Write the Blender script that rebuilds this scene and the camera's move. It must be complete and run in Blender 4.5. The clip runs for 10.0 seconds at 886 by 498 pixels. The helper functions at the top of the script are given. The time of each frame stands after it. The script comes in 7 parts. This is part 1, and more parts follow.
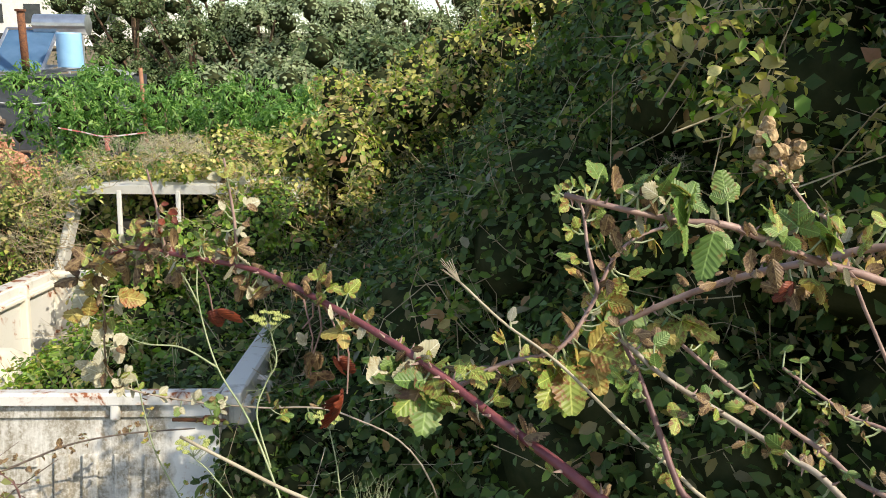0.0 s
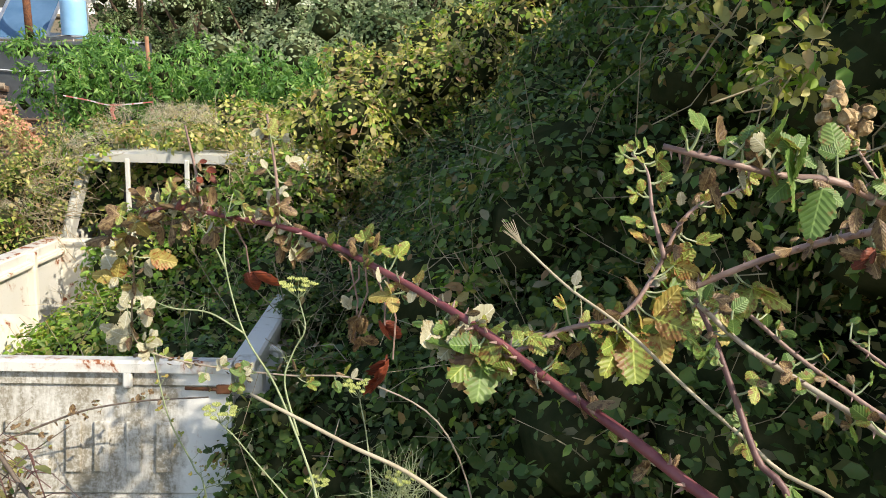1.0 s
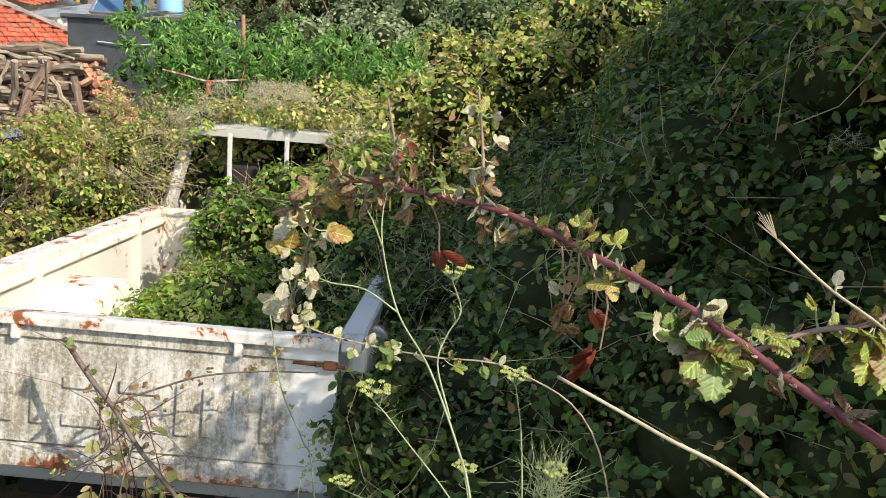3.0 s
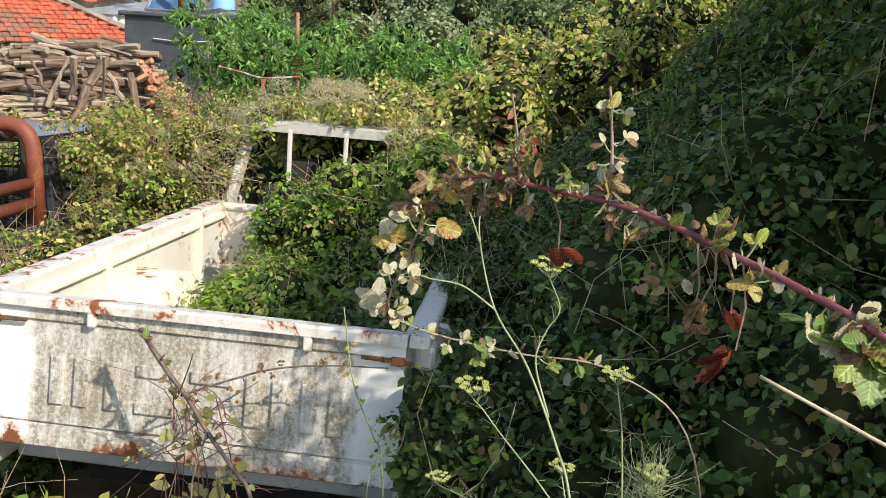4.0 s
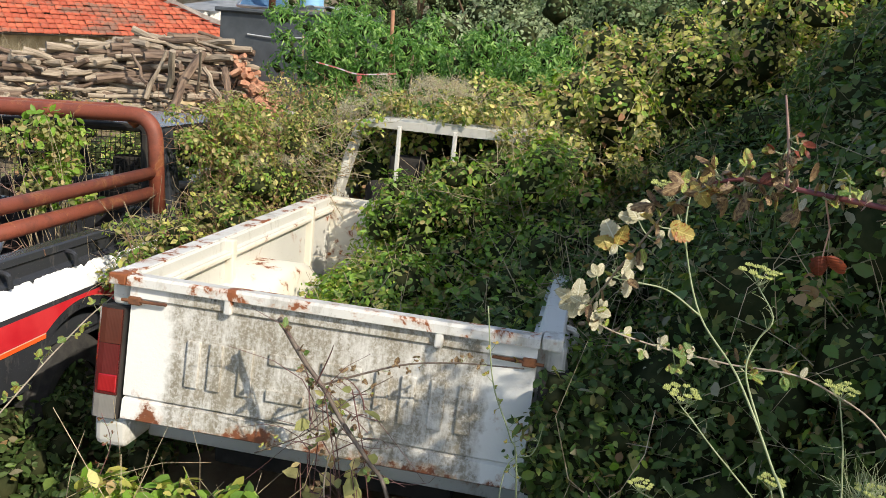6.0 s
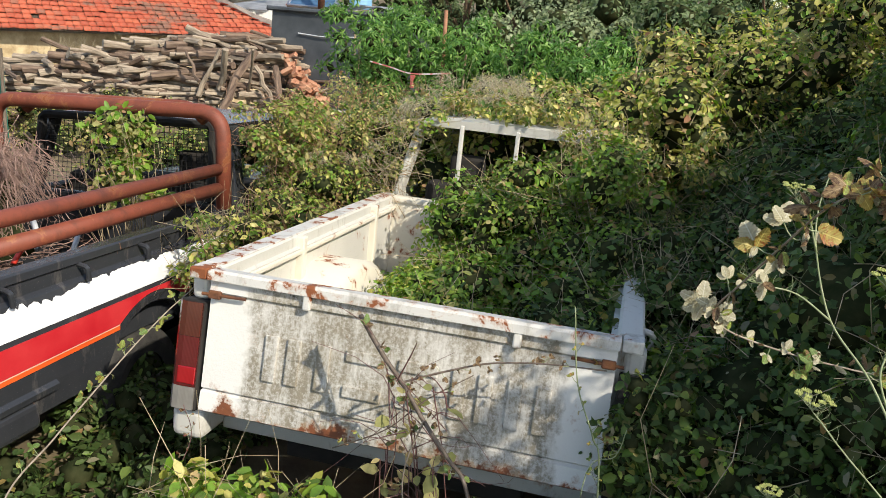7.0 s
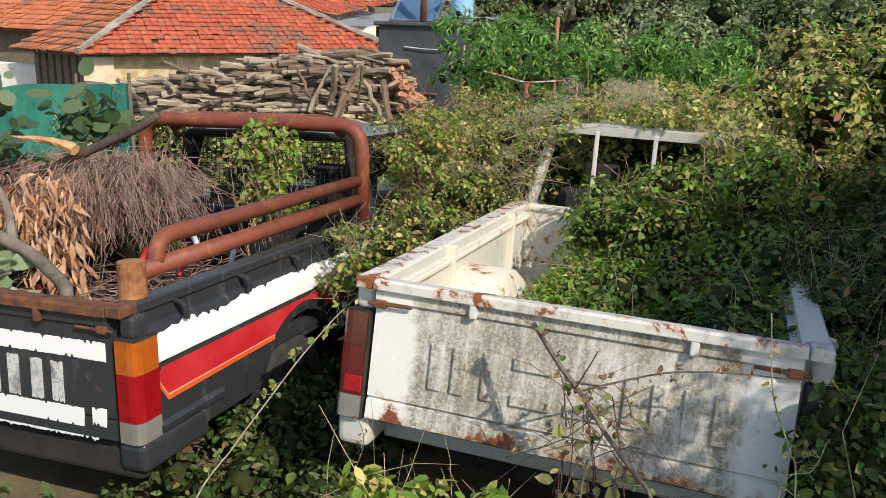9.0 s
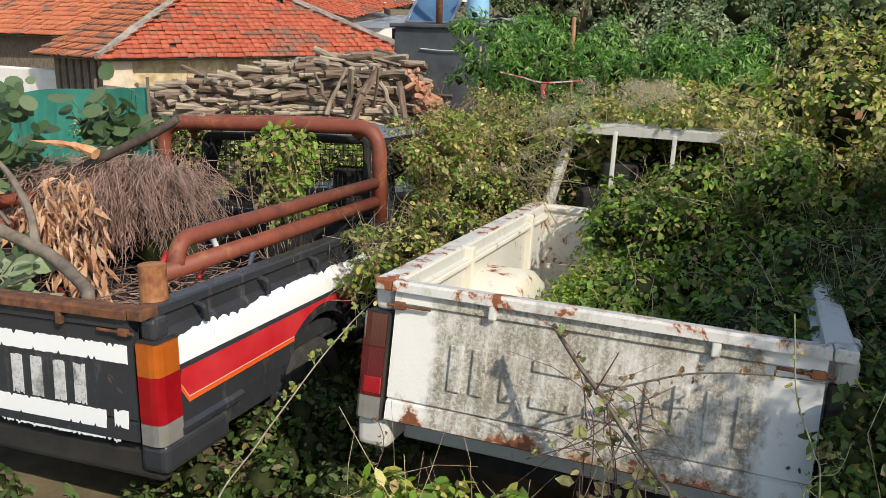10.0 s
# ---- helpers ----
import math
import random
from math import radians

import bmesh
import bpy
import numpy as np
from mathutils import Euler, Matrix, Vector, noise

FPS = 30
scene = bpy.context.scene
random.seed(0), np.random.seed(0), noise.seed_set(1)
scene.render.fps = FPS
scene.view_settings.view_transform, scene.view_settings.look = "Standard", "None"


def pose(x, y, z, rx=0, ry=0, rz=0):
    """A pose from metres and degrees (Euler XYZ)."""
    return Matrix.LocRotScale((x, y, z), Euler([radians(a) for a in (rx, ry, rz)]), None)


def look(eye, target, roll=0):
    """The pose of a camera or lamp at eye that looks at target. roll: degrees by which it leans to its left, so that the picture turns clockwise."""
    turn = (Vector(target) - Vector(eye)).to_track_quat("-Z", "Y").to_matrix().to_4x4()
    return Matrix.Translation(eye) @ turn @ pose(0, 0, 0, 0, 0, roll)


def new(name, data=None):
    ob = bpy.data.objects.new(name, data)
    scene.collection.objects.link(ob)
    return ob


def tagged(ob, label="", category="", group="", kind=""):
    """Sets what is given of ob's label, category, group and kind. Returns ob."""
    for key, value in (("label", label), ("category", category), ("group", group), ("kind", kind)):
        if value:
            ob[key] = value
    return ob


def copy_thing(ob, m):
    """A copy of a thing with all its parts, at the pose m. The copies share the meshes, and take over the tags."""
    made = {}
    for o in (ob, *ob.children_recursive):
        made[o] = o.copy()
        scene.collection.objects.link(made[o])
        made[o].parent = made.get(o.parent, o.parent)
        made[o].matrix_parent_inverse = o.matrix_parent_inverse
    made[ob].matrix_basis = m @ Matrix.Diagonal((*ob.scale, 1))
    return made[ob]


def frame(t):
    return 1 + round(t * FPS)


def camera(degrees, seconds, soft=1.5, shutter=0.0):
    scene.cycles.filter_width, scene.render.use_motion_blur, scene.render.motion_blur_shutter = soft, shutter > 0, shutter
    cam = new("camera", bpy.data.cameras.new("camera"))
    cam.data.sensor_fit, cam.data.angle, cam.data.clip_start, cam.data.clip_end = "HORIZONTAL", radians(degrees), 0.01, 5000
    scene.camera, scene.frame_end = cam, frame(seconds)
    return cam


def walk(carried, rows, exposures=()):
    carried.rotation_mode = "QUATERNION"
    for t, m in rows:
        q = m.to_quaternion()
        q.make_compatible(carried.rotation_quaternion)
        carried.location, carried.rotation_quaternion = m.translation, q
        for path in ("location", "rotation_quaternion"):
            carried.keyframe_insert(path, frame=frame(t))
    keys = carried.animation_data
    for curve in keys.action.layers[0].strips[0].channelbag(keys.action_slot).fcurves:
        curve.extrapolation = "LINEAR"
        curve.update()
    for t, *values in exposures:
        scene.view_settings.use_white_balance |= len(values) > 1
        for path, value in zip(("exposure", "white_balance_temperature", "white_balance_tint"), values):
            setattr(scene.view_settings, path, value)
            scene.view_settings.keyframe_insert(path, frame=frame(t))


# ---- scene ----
cam = camera(56.84, 10.0, soft=0.6)
ROWS = [
    (0.0, (1.3595, -2.3824, 2.1403), (1.4397, -0.435, 1.6916), 0.63),
    (0.5, (1.3364, -2.3748, 2.1278), (1.4244, -0.4334, 1.6553), 0.99),
    (1.0, (1.3081, -2.3566, 2.1178), (1.3877, -0.4223, 1.6158), 1.73),
    (1.5, (1.2744, -2.3553, 2.114), (1.3327, -0.4245, 1.5957), 2.54),
    (2.0, (1.2378, -2.3451, 2.1111), (1.2561, -0.4151, 1.5867), 3.17),
    (2.5, (1.1996, -2.3388, 2.1055), (1.1708, -0.4101, 1.5769), 3.72),
    (4.0, (1.0658, -2.3429, 2.0882), (0.8884, -0.4264, 1.5446), 4.17),
    (4.5, (1.0188, -2.3503, 2.0863), (0.7986, -0.4394, 1.5386), 4.34),
    (5.0, (0.9714, -2.3546, 2.0872), (0.7128, -0.4492, 1.5369), 4.37),
    (5.5, (0.9144, -2.3553, 2.0777), (0.6176, -0.4561, 1.5253), 4.56),
    (7.0, (0.7169, -2.3967, 2.0545), (0.2883, -0.5266, 1.4895), 5.08),
    (7.5, (0.6492, -2.4102, 2.0446), (0.1781, -0.5485, 1.4862), 4.67),
    (8.0, (0.5752, -2.4315, 2.0392), (0.0455, -0.583, 1.4893), 3.83),
    (8.5, (0.5176, -2.4421, 2.0316), (-0.0801, -0.6143, 1.4821), 2.97),
    (9.0, (0.4764, -2.4556, 2.0273), (-0.1723, -0.6473, 1.4709), 2.38),
    (9.5, (0.4688, -2.457, 2.0276), (-0.2088, -0.6601, 1.4693), 2.01),
    (10.0, (0.4684, -2.4566, 2.0269), (-0.2185, -0.662, 1.4723), 1.76),
]
walk(cam, [(t, look(e, g, r)) for t, e, g, r in ROWS], exposures=[(0.0, 0.32, 7300, 10), (2.0, 0.43, 7260, 10), (5.0, 0.19, 7130, 10), (7.5, 0.04, 7060, 10), (10.0, -0.15, 7000, 10)])

# ---- light ----
SUN_EL, SUN_AZ = radians(40), radians(56)
SUN_DIR = Vector((math.cos(SUN_EL) * math.sin(SUN_AZ), -math.cos(SUN_EL) * math.cos(SUN_AZ), math.sin(SUN_EL)))
world = bpy.data.worlds.new("world")
scene.world = world
world.use_nodes = True
sky = world.node_tree.nodes.new("ShaderNodeTexSky")
sky.sky_type, sky.sun_disc = "NISHITA", False
sky.sun_elevation, sky.sun_rotation = SUN_EL, math.atan2(SUN_DIR.x, SUN_DIR.y)
sky.air_density, sky.dust_density = 1.0, 1.0
back = world.node_tree.nodes["Background"]
world.node_tree.links.new(sky.outputs[0], back.inputs[0])
back.inputs[1].default_value = 0.21
sun_data = bpy.data.lights.new("sun", "SUN")
sun_data.energy, sun_data.angle, sun_data.color = 5.0, radians(0.5), (1.0, 0.95, 0.86)
sun = new("sun", sun_data)
sun.matrix_world = look(SUN_DIR * 30, (0, 0, 0))


# ---- materials ----
def nodes_of(name):
    m = bpy.data.materials.new(name)
    m.use_nodes = True
    nt = m.node_tree
    return m, nt, nt.nodes["Principled BSDF"]


def ramp(nt, src, stops):
    r = nt.nodes.new("ShaderNodeValToRGB")
    el = r.color_ramp.elements
    while len(el) < len(stops):
        el.new(0.5)
    for e, (p, c) in zip(el, stops):
        e.position = p
        e.color = (*c, 1) if len(c) == 3 else c
    nt.links.new(src, r.inputs[0])
    return r.outputs[0]


def noise_tex(nt, scale, detail=5.0, rough=0.6, coord="Object", stretch=None, dist=0.0):
    tc = nt.nodes.new("ShaderNodeTexCoord")
    src = tc.outputs[coord]
    if stretch:
        mp = nt.nodes.new("ShaderNodeMapping")
        mp.inputs["Scale"].default_value = stretch
        nt.links.new(src, mp.inputs[0])
        src = mp.outputs[0]
    n = nt.nodes.new("ShaderNodeTexNoise")
    n.inputs["Scale"].default_value, n.inputs["Detail"].default_value = scale, detail
    n.inputs["Roughness"].default_value, n.inputs["Distortion"].default_value = rough, dist
    nt.links.new(src, n.inputs["Vector"])
    return n.outputs["Fac"]


def mix(nt, fac, a, b):
    m = nt.nodes.new("ShaderNodeMix")
    m.data_type = "RGBA"
    for sock, v in ((m.inputs[0], fac), (m.inputs[6], a), (m.inputs[7], b)):
        if isinstance(v, tuple):
            sock.default_value = (*v, 1)
        elif isinstance(v, float):
            sock.default_value = v
        else:
            nt.links.new(v, sock)
    return m.outputs[2]


def bump(nt, bs, height, strength, distance=0.01):
    b = nt.nodes.new("ShaderNodeBump")
    b.inputs["Strength"].default_value, b.inputs["Distance"].default_value = strength, distance
    nt.links.new(height, b.inputs["Height"])
    nt.links.new(b.outputs[0], bs.inputs["Normal"])


def grey(v):
    return (v, v, v)


def plain(name, c1, c2, scale=8.0, rough=0.6, metal=0.0, bump_s=0.2, bump_scale=60.0, stretch=None, lo=0.35, hi=0.65):
    m, nt, bs = nodes_of(name)
    n = noise_tex(nt, scale, stretch=stretch)
    nt.links.new(ramp(nt, n, [(lo, c1), (hi, c2)]), bs.inputs["Base Color"])
    bs.inputs["Roughness"].default_value, bs.inputs["Metallic"].default_value = rough, metal
    if bump_s:
        bump(nt, bs, noise_tex(nt, bump_scale, stretch=stretch), bump_s, 0.004)
    return m


def painted(name, paint, paint2, rust_at=0.64, grime=(0.20, 0.17, 0.12), grime_at=0.62, rough=0.45, scale=5.0, rust_scale=7.0, streak=(1.0, 1.0, 0.35)):
    """Old car paint: two shades, grime in streaks, rust in spots."""
    m, nt, bs = nodes_of(name)
    base = mix(nt, noise_tex(nt, scale), paint, paint2)
    g = ramp(nt, noise_tex(nt, 9.0, 8.0, 0.7, stretch=streak), [(grime_at - 0.06, grey(0)), (grime_at + 0.1, grey(0.75))])
    base = mix(nt, g, base, grime)
    fine = ramp(nt, noise_tex(nt, 110.0, 4.0, 0.7), [(grime_at, grey(0)), (grime_at + 0.08, grey(0.5))])
    base = mix(nt, fine, base, grime)
    rn = noise_tex(nt, rust_scale, 9.0, 0.68, dist=0.4)
    rmask = ramp(nt, rn, [(rust_at, grey(0)), (rust_at + 0.025, grey(1))])
    halo = ramp(nt, rn, [(rust_at - 0.05, grey(0)), (rust_at, grey(0.45))])
    base = mix(nt, halo, base, (0.36, 0.16, 0.06))
    rust = mix(nt, noise_tex(nt, 60.0), (0.16, 0.045, 0.018), (0.30, 0.10, 0.035))
    nt.links.new(mix(nt, rmask, base, rust), bs.inputs["Base Color"])
    rr = nt.nodes.new("ShaderNodeMapRange")
    nt.links.new(rmask, rr.inputs[0])
    rr.inputs[3].default_value, rr.inputs[4].default_value = rough, 0.9
    nt.links.new(rr.outputs[0], bs.inputs["Roughness"])
    bump(nt, bs, rn, 0.25, 0.006)
    return m


def leafy(name, stops, rough=0.5, trans=0.35, spec=0.4):
    """Leaf colours, one per leaf, with a vein-scale mottle and light let through."""
    m, nt, bs = nodes_of(name)
    geo = nt.nodes.new("ShaderNodeNewGeometry")
    c = ramp(nt, geo.outputs["Random Per Island"], stops)
    c = mix(nt, ramp(nt, noise_tex(nt, 90.0, 3.0), [(0.5, grey(0)), (0.75, grey(0.35))]), c, (0.13, 0.10, 0.03))
    nt.links.new(c, bs.inputs["Base Color"])
    bs.inputs["Roughness"].default_value = rough
    bs.inputs["Specular IOR Level"].default_value = spec
    tr = nt.nodes.new("ShaderNodeBsdfTranslucent")
    hs = nt.nodes.new("ShaderNodeHueSaturation")
    hs.inputs["Saturation"].default_value, hs.inputs["Value"].default_value = 1.15, 1.5
    nt.links.new(c, hs.inputs["Color"])
    nt.links.new(hs.outputs[0], tr.inputs[0])
    ms = nt.nodes.new("ShaderNodeMixShader")
    ms.inputs[0].default_value = trans
    nt.links.new(bs.outputs[0], ms.inputs[1])
    nt.links.new(tr.outputs[0], ms.inputs[2])
    nt.links.new(ms.outputs[0], nt.nodes["Material Output"].inputs[0])
    return m


M = {}
M["white"] = painted("white_car_paint", (0.62, 0.61, 0.57), (0.54, 0.53, 0.48), rust_at=0.645, grime_at=0.63)


def gate_paint():
    """White paint under streaky grey lichen in the middle of the panel, rust along the foot."""
    m, nt, bs = nodes_of("lichened_white_paint")
    tc = nt.nodes.new("ShaderNodeTexCoord")
    sep = nt.nodes.new("ShaderNodeSeparateXYZ")
    nt.links.new(tc.outputs["Object"], sep.inputs[0])

    def rng(src, a, b, lo, hi):
        r = nt.nodes.new("ShaderNodeMapRange")
        nt.links.new(src, r.inputs[0])
        for i, v in enumerate((a, b, lo, hi)):
            r.inputs[i + 1].default_value = v
        return r.outputs[0]

    def op(kind, a, b):
        n = nt.nodes.new("ShaderNodeMath")
        n.operation = kind
        for i, v in enumerate((a, b)):
            if isinstance(v, float):
                n.inputs[i].default_value = v
            else:
                nt.links.new(v, n.inputs[i])
        return n.outputs[0]

    ax = op("ABSOLUTE", sep.outputs["X"], 0.0)
    wob = op("MULTIPLY", noise_tex(nt, 14.0, 6.0), 0.16)
    middle = rng(op("ADD", ax, wob), 0.60, 0.64, 1.0, 0.0)
    white = mix(nt, noise_tex(nt, 6.0), (0.76, 0.75, 0.72), (0.66, 0.65, 0.61))
    streak = ramp(nt, noise_tex(nt, 16.0, 9.0, 0.75, stretch=(1.5, 1.0, 0.30)), [(0.36, grey(0.12)), (0.55, grey(1.0))])
    speck = ramp(nt, noise_tex(nt, 75.0, 6.0, 0.75), [(0.38, grey(0.25)), (0.56, grey(1.0))])
    lich = op("MULTIPLY", op("MULTIPLY", streak, speck), middle)
    patch = ramp(nt, noise_tex(nt, 5.0, 7.0, 0.65), [(0.42, grey(0.06)), (0.60, grey(0.42))])
    lich = op("ADD", op("MULTIPLY", lich, 0.86), op("MULTIPLY", middle, patch))
    base = mix(nt, lich, white, mix(nt, noise_tex(nt, 20.0), (0.16, 0.14, 0.105), (0.31, 0.275, 0.205)))
    black = ramp(nt, noise_tex(nt, 34.0, 5.0, 0.6), [(0.68, grey(0)), (0.71, grey(0.85))])
    base = mix(nt, op("MULTIPLY", black, middle), base, (0.045, 0.04, 0.035))
    foot = rng(sep.outputs["Z"], 0.575, 0.66, 0.20, 0.0)
    rn = op("ADD", noise_tex(nt, 7.0, 9.0, 0.7), foot)
    rm = ramp(nt, rn, [(0.66, grey(0)), (0.69, grey(1))])
    halo = ramp(nt, rn, [(0.60, grey(0)), (0.66, grey(0.5))])
    base = mix(nt, halo, base, (0.34, 0.17, 0.07))
    base = mix(nt, rm, base, mix(nt, noise_tex(nt, 50.0), (0.10, 0.03, 0.014), (0.26, 0.085, 0.03)))
    nt.links.new(base, bs.inputs["Base Color"])
    bs.inputs["Roughness"].default_value = 0.65
    bump(nt, bs, noise_tex(nt, 70.0, 5.0), 0.35, 0.003)
    return m


M["gate"] = gate_paint()
M["lip"] = painted("rust_bitten_white_paint", (0.64, 0.63, 0.60), (0.55, 0.54, 0.50), rust_at=0.552, grime_at=0.60, rust_scale=9.0)
M["cream"] = painted("cream_white_paint", (0.72, 0.69, 0.60), (0.66, 0.61, 0.50), rust_at=0.612, grime_at=0.70, grime=(0.40, 0.27, 0.13))
M["black"] = painted("faded_black_paint", (0.022, 0.024, 0.028), (0.045, 0.048, 0.055), rust_at=0.70, grime=(0.14, 0.13, 0.12), grime_at=0.63, rough=0.26)
M["rust"] = painted("rusty_red_tube", (0.17, 0.042, 0.023), (0.25, 0.064, 0.034), rust_at=0.60, grime=(0.10, 0.032, 0.02), grime_at=0.56, rough=0.62, scale=12.0, streak=None)
M["rust_orange"] = plain("orange_rust", (0.17, 0.05, 0.022), (0.40, 0.19, 0.075), 14.0, 0.9, 0.0, 0.5, 90.0)
M["rust_dark"] = plain("dark_rust", (0.07, 0.03, 0.02), (0.19, 0.075, 0.03), 25.0, 0.9, 0.0, 0.6, 90.0)
M["stripe_white"] = painted("flaking_white_paint", (0.84, 0.84, 0.84), (0.80, 0.81, 0.82), rust_at=0.82, grime=(0.10, 0.10, 0.105), grime_at=0.84, rough=0.35)
M["stripe_red"] = plain("faded_red_stripe", (0.50, 0.016, 0.025), (0.60, 0.04, 0.045), 5.0, 0.35, 0, 0.05)
M["stripe_orange"] = plain("orange_stripe", (0.75, 0.10, 0.02), (0.80, 0.14, 0.03), 5.0, 0.35, 0, 0.05)
M["stripe_pale"] = plain("pale_pink_line", (0.62, 0.40, 0.30), (0.70, 0.52, 0.40), 5.0, 0.4, 0, 0.05)
M["rubber"] = plain("old_tyre_rubber", (0.018, 0.018, 0.018), (0.05, 0.047, 0.042), 14.0, 0.85, 0, 0.4, 80.0)
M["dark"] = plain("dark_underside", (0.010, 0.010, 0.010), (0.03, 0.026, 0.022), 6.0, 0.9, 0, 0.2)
M["steel"] = plain("dull_steel", (0.30, 0.30, 0.30), (0.45, 0.44, 0.42), 12.0, 0.4, 0.8, 0.1)


def lens(name, col, rough=0.15):
    m, nt, bs = nodes_of(name)
    n = noise_tex(nt, 14.0)
    nt.links.new(ramp(nt, n, [(0.35, tuple(c * 0.8 for c in col)), (0.7, col)]), bs.inputs["Base Color"])
    bs.inputs["Roughness"].default_value = rough
    bs.inputs["Coat Weight"].default_value = 0.5
    w = nt.nodes.new("ShaderNodeTexWave")
    w.inputs["Scale"].default_value = 60.0
    tc = nt.nodes.new("ShaderNodeTexCoord")
    nt.links.new(tc.outputs["Object"], w.inputs[0])
    bump(nt, bs, w.outputs["Fac"], 0.15, 0.002)
    return m


M["lens_red"] = lens("red_lamp_lens", (0.33, 0.008, 0.013))
M["lens_orange"] = lens("orange_lamp_lens", (0.46, 0.11, 0.015))
M["lens_clear"] = lens("milky_clear_lens", (0.24, 0.23, 0.21))
M["lens_dark"] = lens("dark_red_lamp_lens", (0.10, 0.008, 0.009), 0.2)
M["lens_brown"] = lens("browned_orange_lens", (0.085, 0.016, 0.009), 0.2)


# ---- shaping helpers ----
def part(name, bm, material, parent=None, label="", smooth=False):
    me = bpy.data.meshes.new(name)
    bm.to_mesh(me)
    bm.free()
    if smooth:
        me.polygons.foreach_set("use_smooth", [True] * len(me.polygons))
    if material is not None:
        me.materials.append(material)
    ob = new(name, me)
    ob.parent = parent
    if label:
        ob["label"] = label
    return ob


def share(name, me, parent, m, label=""):
    ob = new(name, me)
    ob.parent = parent
    ob.matrix_basis = m
    if label:
        ob["label"] = label
    return ob


def empty(name, m, label, category, group="", kind=""):
    ob = new(name)
    ob.matrix_basis = m
    ob.empty_display_size = 0.1
    return tagged(ob, label, category, group, kind)


def box(bm, x0, x1, y0, y1, z0, z1, bev=0.0, seg=2):
    made = bmesh.ops.create_cube(bm, size=1.0, matrix=Matrix.Translation(((x0 + x1) / 2, (y0 + y1) / 2, (z0 + z1) / 2)) @ Matrix.Diagonal((abs(x1 - x0), abs(y1 - y0), abs(z1 - z0), 1)))
    if bev:
        es = list({e for v in made["verts"] for e in v.link_edges})
        bmesh.ops.bevel(bm, geom=es, offset=bev, segments=seg, affect="EDGES", profile=0.5)
    return bm


def cube(x0, x1, y0, y1, z0, z1, bev=0.0, seg=2):
    return box(bmesh.new(), x0, x1, y0, y1, z0, z1, bev, seg)


def extrude(profile, axis, a, b, closed=True, bm=None):
    """A closed profile of 2D points drawn along an axis from a to b."""
    bm = bm or bmesh.new()

    def at(p, s):
        u, v = p
        return {"x": (s, u, v), "y": (u, s, v), "z": (u, v, s)}[axis]

    lo = [bm.verts.new(at(p, a)) for p in profile]
    hi = [bm.verts.new(at(p, b)) for p in profile]
    n = len(profile)
    for i in range(n if closed else n - 1):
        bm.faces.new((lo[i], lo[(i + 1) % n], hi[(i + 1) % n], hi[i]))
    if closed:
        bm.faces.new(lo[::-1])
        bm.faces.new(hi)
    bmesh.ops.recalc_face_normals(bm, faces=bm.faces)
    return bm


def smooth_path(pts, n):
    """Catmull-Rom through the points, n steps a span."""
    P = [Vector(p) for p in pts]
    P = [2 * P[0] - P[1]] + P + [2 * P[-1] - P[-2]]
    out = []
    for i in range(1, len(P) - 2):
        p0, p1, p2, p3 = P[i - 1 : i + 3]
        for k in range(n):
            t = k / n
            out.append(0.5 * (2 * p1 + (p2 - p0) * t + (2 * p0 - 5 * p1 + 4 * p2 - p3) * t * t + (3 * p1 - p0 - 3 * p2 + p3) * t ** 3))
    out.append(P[-2])
    return out


def tube(bm, path, r0, r1=None, sides=8, wob=0.0, rng=None, caps=True):
    r1 = r0 if r1 is None else r1
    rings, n = [], len(path)
    side = None
    for i, p in enumerate(path):
        d = (path[min(i + 1, n - 1)] - path[max(i - 1, 0)]).normalized()
        if side is None:
            side = d.orthogonal().normalized()
        side = (side - d * side.dot(d)).normalized()
        up = d.cross(side)
        r = r0 + (r1 - r0) * i / max(n - 1, 1)
        ring = []
        for k in range(sides):
            a = 2 * math.pi * k / sides
            rr = r * (1 + (rng.uniform(-wob, wob) if wob and rng else 0))
            ring.append(bm.verts.new(p + rr * (math.cos(a) * side + math.sin(a) * up)))
        rings.append(ring)
    for a, b in zip(rings, rings[1:]):
        for k in range(sides):
            bm.faces.new((a[k], a[(k + 1) % sides], b[(k + 1) % sides], b[k]))
    if caps:
        bm.faces.new(rings[0][::-1])
        bm.faces.new(rings[-1])
    return bm


def round_path(pts, r, n=6):
    """A polyline whose inner corners are rounded with radius r."""
    P = [Vector(p) for p in pts]
    out = [P[0]]
    for a, b, c in zip(P, P[1:], P[2:]):
        u, v = (a - b).normalized(), (c - b).normalized()
        s, e = b + u * r, b + v * r
        for k in range(n + 1):
            t = k / n
            out.append((1 - t) ** 2 * s + 2 * t * (1 - t) * b + t * t * e)
    out.append(P[-1])
    return out


# ---- foliage helpers ----
LEAF6 = (np.array([(0, 0, 0), (0.28, 0.27, 0.07), (0.68, 0.24, 0.06), (1, 0, -0.04), (0.68, -0.24, 0.06), (0.28, -0.27, 0.07), (0.5, 0, -0.01)]),
         np.array([(0, 6, 1), (1, 6, 2), (2, 6, 3), (3, 6, 4), (4, 6, 5), (5, 6, 0)]))
LEAF4 = (np.array([(0, 0, -0.02), (0.26, 0.25, 0.07), (0.66, 0.23, 0.06), (1, 0, -0.06), (0.66, -0.23, 0.06), (0.26, -0.25, 0.07)]), np.array([(0, 3, 2), (0, 2, 1), (0, 4, 3), (0, 5, 4)]))
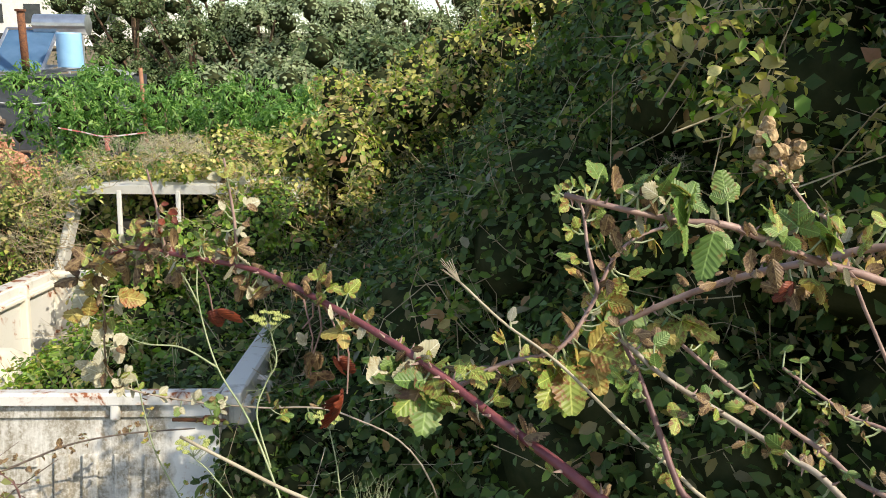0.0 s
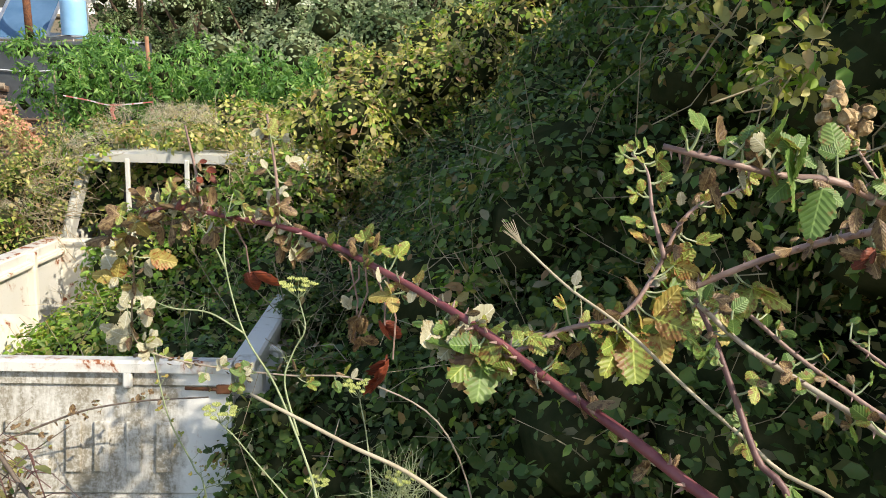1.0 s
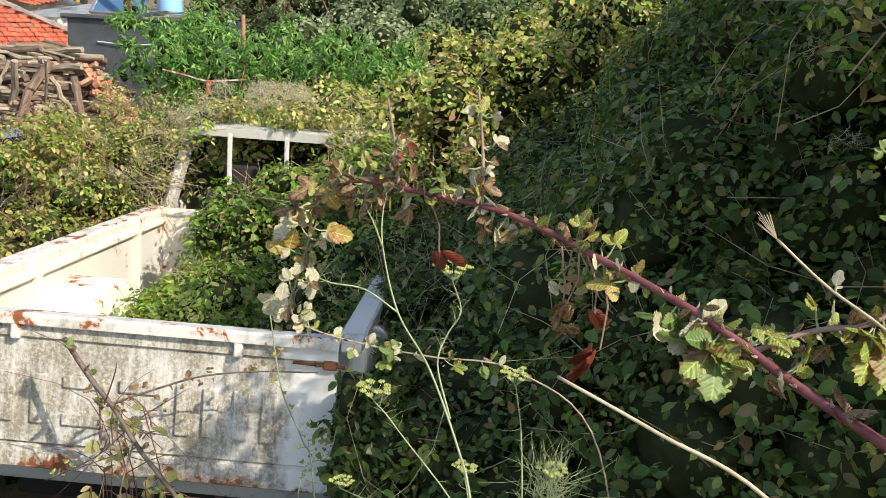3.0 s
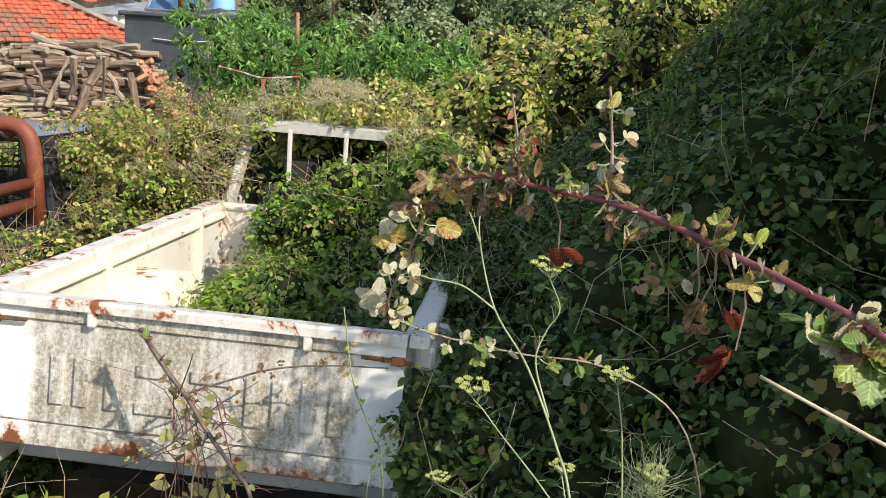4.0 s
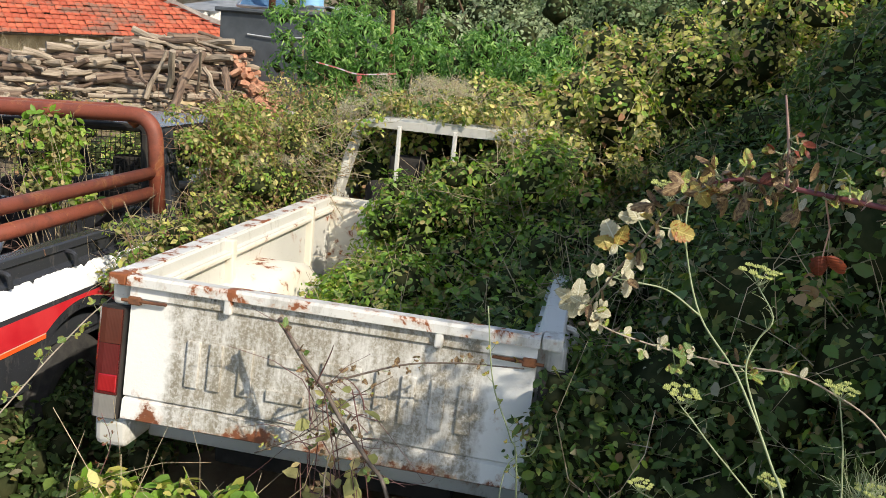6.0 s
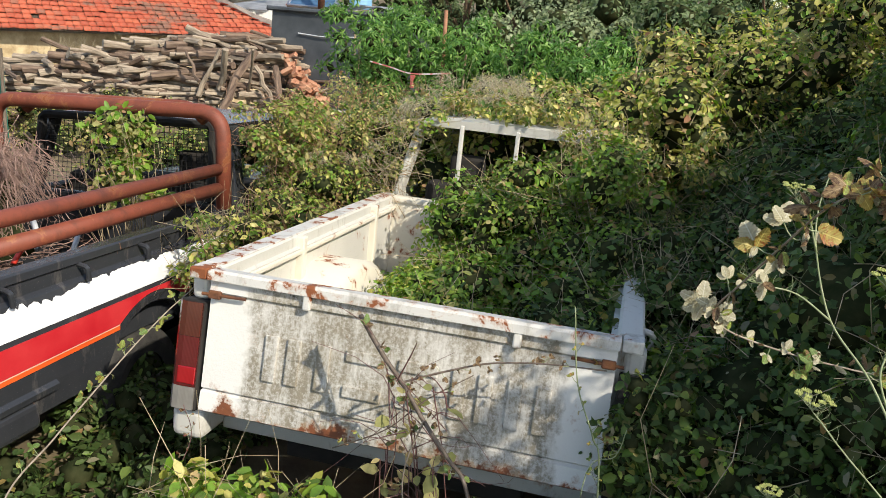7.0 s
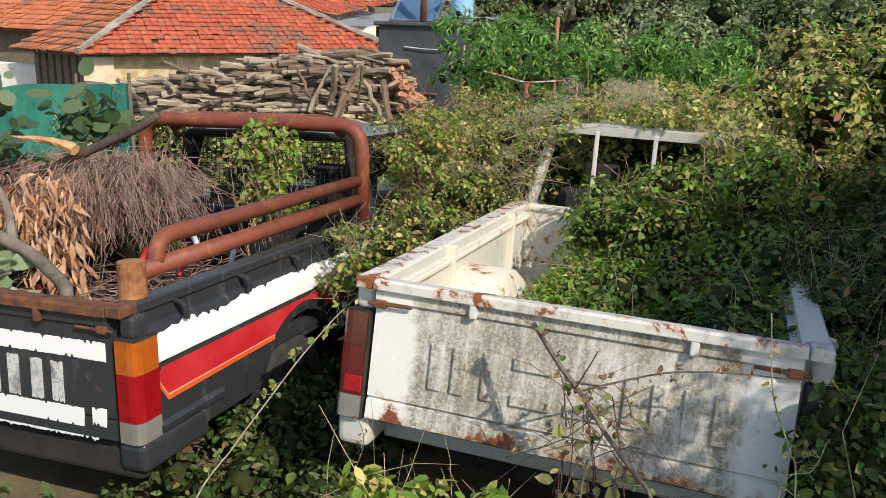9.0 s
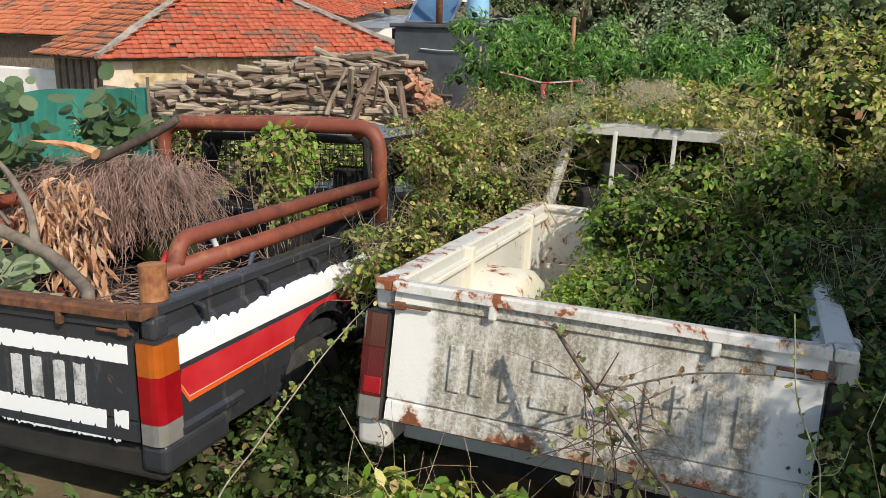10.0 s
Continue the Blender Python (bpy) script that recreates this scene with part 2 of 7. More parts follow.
LEAF2 = (np.array([(0, 0, 0), (0.45, 0.28, 0.09), (1, 0, -0.03), (0.45, -0.28, 0.09)]), np.array([(0, 2, 1), (0, 3, 2)]))
BLADE = (np.array([(0, -0.03, 0), (0, 0.03, 0), (0.5, 0.025, 0.05), (0.5, -0.025, 0.05), (1, 0, -0.02)]), np.array([(0, 2, 1), (0, 3, 2), (3, 4, 2)]))
NARROW = (np.array([(0, 0, 0), (0.35, 0.12, 0.04), (0.7, 0.09, 0.03), (1, 0, -0.06), (0.7, -0.09, 0.03), (0.35, -0.12, 0.04)]), np.array([(0, 5, 1), (1, 5, 4), (1, 4, 2), (2, 4, 3)]))


def unit(a):
    return a / np.maximum(np.linalg.norm(a, axis=-1, keepdims=True), 1e-9)


def cloud_mesh(name, verts, tris, material):
    me = bpy.data.meshes.new(name)
    me.vertices.add(len(verts))
    me.vertices.foreach_set("co", verts.astype(np.float32).ravel())
    me.loops.add(tris.size)
    me.loops.foreach_set("vertex_index", tris.astype(np.int32).ravel())
    me.polygons.add(len(tris))
    me.polygons.foreach_set("loop_start", np.arange(0, tris.size, 3, dtype=np.int32))
    me.update(calc_edges=True)
    me.materials.append(material)
    return me


def leaf_cloud(name, pts, nrm, size, material, parent, seed, shape=LEAF6, up=0.5, rand=0.6, droop=0.4):
    """Many leaves in one mesh: at the points, facing along the normals more or less."""
    r = np.random.default_rng(seed)
    n = len(pts)
    z = unit(nrm + np.array([0, 0, up]) + rand * r.normal(size=(n, 3)))
    x = unit(np.cross(z, r.normal(size=(n, 3))) + np.array([0, 0, -droop]))
    x = unit(x - z * (x * z).sum(1, keepdims=True))
    y = np.cross(z, x)
    t, f = shape
    t = t[None] * np.ones((n, 1, 1))
    t[:, :, 1] *= r.uniform(0.8, 1.35, (n, 1))
    s = (np.asarray(size) * r.uniform(0.6, 1.35, n))[:, None, None]
    v = pts[:, None] + s * (t[..., :1] * x[:, None] + t[..., 1:2] * y[:, None] + t[..., 2:] * z[:, None])
    k = t.shape[1]
    me = cloud_mesh(name, v.reshape(-1, 3), (f[None] + k * np.arange(n)[:, None, None]).reshape(-1, 3), material)
    ob = new(name, me)
    ob.parent = parent
    ob["kind"] = "stuff"
    return ob


def clump_points(centres, radii, per_m2, seed, flat=0.8, keep_down=0.35):
    """Points and outward normals on many soft lumps."""
    r = np.random.default_rng(seed)
    P, N = [], []
    for c, rad in zip(np.asarray(centres), np.asarray(radii)):
        n = max(6, int(per_m2 * 4 * math.pi * rad * rad))
        d = unit(r.normal(size=(n, 3)))
        d = d[(d[:, 2] > -keep_down)]
        q = d * rad * r.uniform(0.62, 1.15, (len(d), 1))
        q[:, 2] *= flat
        P.append(c + q)
        N.append(d)
    return np.concatenate(P), np.concatenate(N)


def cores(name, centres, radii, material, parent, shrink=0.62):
    """Dark solid lumps inside a bush that stand in for the shade between leaves."""
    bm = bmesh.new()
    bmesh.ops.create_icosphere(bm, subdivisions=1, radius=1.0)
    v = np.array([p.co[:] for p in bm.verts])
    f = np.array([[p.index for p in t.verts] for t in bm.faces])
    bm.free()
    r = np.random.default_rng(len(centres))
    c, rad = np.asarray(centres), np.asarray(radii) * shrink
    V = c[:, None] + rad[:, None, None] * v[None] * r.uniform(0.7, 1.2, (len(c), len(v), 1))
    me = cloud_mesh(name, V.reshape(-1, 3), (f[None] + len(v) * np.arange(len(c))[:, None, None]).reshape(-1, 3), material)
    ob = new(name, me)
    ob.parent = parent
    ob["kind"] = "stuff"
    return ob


def twigs(name, starts, ends, r0, material, parent, seed, bend=0.15, sides=3, steps=4):
    """Many thin bent stems in one mesh."""
    rng = np.random.default_rng(seed)
    n = len(starts)
    a, b = np.asarray(starts, float), np.asarray(ends, float)
    L = np.linalg.norm(b - a, axis=1, keepdims=True)
    mid = (a + b) / 2 + rng.normal(size=(n, 3)) * L * bend
    t = np.linspace(0, 1, steps)[None, :, None]
    c = (1 - t) ** 2 * a[:, None] + 2 * t * (1 - t) * mid[:, None] + t * t * b[:, None]
    d = unit(b - a)
    u = unit(np.cross(d, rng.normal(size=(n, 3))))
    w = np.cross(d, u)
    ang = 2 * np.pi * np.arange(sides) / sides
    ring = np.cos(ang)[None, None, :, None] * u[:, None, None] + np.sin(ang)[None, None, :, None] * w[:, None, None]
    rad = np.asarray(r0 * np.ones(n))[:, None, None, None] * np.linspace(1, 0.4, steps)[None, :, None, None]
    v = c[:, :, None] + ring * rad
    f = []
    for s in range(steps - 1):
        for k in range(sides):
            p, q = s * sides + k, s * sides + (k + 1) % sides
            f += [(p, q, q + sides), (p, q + sides, p + sides)]
    f = np.array(f)
    me = cloud_mesh(name, v.reshape(-1, 3), (f[None] + steps * sides * np.arange(n)[:, None, None]).reshape(-1, 3), material)
    ob = new(name, me)
    ob.parent = parent
    ob["kind"] = "stuff"
    return ob


# Darker copy of the bramble leaf colours, with shade put into them.
G_SHADED = [(0.0, (0.040, 0.075, 0.022)), (0.5, (0.068, 0.120, 0.034)), (0.85, (0.11, 0.165, 0.050)), (0.95, (0.17, 0.14, 0.06)), (1.0, (0.28, 0.27, 0.18))]
G_MID = [(0.0, (0.062, 0.130, 0.027)), (0.5, (0.118, 0.205, 0.040)), (0.8, (0.205, 0.265, 0.062)), (0.93, (0.270, 0.230, 0.068)), (1.0, (0.297, 0.162, 0.081))]
G_FRESH = [(0.0, (0.12, 0.245, 0.034)), (0.6, (0.20, 0.35, 0.05)), (1.0, (0.34, 0.42, 0.08))]
G_YELLOW = [(0.0, (0.24, 0.27, 0.06)), (0.4, (0.42, 0.42, 0.10)), (0.7, (0.58, 0.53, 0.17)), (0.88, (0.72, 0.66, 0.30)), (1.0, (0.42, 0.22, 0.12))]
G_OLIVE = [(0.0, (0.18, 0.20, 0.07)), (0.5, (0.32, 0.315, 0.12)), (0.8, (0.47, 0.39, 0.18)), (1.0, (0.38, 0.19, 0.105))]
G_TOMATO = [(0.0, (0.065, 0.17, 0.04)), (0.6, (0.13, 0.28, 0.06)), (1.0, (0.26, 0.41, 0.11))]
# Shaded copy of the bramble leaf: darker and less glossy.
M["l_dark"] = leafy("bramble_leaf_shaded", G_SHADED, 0.5, 0.35, 0.25)
M["l_mid"] = leafy("bramble_leaf", G_MID)
M["l_fresh"] = leafy("fresh_leaf", G_FRESH)
M["l_yellow"] = leafy("yellowing_leaf", G_YELLOW)
M["l_olive"] = leafy("dry_olive_leaf", G_OLIVE, 0.7)
M["l_tomato"] = leafy("tomato_leaf", G_TOMATO)
M["l_tree"] = leafy("tree_leaf", [(0.0, (0.07, 0.12, 0.045)), (0.6, (0.13, 0.19, 0.08)), (1.0, (0.22, 0.27, 0.13))])
M["l_grey"] = leafy("silvery_leaf", [(0.0, (0.20, 0.27, 0.13)), (1.0, (0.38, 0.44, 0.26))])
M["twig"] = plain("brown_twig", (0.09, 0.055, 0.032), (0.20, 0.13, 0.08), 20.0, 0.85, 0, 0.3)
# Very dark green without gloss: a bush's inner shade as a colour.
M["core"] = plain("dark_shade_core", (0.022, 0.030, 0.013), (0.048, 0.052, 0.024), 12.0, 1.0, 0, 0.5)
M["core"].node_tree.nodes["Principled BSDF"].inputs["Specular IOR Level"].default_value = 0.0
M["fluff"] = leafy("dry_seed_fluff", [(0.0, (0.36, 0.33, 0.23)), (0.6, (0.54, 0.50, 0.38)), (1.0, (0.42, 0.33, 0.23))], 0.9, 0.4, 0.1)


# ---- ground ----
def ground_z(x, y):
    """The field falls away from the bank where the camera stands and rises again far off."""
    z = -0.07 * max(min(y, 16.0), -0.4)
    if y < -0.4:
        z = 0.028 + 0.32 * min(-0.4 - y, 1.7)
    if y > 26:
        z += 0.105 * min(y - 26, 60)
    return z + 0.04 * noise.noise(Vector((x * 0.8, y * 0.8, 0)))


def make_ground():
    xs = [-400, -200, -100, -60, -40, -30, -24] + [i * 0.8 for i in range(-25, 16)] + [16, 24, 40, 80, 200, 400]
    ys = [-400, -150, -60, -30, -15, -8, -5, -4] + [i * 0.4 - 3.2 for i in range(26)] + [8 + i for i in range(20)] + [30, 36, 44, 54, 66, 80, 100, 150, 250, 500]
    bm = bmesh.new()
    grid = [[bm.verts.new((x, y, ground_z(x, y))) for x in xs] for y in ys]
    for a, b in zip(grid, grid[1:]):
        for i in range(len(xs) - 1):
            bm.faces.new((a[i], a[i + 1], b[i + 1], b[i]))
    m = plain("dry_soil_and_litter", (0.10, 0.075, 0.045), (0.20, 0.16, 0.09), 3.0, 0.95, 0, 0.8, 30.0)
    ob = part("ground", bm, m, None, smooth=True)
    tagged(ob, "dry earth field sloping away, littered with dead leaves", "ground", kind="structure")


make_ground()


# ---- pickup trucks ----
def rail_profile(s):
    """Side wall of a pickup bed, in x and z; s is 1 for the +x side."""
    p = [(0.79, 0.50), (0.805, 0.62), (0.812, 0.80), (0.805, 0.93), (0.785, 0.985), (0.762, 1.0), (0.762, 1.055), (0.775, 1.062), (0.775, 1.092), (0.767, 1.10), (0.70, 1.10), (0.69, 1.09), (0.69, 1.05), (0.67, 1.045), (0.67, 1.02), (0.69, 1.01), (0.69, 0.62), (0.735, 0.62), (0.735, 0.50)]
    return [(s * x, z) for x, z in p]


def side_panel(s, y0, y1, yc, r):
    """Bed side with a round wheel opening in its outer skin; made of slices along y."""
    bm = bmesh.new()
    ys = sorted(set([y0 + (y1 - y0) * i / 30 for i in range(31)]))
    prof = rail_profile(s)
    rings = []
    for y in ys:
        cut = 0.0
        if abs(y - yc) < r:
            cut = 0.36 + math.sqrt(r * r - (y - yc) ** 2)
        row = []
        for i, (x, z) in enumerate(prof):
            if i in (0, 18):
                z = max(z, cut)
            if i in (1, 2, 3):
                z = max(z, cut + 0.008 * i)
            row.append(bm.verts.new((x, y, z)))
        rings.append(row)
    n = len(prof)
    for a, b in zip(rings, rings[1:]):
        for i in range(n):
            bm.faces.new((a[i], a[(i + 1) % n], b[(i + 1) % n], b[i]))
    bm.faces.new(rings[0][::-1])
    bm.faces.new(rings[-1])
    bmesh.ops.recalc_face_normals(bm, faces=bm.faces)
    return bm


def wheel(parent, x, y):
    bm = bmesh.new()
    prof = [(-0.09, 0.19), (-0.10, 0.25), (-0.085, 0.305), (-0.05, 0.325), (0.05, 0.325), (0.085, 0.305), (0.10, 0.25), (0.09, 0.19)]
    rings = []
    for k in range(28):
        a = 2 * math.pi * k / 28
        rings.append([bm.verts.new((px, pr * math.cos(a), max(pr * math.sin(a), -0.29))) for px, pr in prof])
    for k in range(28):
        A, B = rings[k], rings[(k + 1) % 28]
        for i in range(len(prof) - 1):
            bm.faces.new((A[i], A[i + 1], B[i + 1], B[i]))
    bmesh.ops.recalc_face_normals(bm, faces=bm.faces)
    me = bpy.data.meshes.new("wheel")
    bm.to_mesh(me)
    bm.free()
    me.materials.append(M["rubber"])
    w = share("wheel", me, parent, Matrix.Translation((x, y, 0.30)))
    bm = bmesh.new()
    s = 1 if x > 0 else -1
    rings = []
    for px, pr in ((0.07, 0.195), (0.05, 0.17), (0.02, 0.12), (0.05, 0.07), (0.05, 0.001)):
        rings.append([bm.verts.new((s * px, pr * math.cos(a), pr * math.sin(a))) for a in (2 * math.pi * k / 24 for k in range(24))])
    for A, B in zip(rings, rings[1:]):
        for k in range(24):
            bm.faces.new((A[k], A[(k + 1) % 24], B[(k + 1) % 24], B[k]))
    bmesh.ops.recalc_face_normals(bm, faces=bm.faces)
    part("rim", bm, M["steel"], w, "dull steel rim")


def tail_lamp(parent, s, cols, y=-0.012, lean=0.0):
    """Upright lamp at a rear corner in three stacked lenses, s: side."""
    x0, x1 = s * 0.718, s * 0.812
    body = part("tail_lamp", cube(x0 - s * 0.004, x1 - s * 0.004, -0.004, 0.12, 0.572, 0.978, 0.006), M["dark"], parent)
    body.matrix_basis = Matrix.Translation((0, 0, 1.09)) @ pose(0, 0, 0, lean) @ Matrix.Translation((0, 0, -1.09))
    for (z0, z1), key in zip(((0.8465, 0.970), (0.6625, 0.845), (0.578, 0.661)), cols):
        plan = [(x0 + s * 0.003, y), (x0 + s * 0.06, y - 0.004), (x1 - s * 0.012, y - 0.001), (x1, y + 0.010), (x1 + s * 0.006, y + 0.03), (x1 + s * 0.006, 0.105), (x0 + s * 0.003, 0.105)]
        part("lens", extrude(plan, "z", z0, z1), M[key], body)


def frame_bars(bm, pts, r, sides=8):
    return tube(bm, round_path(pts, r * 1.6, 4), r, sides=sides)


def cab_shell(parent, paint):
    """Cab in front of the bed: rear wall with window opening, roof, pillars, doors, bonnet."""
    y0 = 2.16
    # lower rear wall of the cab
    part("rear_wall", cube(-0.74, 0.74, y0 + 0.02, y0 + 0.06, 0.45, 1.06, 0.01), paint, parent)
    # corner pillars leaning in and forward
    for s in (-1, 1):
        prof = [(s * 0.755, 1.00), (s * 0.70, 1.00), (s * 0.595, 1.52), (s * 0.632, 1.555)]
        bm = bmesh.new()
        lo = [bm.verts.new((x, y0 + 0.02 + (z - 1.0) * 0.22, z)) for x, z in prof]
        hi = [bm.verts.new((x, y0 + 0.14 + (z - 1.0) * 0.22, z)) for x, z in prof]
        for i in range(4):
            bm.faces.new((lo[i], lo[(i + 1) % 4], hi[(i + 1) % 4], hi[i]))
        bm.faces.new(lo[::-1])
        bm.faces.new(hi)
        bmesh.ops.recalc_face_normals(bm, faces=bm.faces)
        bmesh.ops.bevel(bm, geom=bm.edges[:], offset=0.012, segments=2, affect="EDGES")
        part("rear_pillar", bm, paint, parent)
        # windscreen pillar and door
        bm = tube(bmesh.new(), [Vector((s * 0.60, 3.15, 1.54)), Vector((s * 0.70, 3.55, 1.08))], 0.035, sides=8)
        part("front_pillar", bm, paint, parent)
        door = part("door", cube(s * 0.75, s * 0.80, y0 + 0.22, 3.5, 0.42, 1.07, 0.02), paint, parent)
        part("handle", cube(s * 0.80, s * 0.825, y0 + 0.3, y0 + 0.42, 0.93, 0.96, 0.008), M["dark"], door, "black door handle")
    # roof, slightly domed
    bm = bmesh.new()
    nx, ny = 12, 10
    top = [[bm.verts.new((-0.63 + 1.26 * i / nx, y0 + 0.10 + 1.02 * j / ny, 1.555 + 0.035 * math.sin(math.pi * i / nx) ** 0.6 * (0.4 + 0.6 * math.sin(math.pi * (0.15 + 0.7 * j / ny))))) for i in range(nx + 1)] for j in range(ny + 1)]
    low = [[bm.verts.new((v.co.x * 0.98, v.co.y + 0.01, 1.525)) for v in row] for row in top]
    for A, flip in ((top, False), (low, True)):
        for a, b in zip(A, A[1:]):
            for i in range(nx):
                f = (a[i], a[i + 1], b[i + 1], b[i])
                bm.faces.new(f[::-1] if flip else f)
    for i in range(nx):
        bm.faces.new((top[0][i], low[0][i], low[0][i + 1], top[0][i + 1]))
        bm.faces.new((top[-1][i + 1], low[-1][i + 1], low[-1][i], top[-1][i]))
    for j in range(ny):
        bm.faces.new((top[j][0], top[j + 1][0], low[j + 1][0], low[j][0]))
        bm.faces.new((top[j + 1][-1], top[j][-1], low[j][-1], low[j + 1][-1]))
    part("roof", bm, paint, parent)
    # bonnet and front wings
    bm = cube(-0.78, 0.78, 3.5, 4.45, 0.45, 1.04, 0.06, 3)
    part("bonnet", bm, paint, parent)
    # inside: seat backs, wheel, dashboard
    for x in (-0.33, 0.33):
        seat = part("seat_back", cube(x - 0.25, x + 0.25, y0 + 0.22, y0 + 0.36, 0.62, 1.18, 0.05, 3), M["dark"], parent, "dark seat back")
        part("headrest", cube(x - 0.11, x + 0.11, y0 + 0.24, y0 + 0.32, 1.2, 1.36, 0.03, 3), M["dark"], seat)
    part("dashboard", cube(-0.7, 0.7, 3.25, 3.5, 0.75, 1.06, 0.05, 3), M["dark"], parent, "dark dashboard")


def bed(parent, paint, inner, gate_paint, lip_paint, lean=-8.0):
    for s in (-1, 1):
        side = part("bed_side", side_panel(s, 0.045, 2.16, 1.2, 0.40), paint, parent)
        # small hooks under the rail
        for y in (0.28, 0.72, 1.16, 1.6):
            part("tie_hook", tube(bmesh.new(), round_path([(s * 0.765, y, 1.055), (s * 0.812, y, 1.045), (s * 0.808, y + 0.012, 0.985)], 0.014, 3), 0.012, sides=8), paint, side)
        # rear corner posts
        part("corner_post", cube(s * 0.722, s * 0.790, 0.012, 0.10, 0.972, 1.062, 0.02, 3), paint, parent)
        part("corner_cap", cube(s * 0.71, s * 0.776, -0.034, 0.06, 1.062, 1.104, 0.006, 2), lip_paint, parent)
        part("lower_corner", cube(s * 0.69, s * 0.818, 0.0 if lean > -5 else -0.055, 0.40, 0.455, 0.578, 0.028, 3), paint, parent)
        # wheel housing inside the bed
        bm = bmesh.new()
        rings = []
        for k in range(13):
            a = math.pi * k / 12
            yy, zz = (0.95 if lean < -5 else 1.15) + 0.46 * math.cos(a), 0.60 + (0.35 if lean < -5 else 0.30) * math.sin(a) ** 0.8
            rings.append([bm.verts.new((s * x, yy, z)) for x, z in ((0.70, zz), (0.50, zz), (0.465, zz - 0.035), (0.455, 0.58))])
        for A, B in zip(rings, rings[1:]):
            for i in range(3):
                bm.faces.new((A[i], A[i + 1], B[i + 1], B[i]))
        bmesh.ops.recalc_face_normals(bm, faces=bm.faces)
        part("wheel_housing", bm, inner, parent, "rust-spotted wheel housing", smooth=True)
        for y in (1.2, 3.95):
            wheel(parent, s * 0.66, y)
    # floor with pressed ribs
    prof = [(-0.715, 0.58)]
    for i in range(12):
        x = -0.66 + i * 0.115
        prof += [(x, 0.62), (x + 0.045, 0.62), (x + 0.055, 0.61), (x + 0.095, 0.61)]
    prof += [(0.715, 0.62), (0.715, 0.58)]
    part("bed_floor", extrude(prof, "y", 0.03, 2.12), inner, parent)
    part("front_panel", cube(-0.72, 0.72, 2.10, 2.135, 0.60, 1.085, 0.008), inner, parent)
    part("front_panel_rail", cube(-0.72, 0.72, 2.085, 2.15, 1.06, 1.10, 0.012), inner, parent)
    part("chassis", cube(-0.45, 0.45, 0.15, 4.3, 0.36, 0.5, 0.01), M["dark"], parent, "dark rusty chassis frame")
    part("rear_sill", cube(-0.70, 0.70, 0.11, 0.15, 0.44, 0.605, 0.01), paint, parent)
    # tailgate, its foot swung out a little
    me = bpy.data.meshes.new("tailgate")
    bm = bmesh.new()
    prof = [(-0.012, 1.06), (-0.012, 1.02), (0.0, 1.012), (0.0, 0.668), (0.014, 0.661), (-0.002, 0.652), (-0.006, 0.585), (0.03, 0.57), (0.035, 1.06)]
    extrude([(y, z) for y, z in prof], "x", -0.70, 0.70, bm=bm)
    bm.to_mesh(me)
    bm.free()
    me.materials.append(gate_paint)
    tilt = Matrix.Translation((0, 0, 1.09)) @ pose(0, 0, 0, lean) @ Matrix.Translation((0, 0, -1.09))
    gate = share("tailgate", me, parent, Matrix.Translation((0.0, 0.0, 0.0)) @ tilt)
    lip = extrude([(-0.035, 1.062), (-0.035, 1.09), (-0.028, 1.10), (0.04, 1.10), (0.046, 1.092), (0.046, 1.06), (0.035, 1.06), (0.035, 1.075), (-0.027, 1.075), (-0.027, 1.062)], "x", -0.705, 0.705)
    part("top_rail", lip, lip_paint, gate, "rust-bitten top rail")
    for x in (-0.335, 0.385):
        part("rail_bracket", cube(x - 0.014, x + 0.014, -0.033, -0.010, 1.012, 1.064, 0.006), lip_paint, gate)
    return gate


white_truck = empty("pickup_truck", pose(0.032, 0.03, 0.0, -4.0, 0, 0) @ Matrix.Diagonal((1.02, 1, 1, 1)), "derelict white pickup truck with rusty tailgate, swallowed by brambles", "pickup truck", "abandoned pickups")
gate_w = bed(white_truck, M["white"], M["cream"], M["gate"], M["lip"])
cab_shell(white_truck, M["white"])
# rust-bitten cap strip along the open rail, ledge and pressed ribs on its inner wall
part("rail_cap", cube(-0.697, -0.771, 0.062, 2.15, 1.097, 1.1045, 0.003, 1), M["lip"], white_truck, "rust-bitten rail edge")
part("rail_ledge", cube(-0.660, -0.675, 0.05, 2.10, 1.018, 1.040, 0.006), M["cream"], white_truck)
for y in (0.72, 1.72):
    part("inner_rib", cube(-0.655, -0.70, y - 0.022, y + 0.022, 0.64, 1.095, 0.008), M["cream"], white_truck)
for s in (-1, 1):
    tail_lamp(white_truck, s, ("lens_brown", "lens_dark", "lens_clear") if s < 0 else ("dark", "dark", "dark"), lean=-8.0)
    if s > 0:
        continue
    rf = part("reflector", cube(s * 0.722, s * 0.79, -0.018, 0.0, 0.672, 0.735, 0.004), M["lens_red"], white_truck, "red reflector")
    rf.matrix_basis = Matrix.Translation((0, 0, 1.09)) @ pose(0, 0, 0, -8.0) @ Matrix.Translation((0, 0, -1.09))
for x in (-0.345, -0.015):
    part("window_bar", cube(x - 0.012, x + 0.012, 2.215, 2.24, 1.04, 1.55, 0.005), M["white"], white_truck, "white window bar")

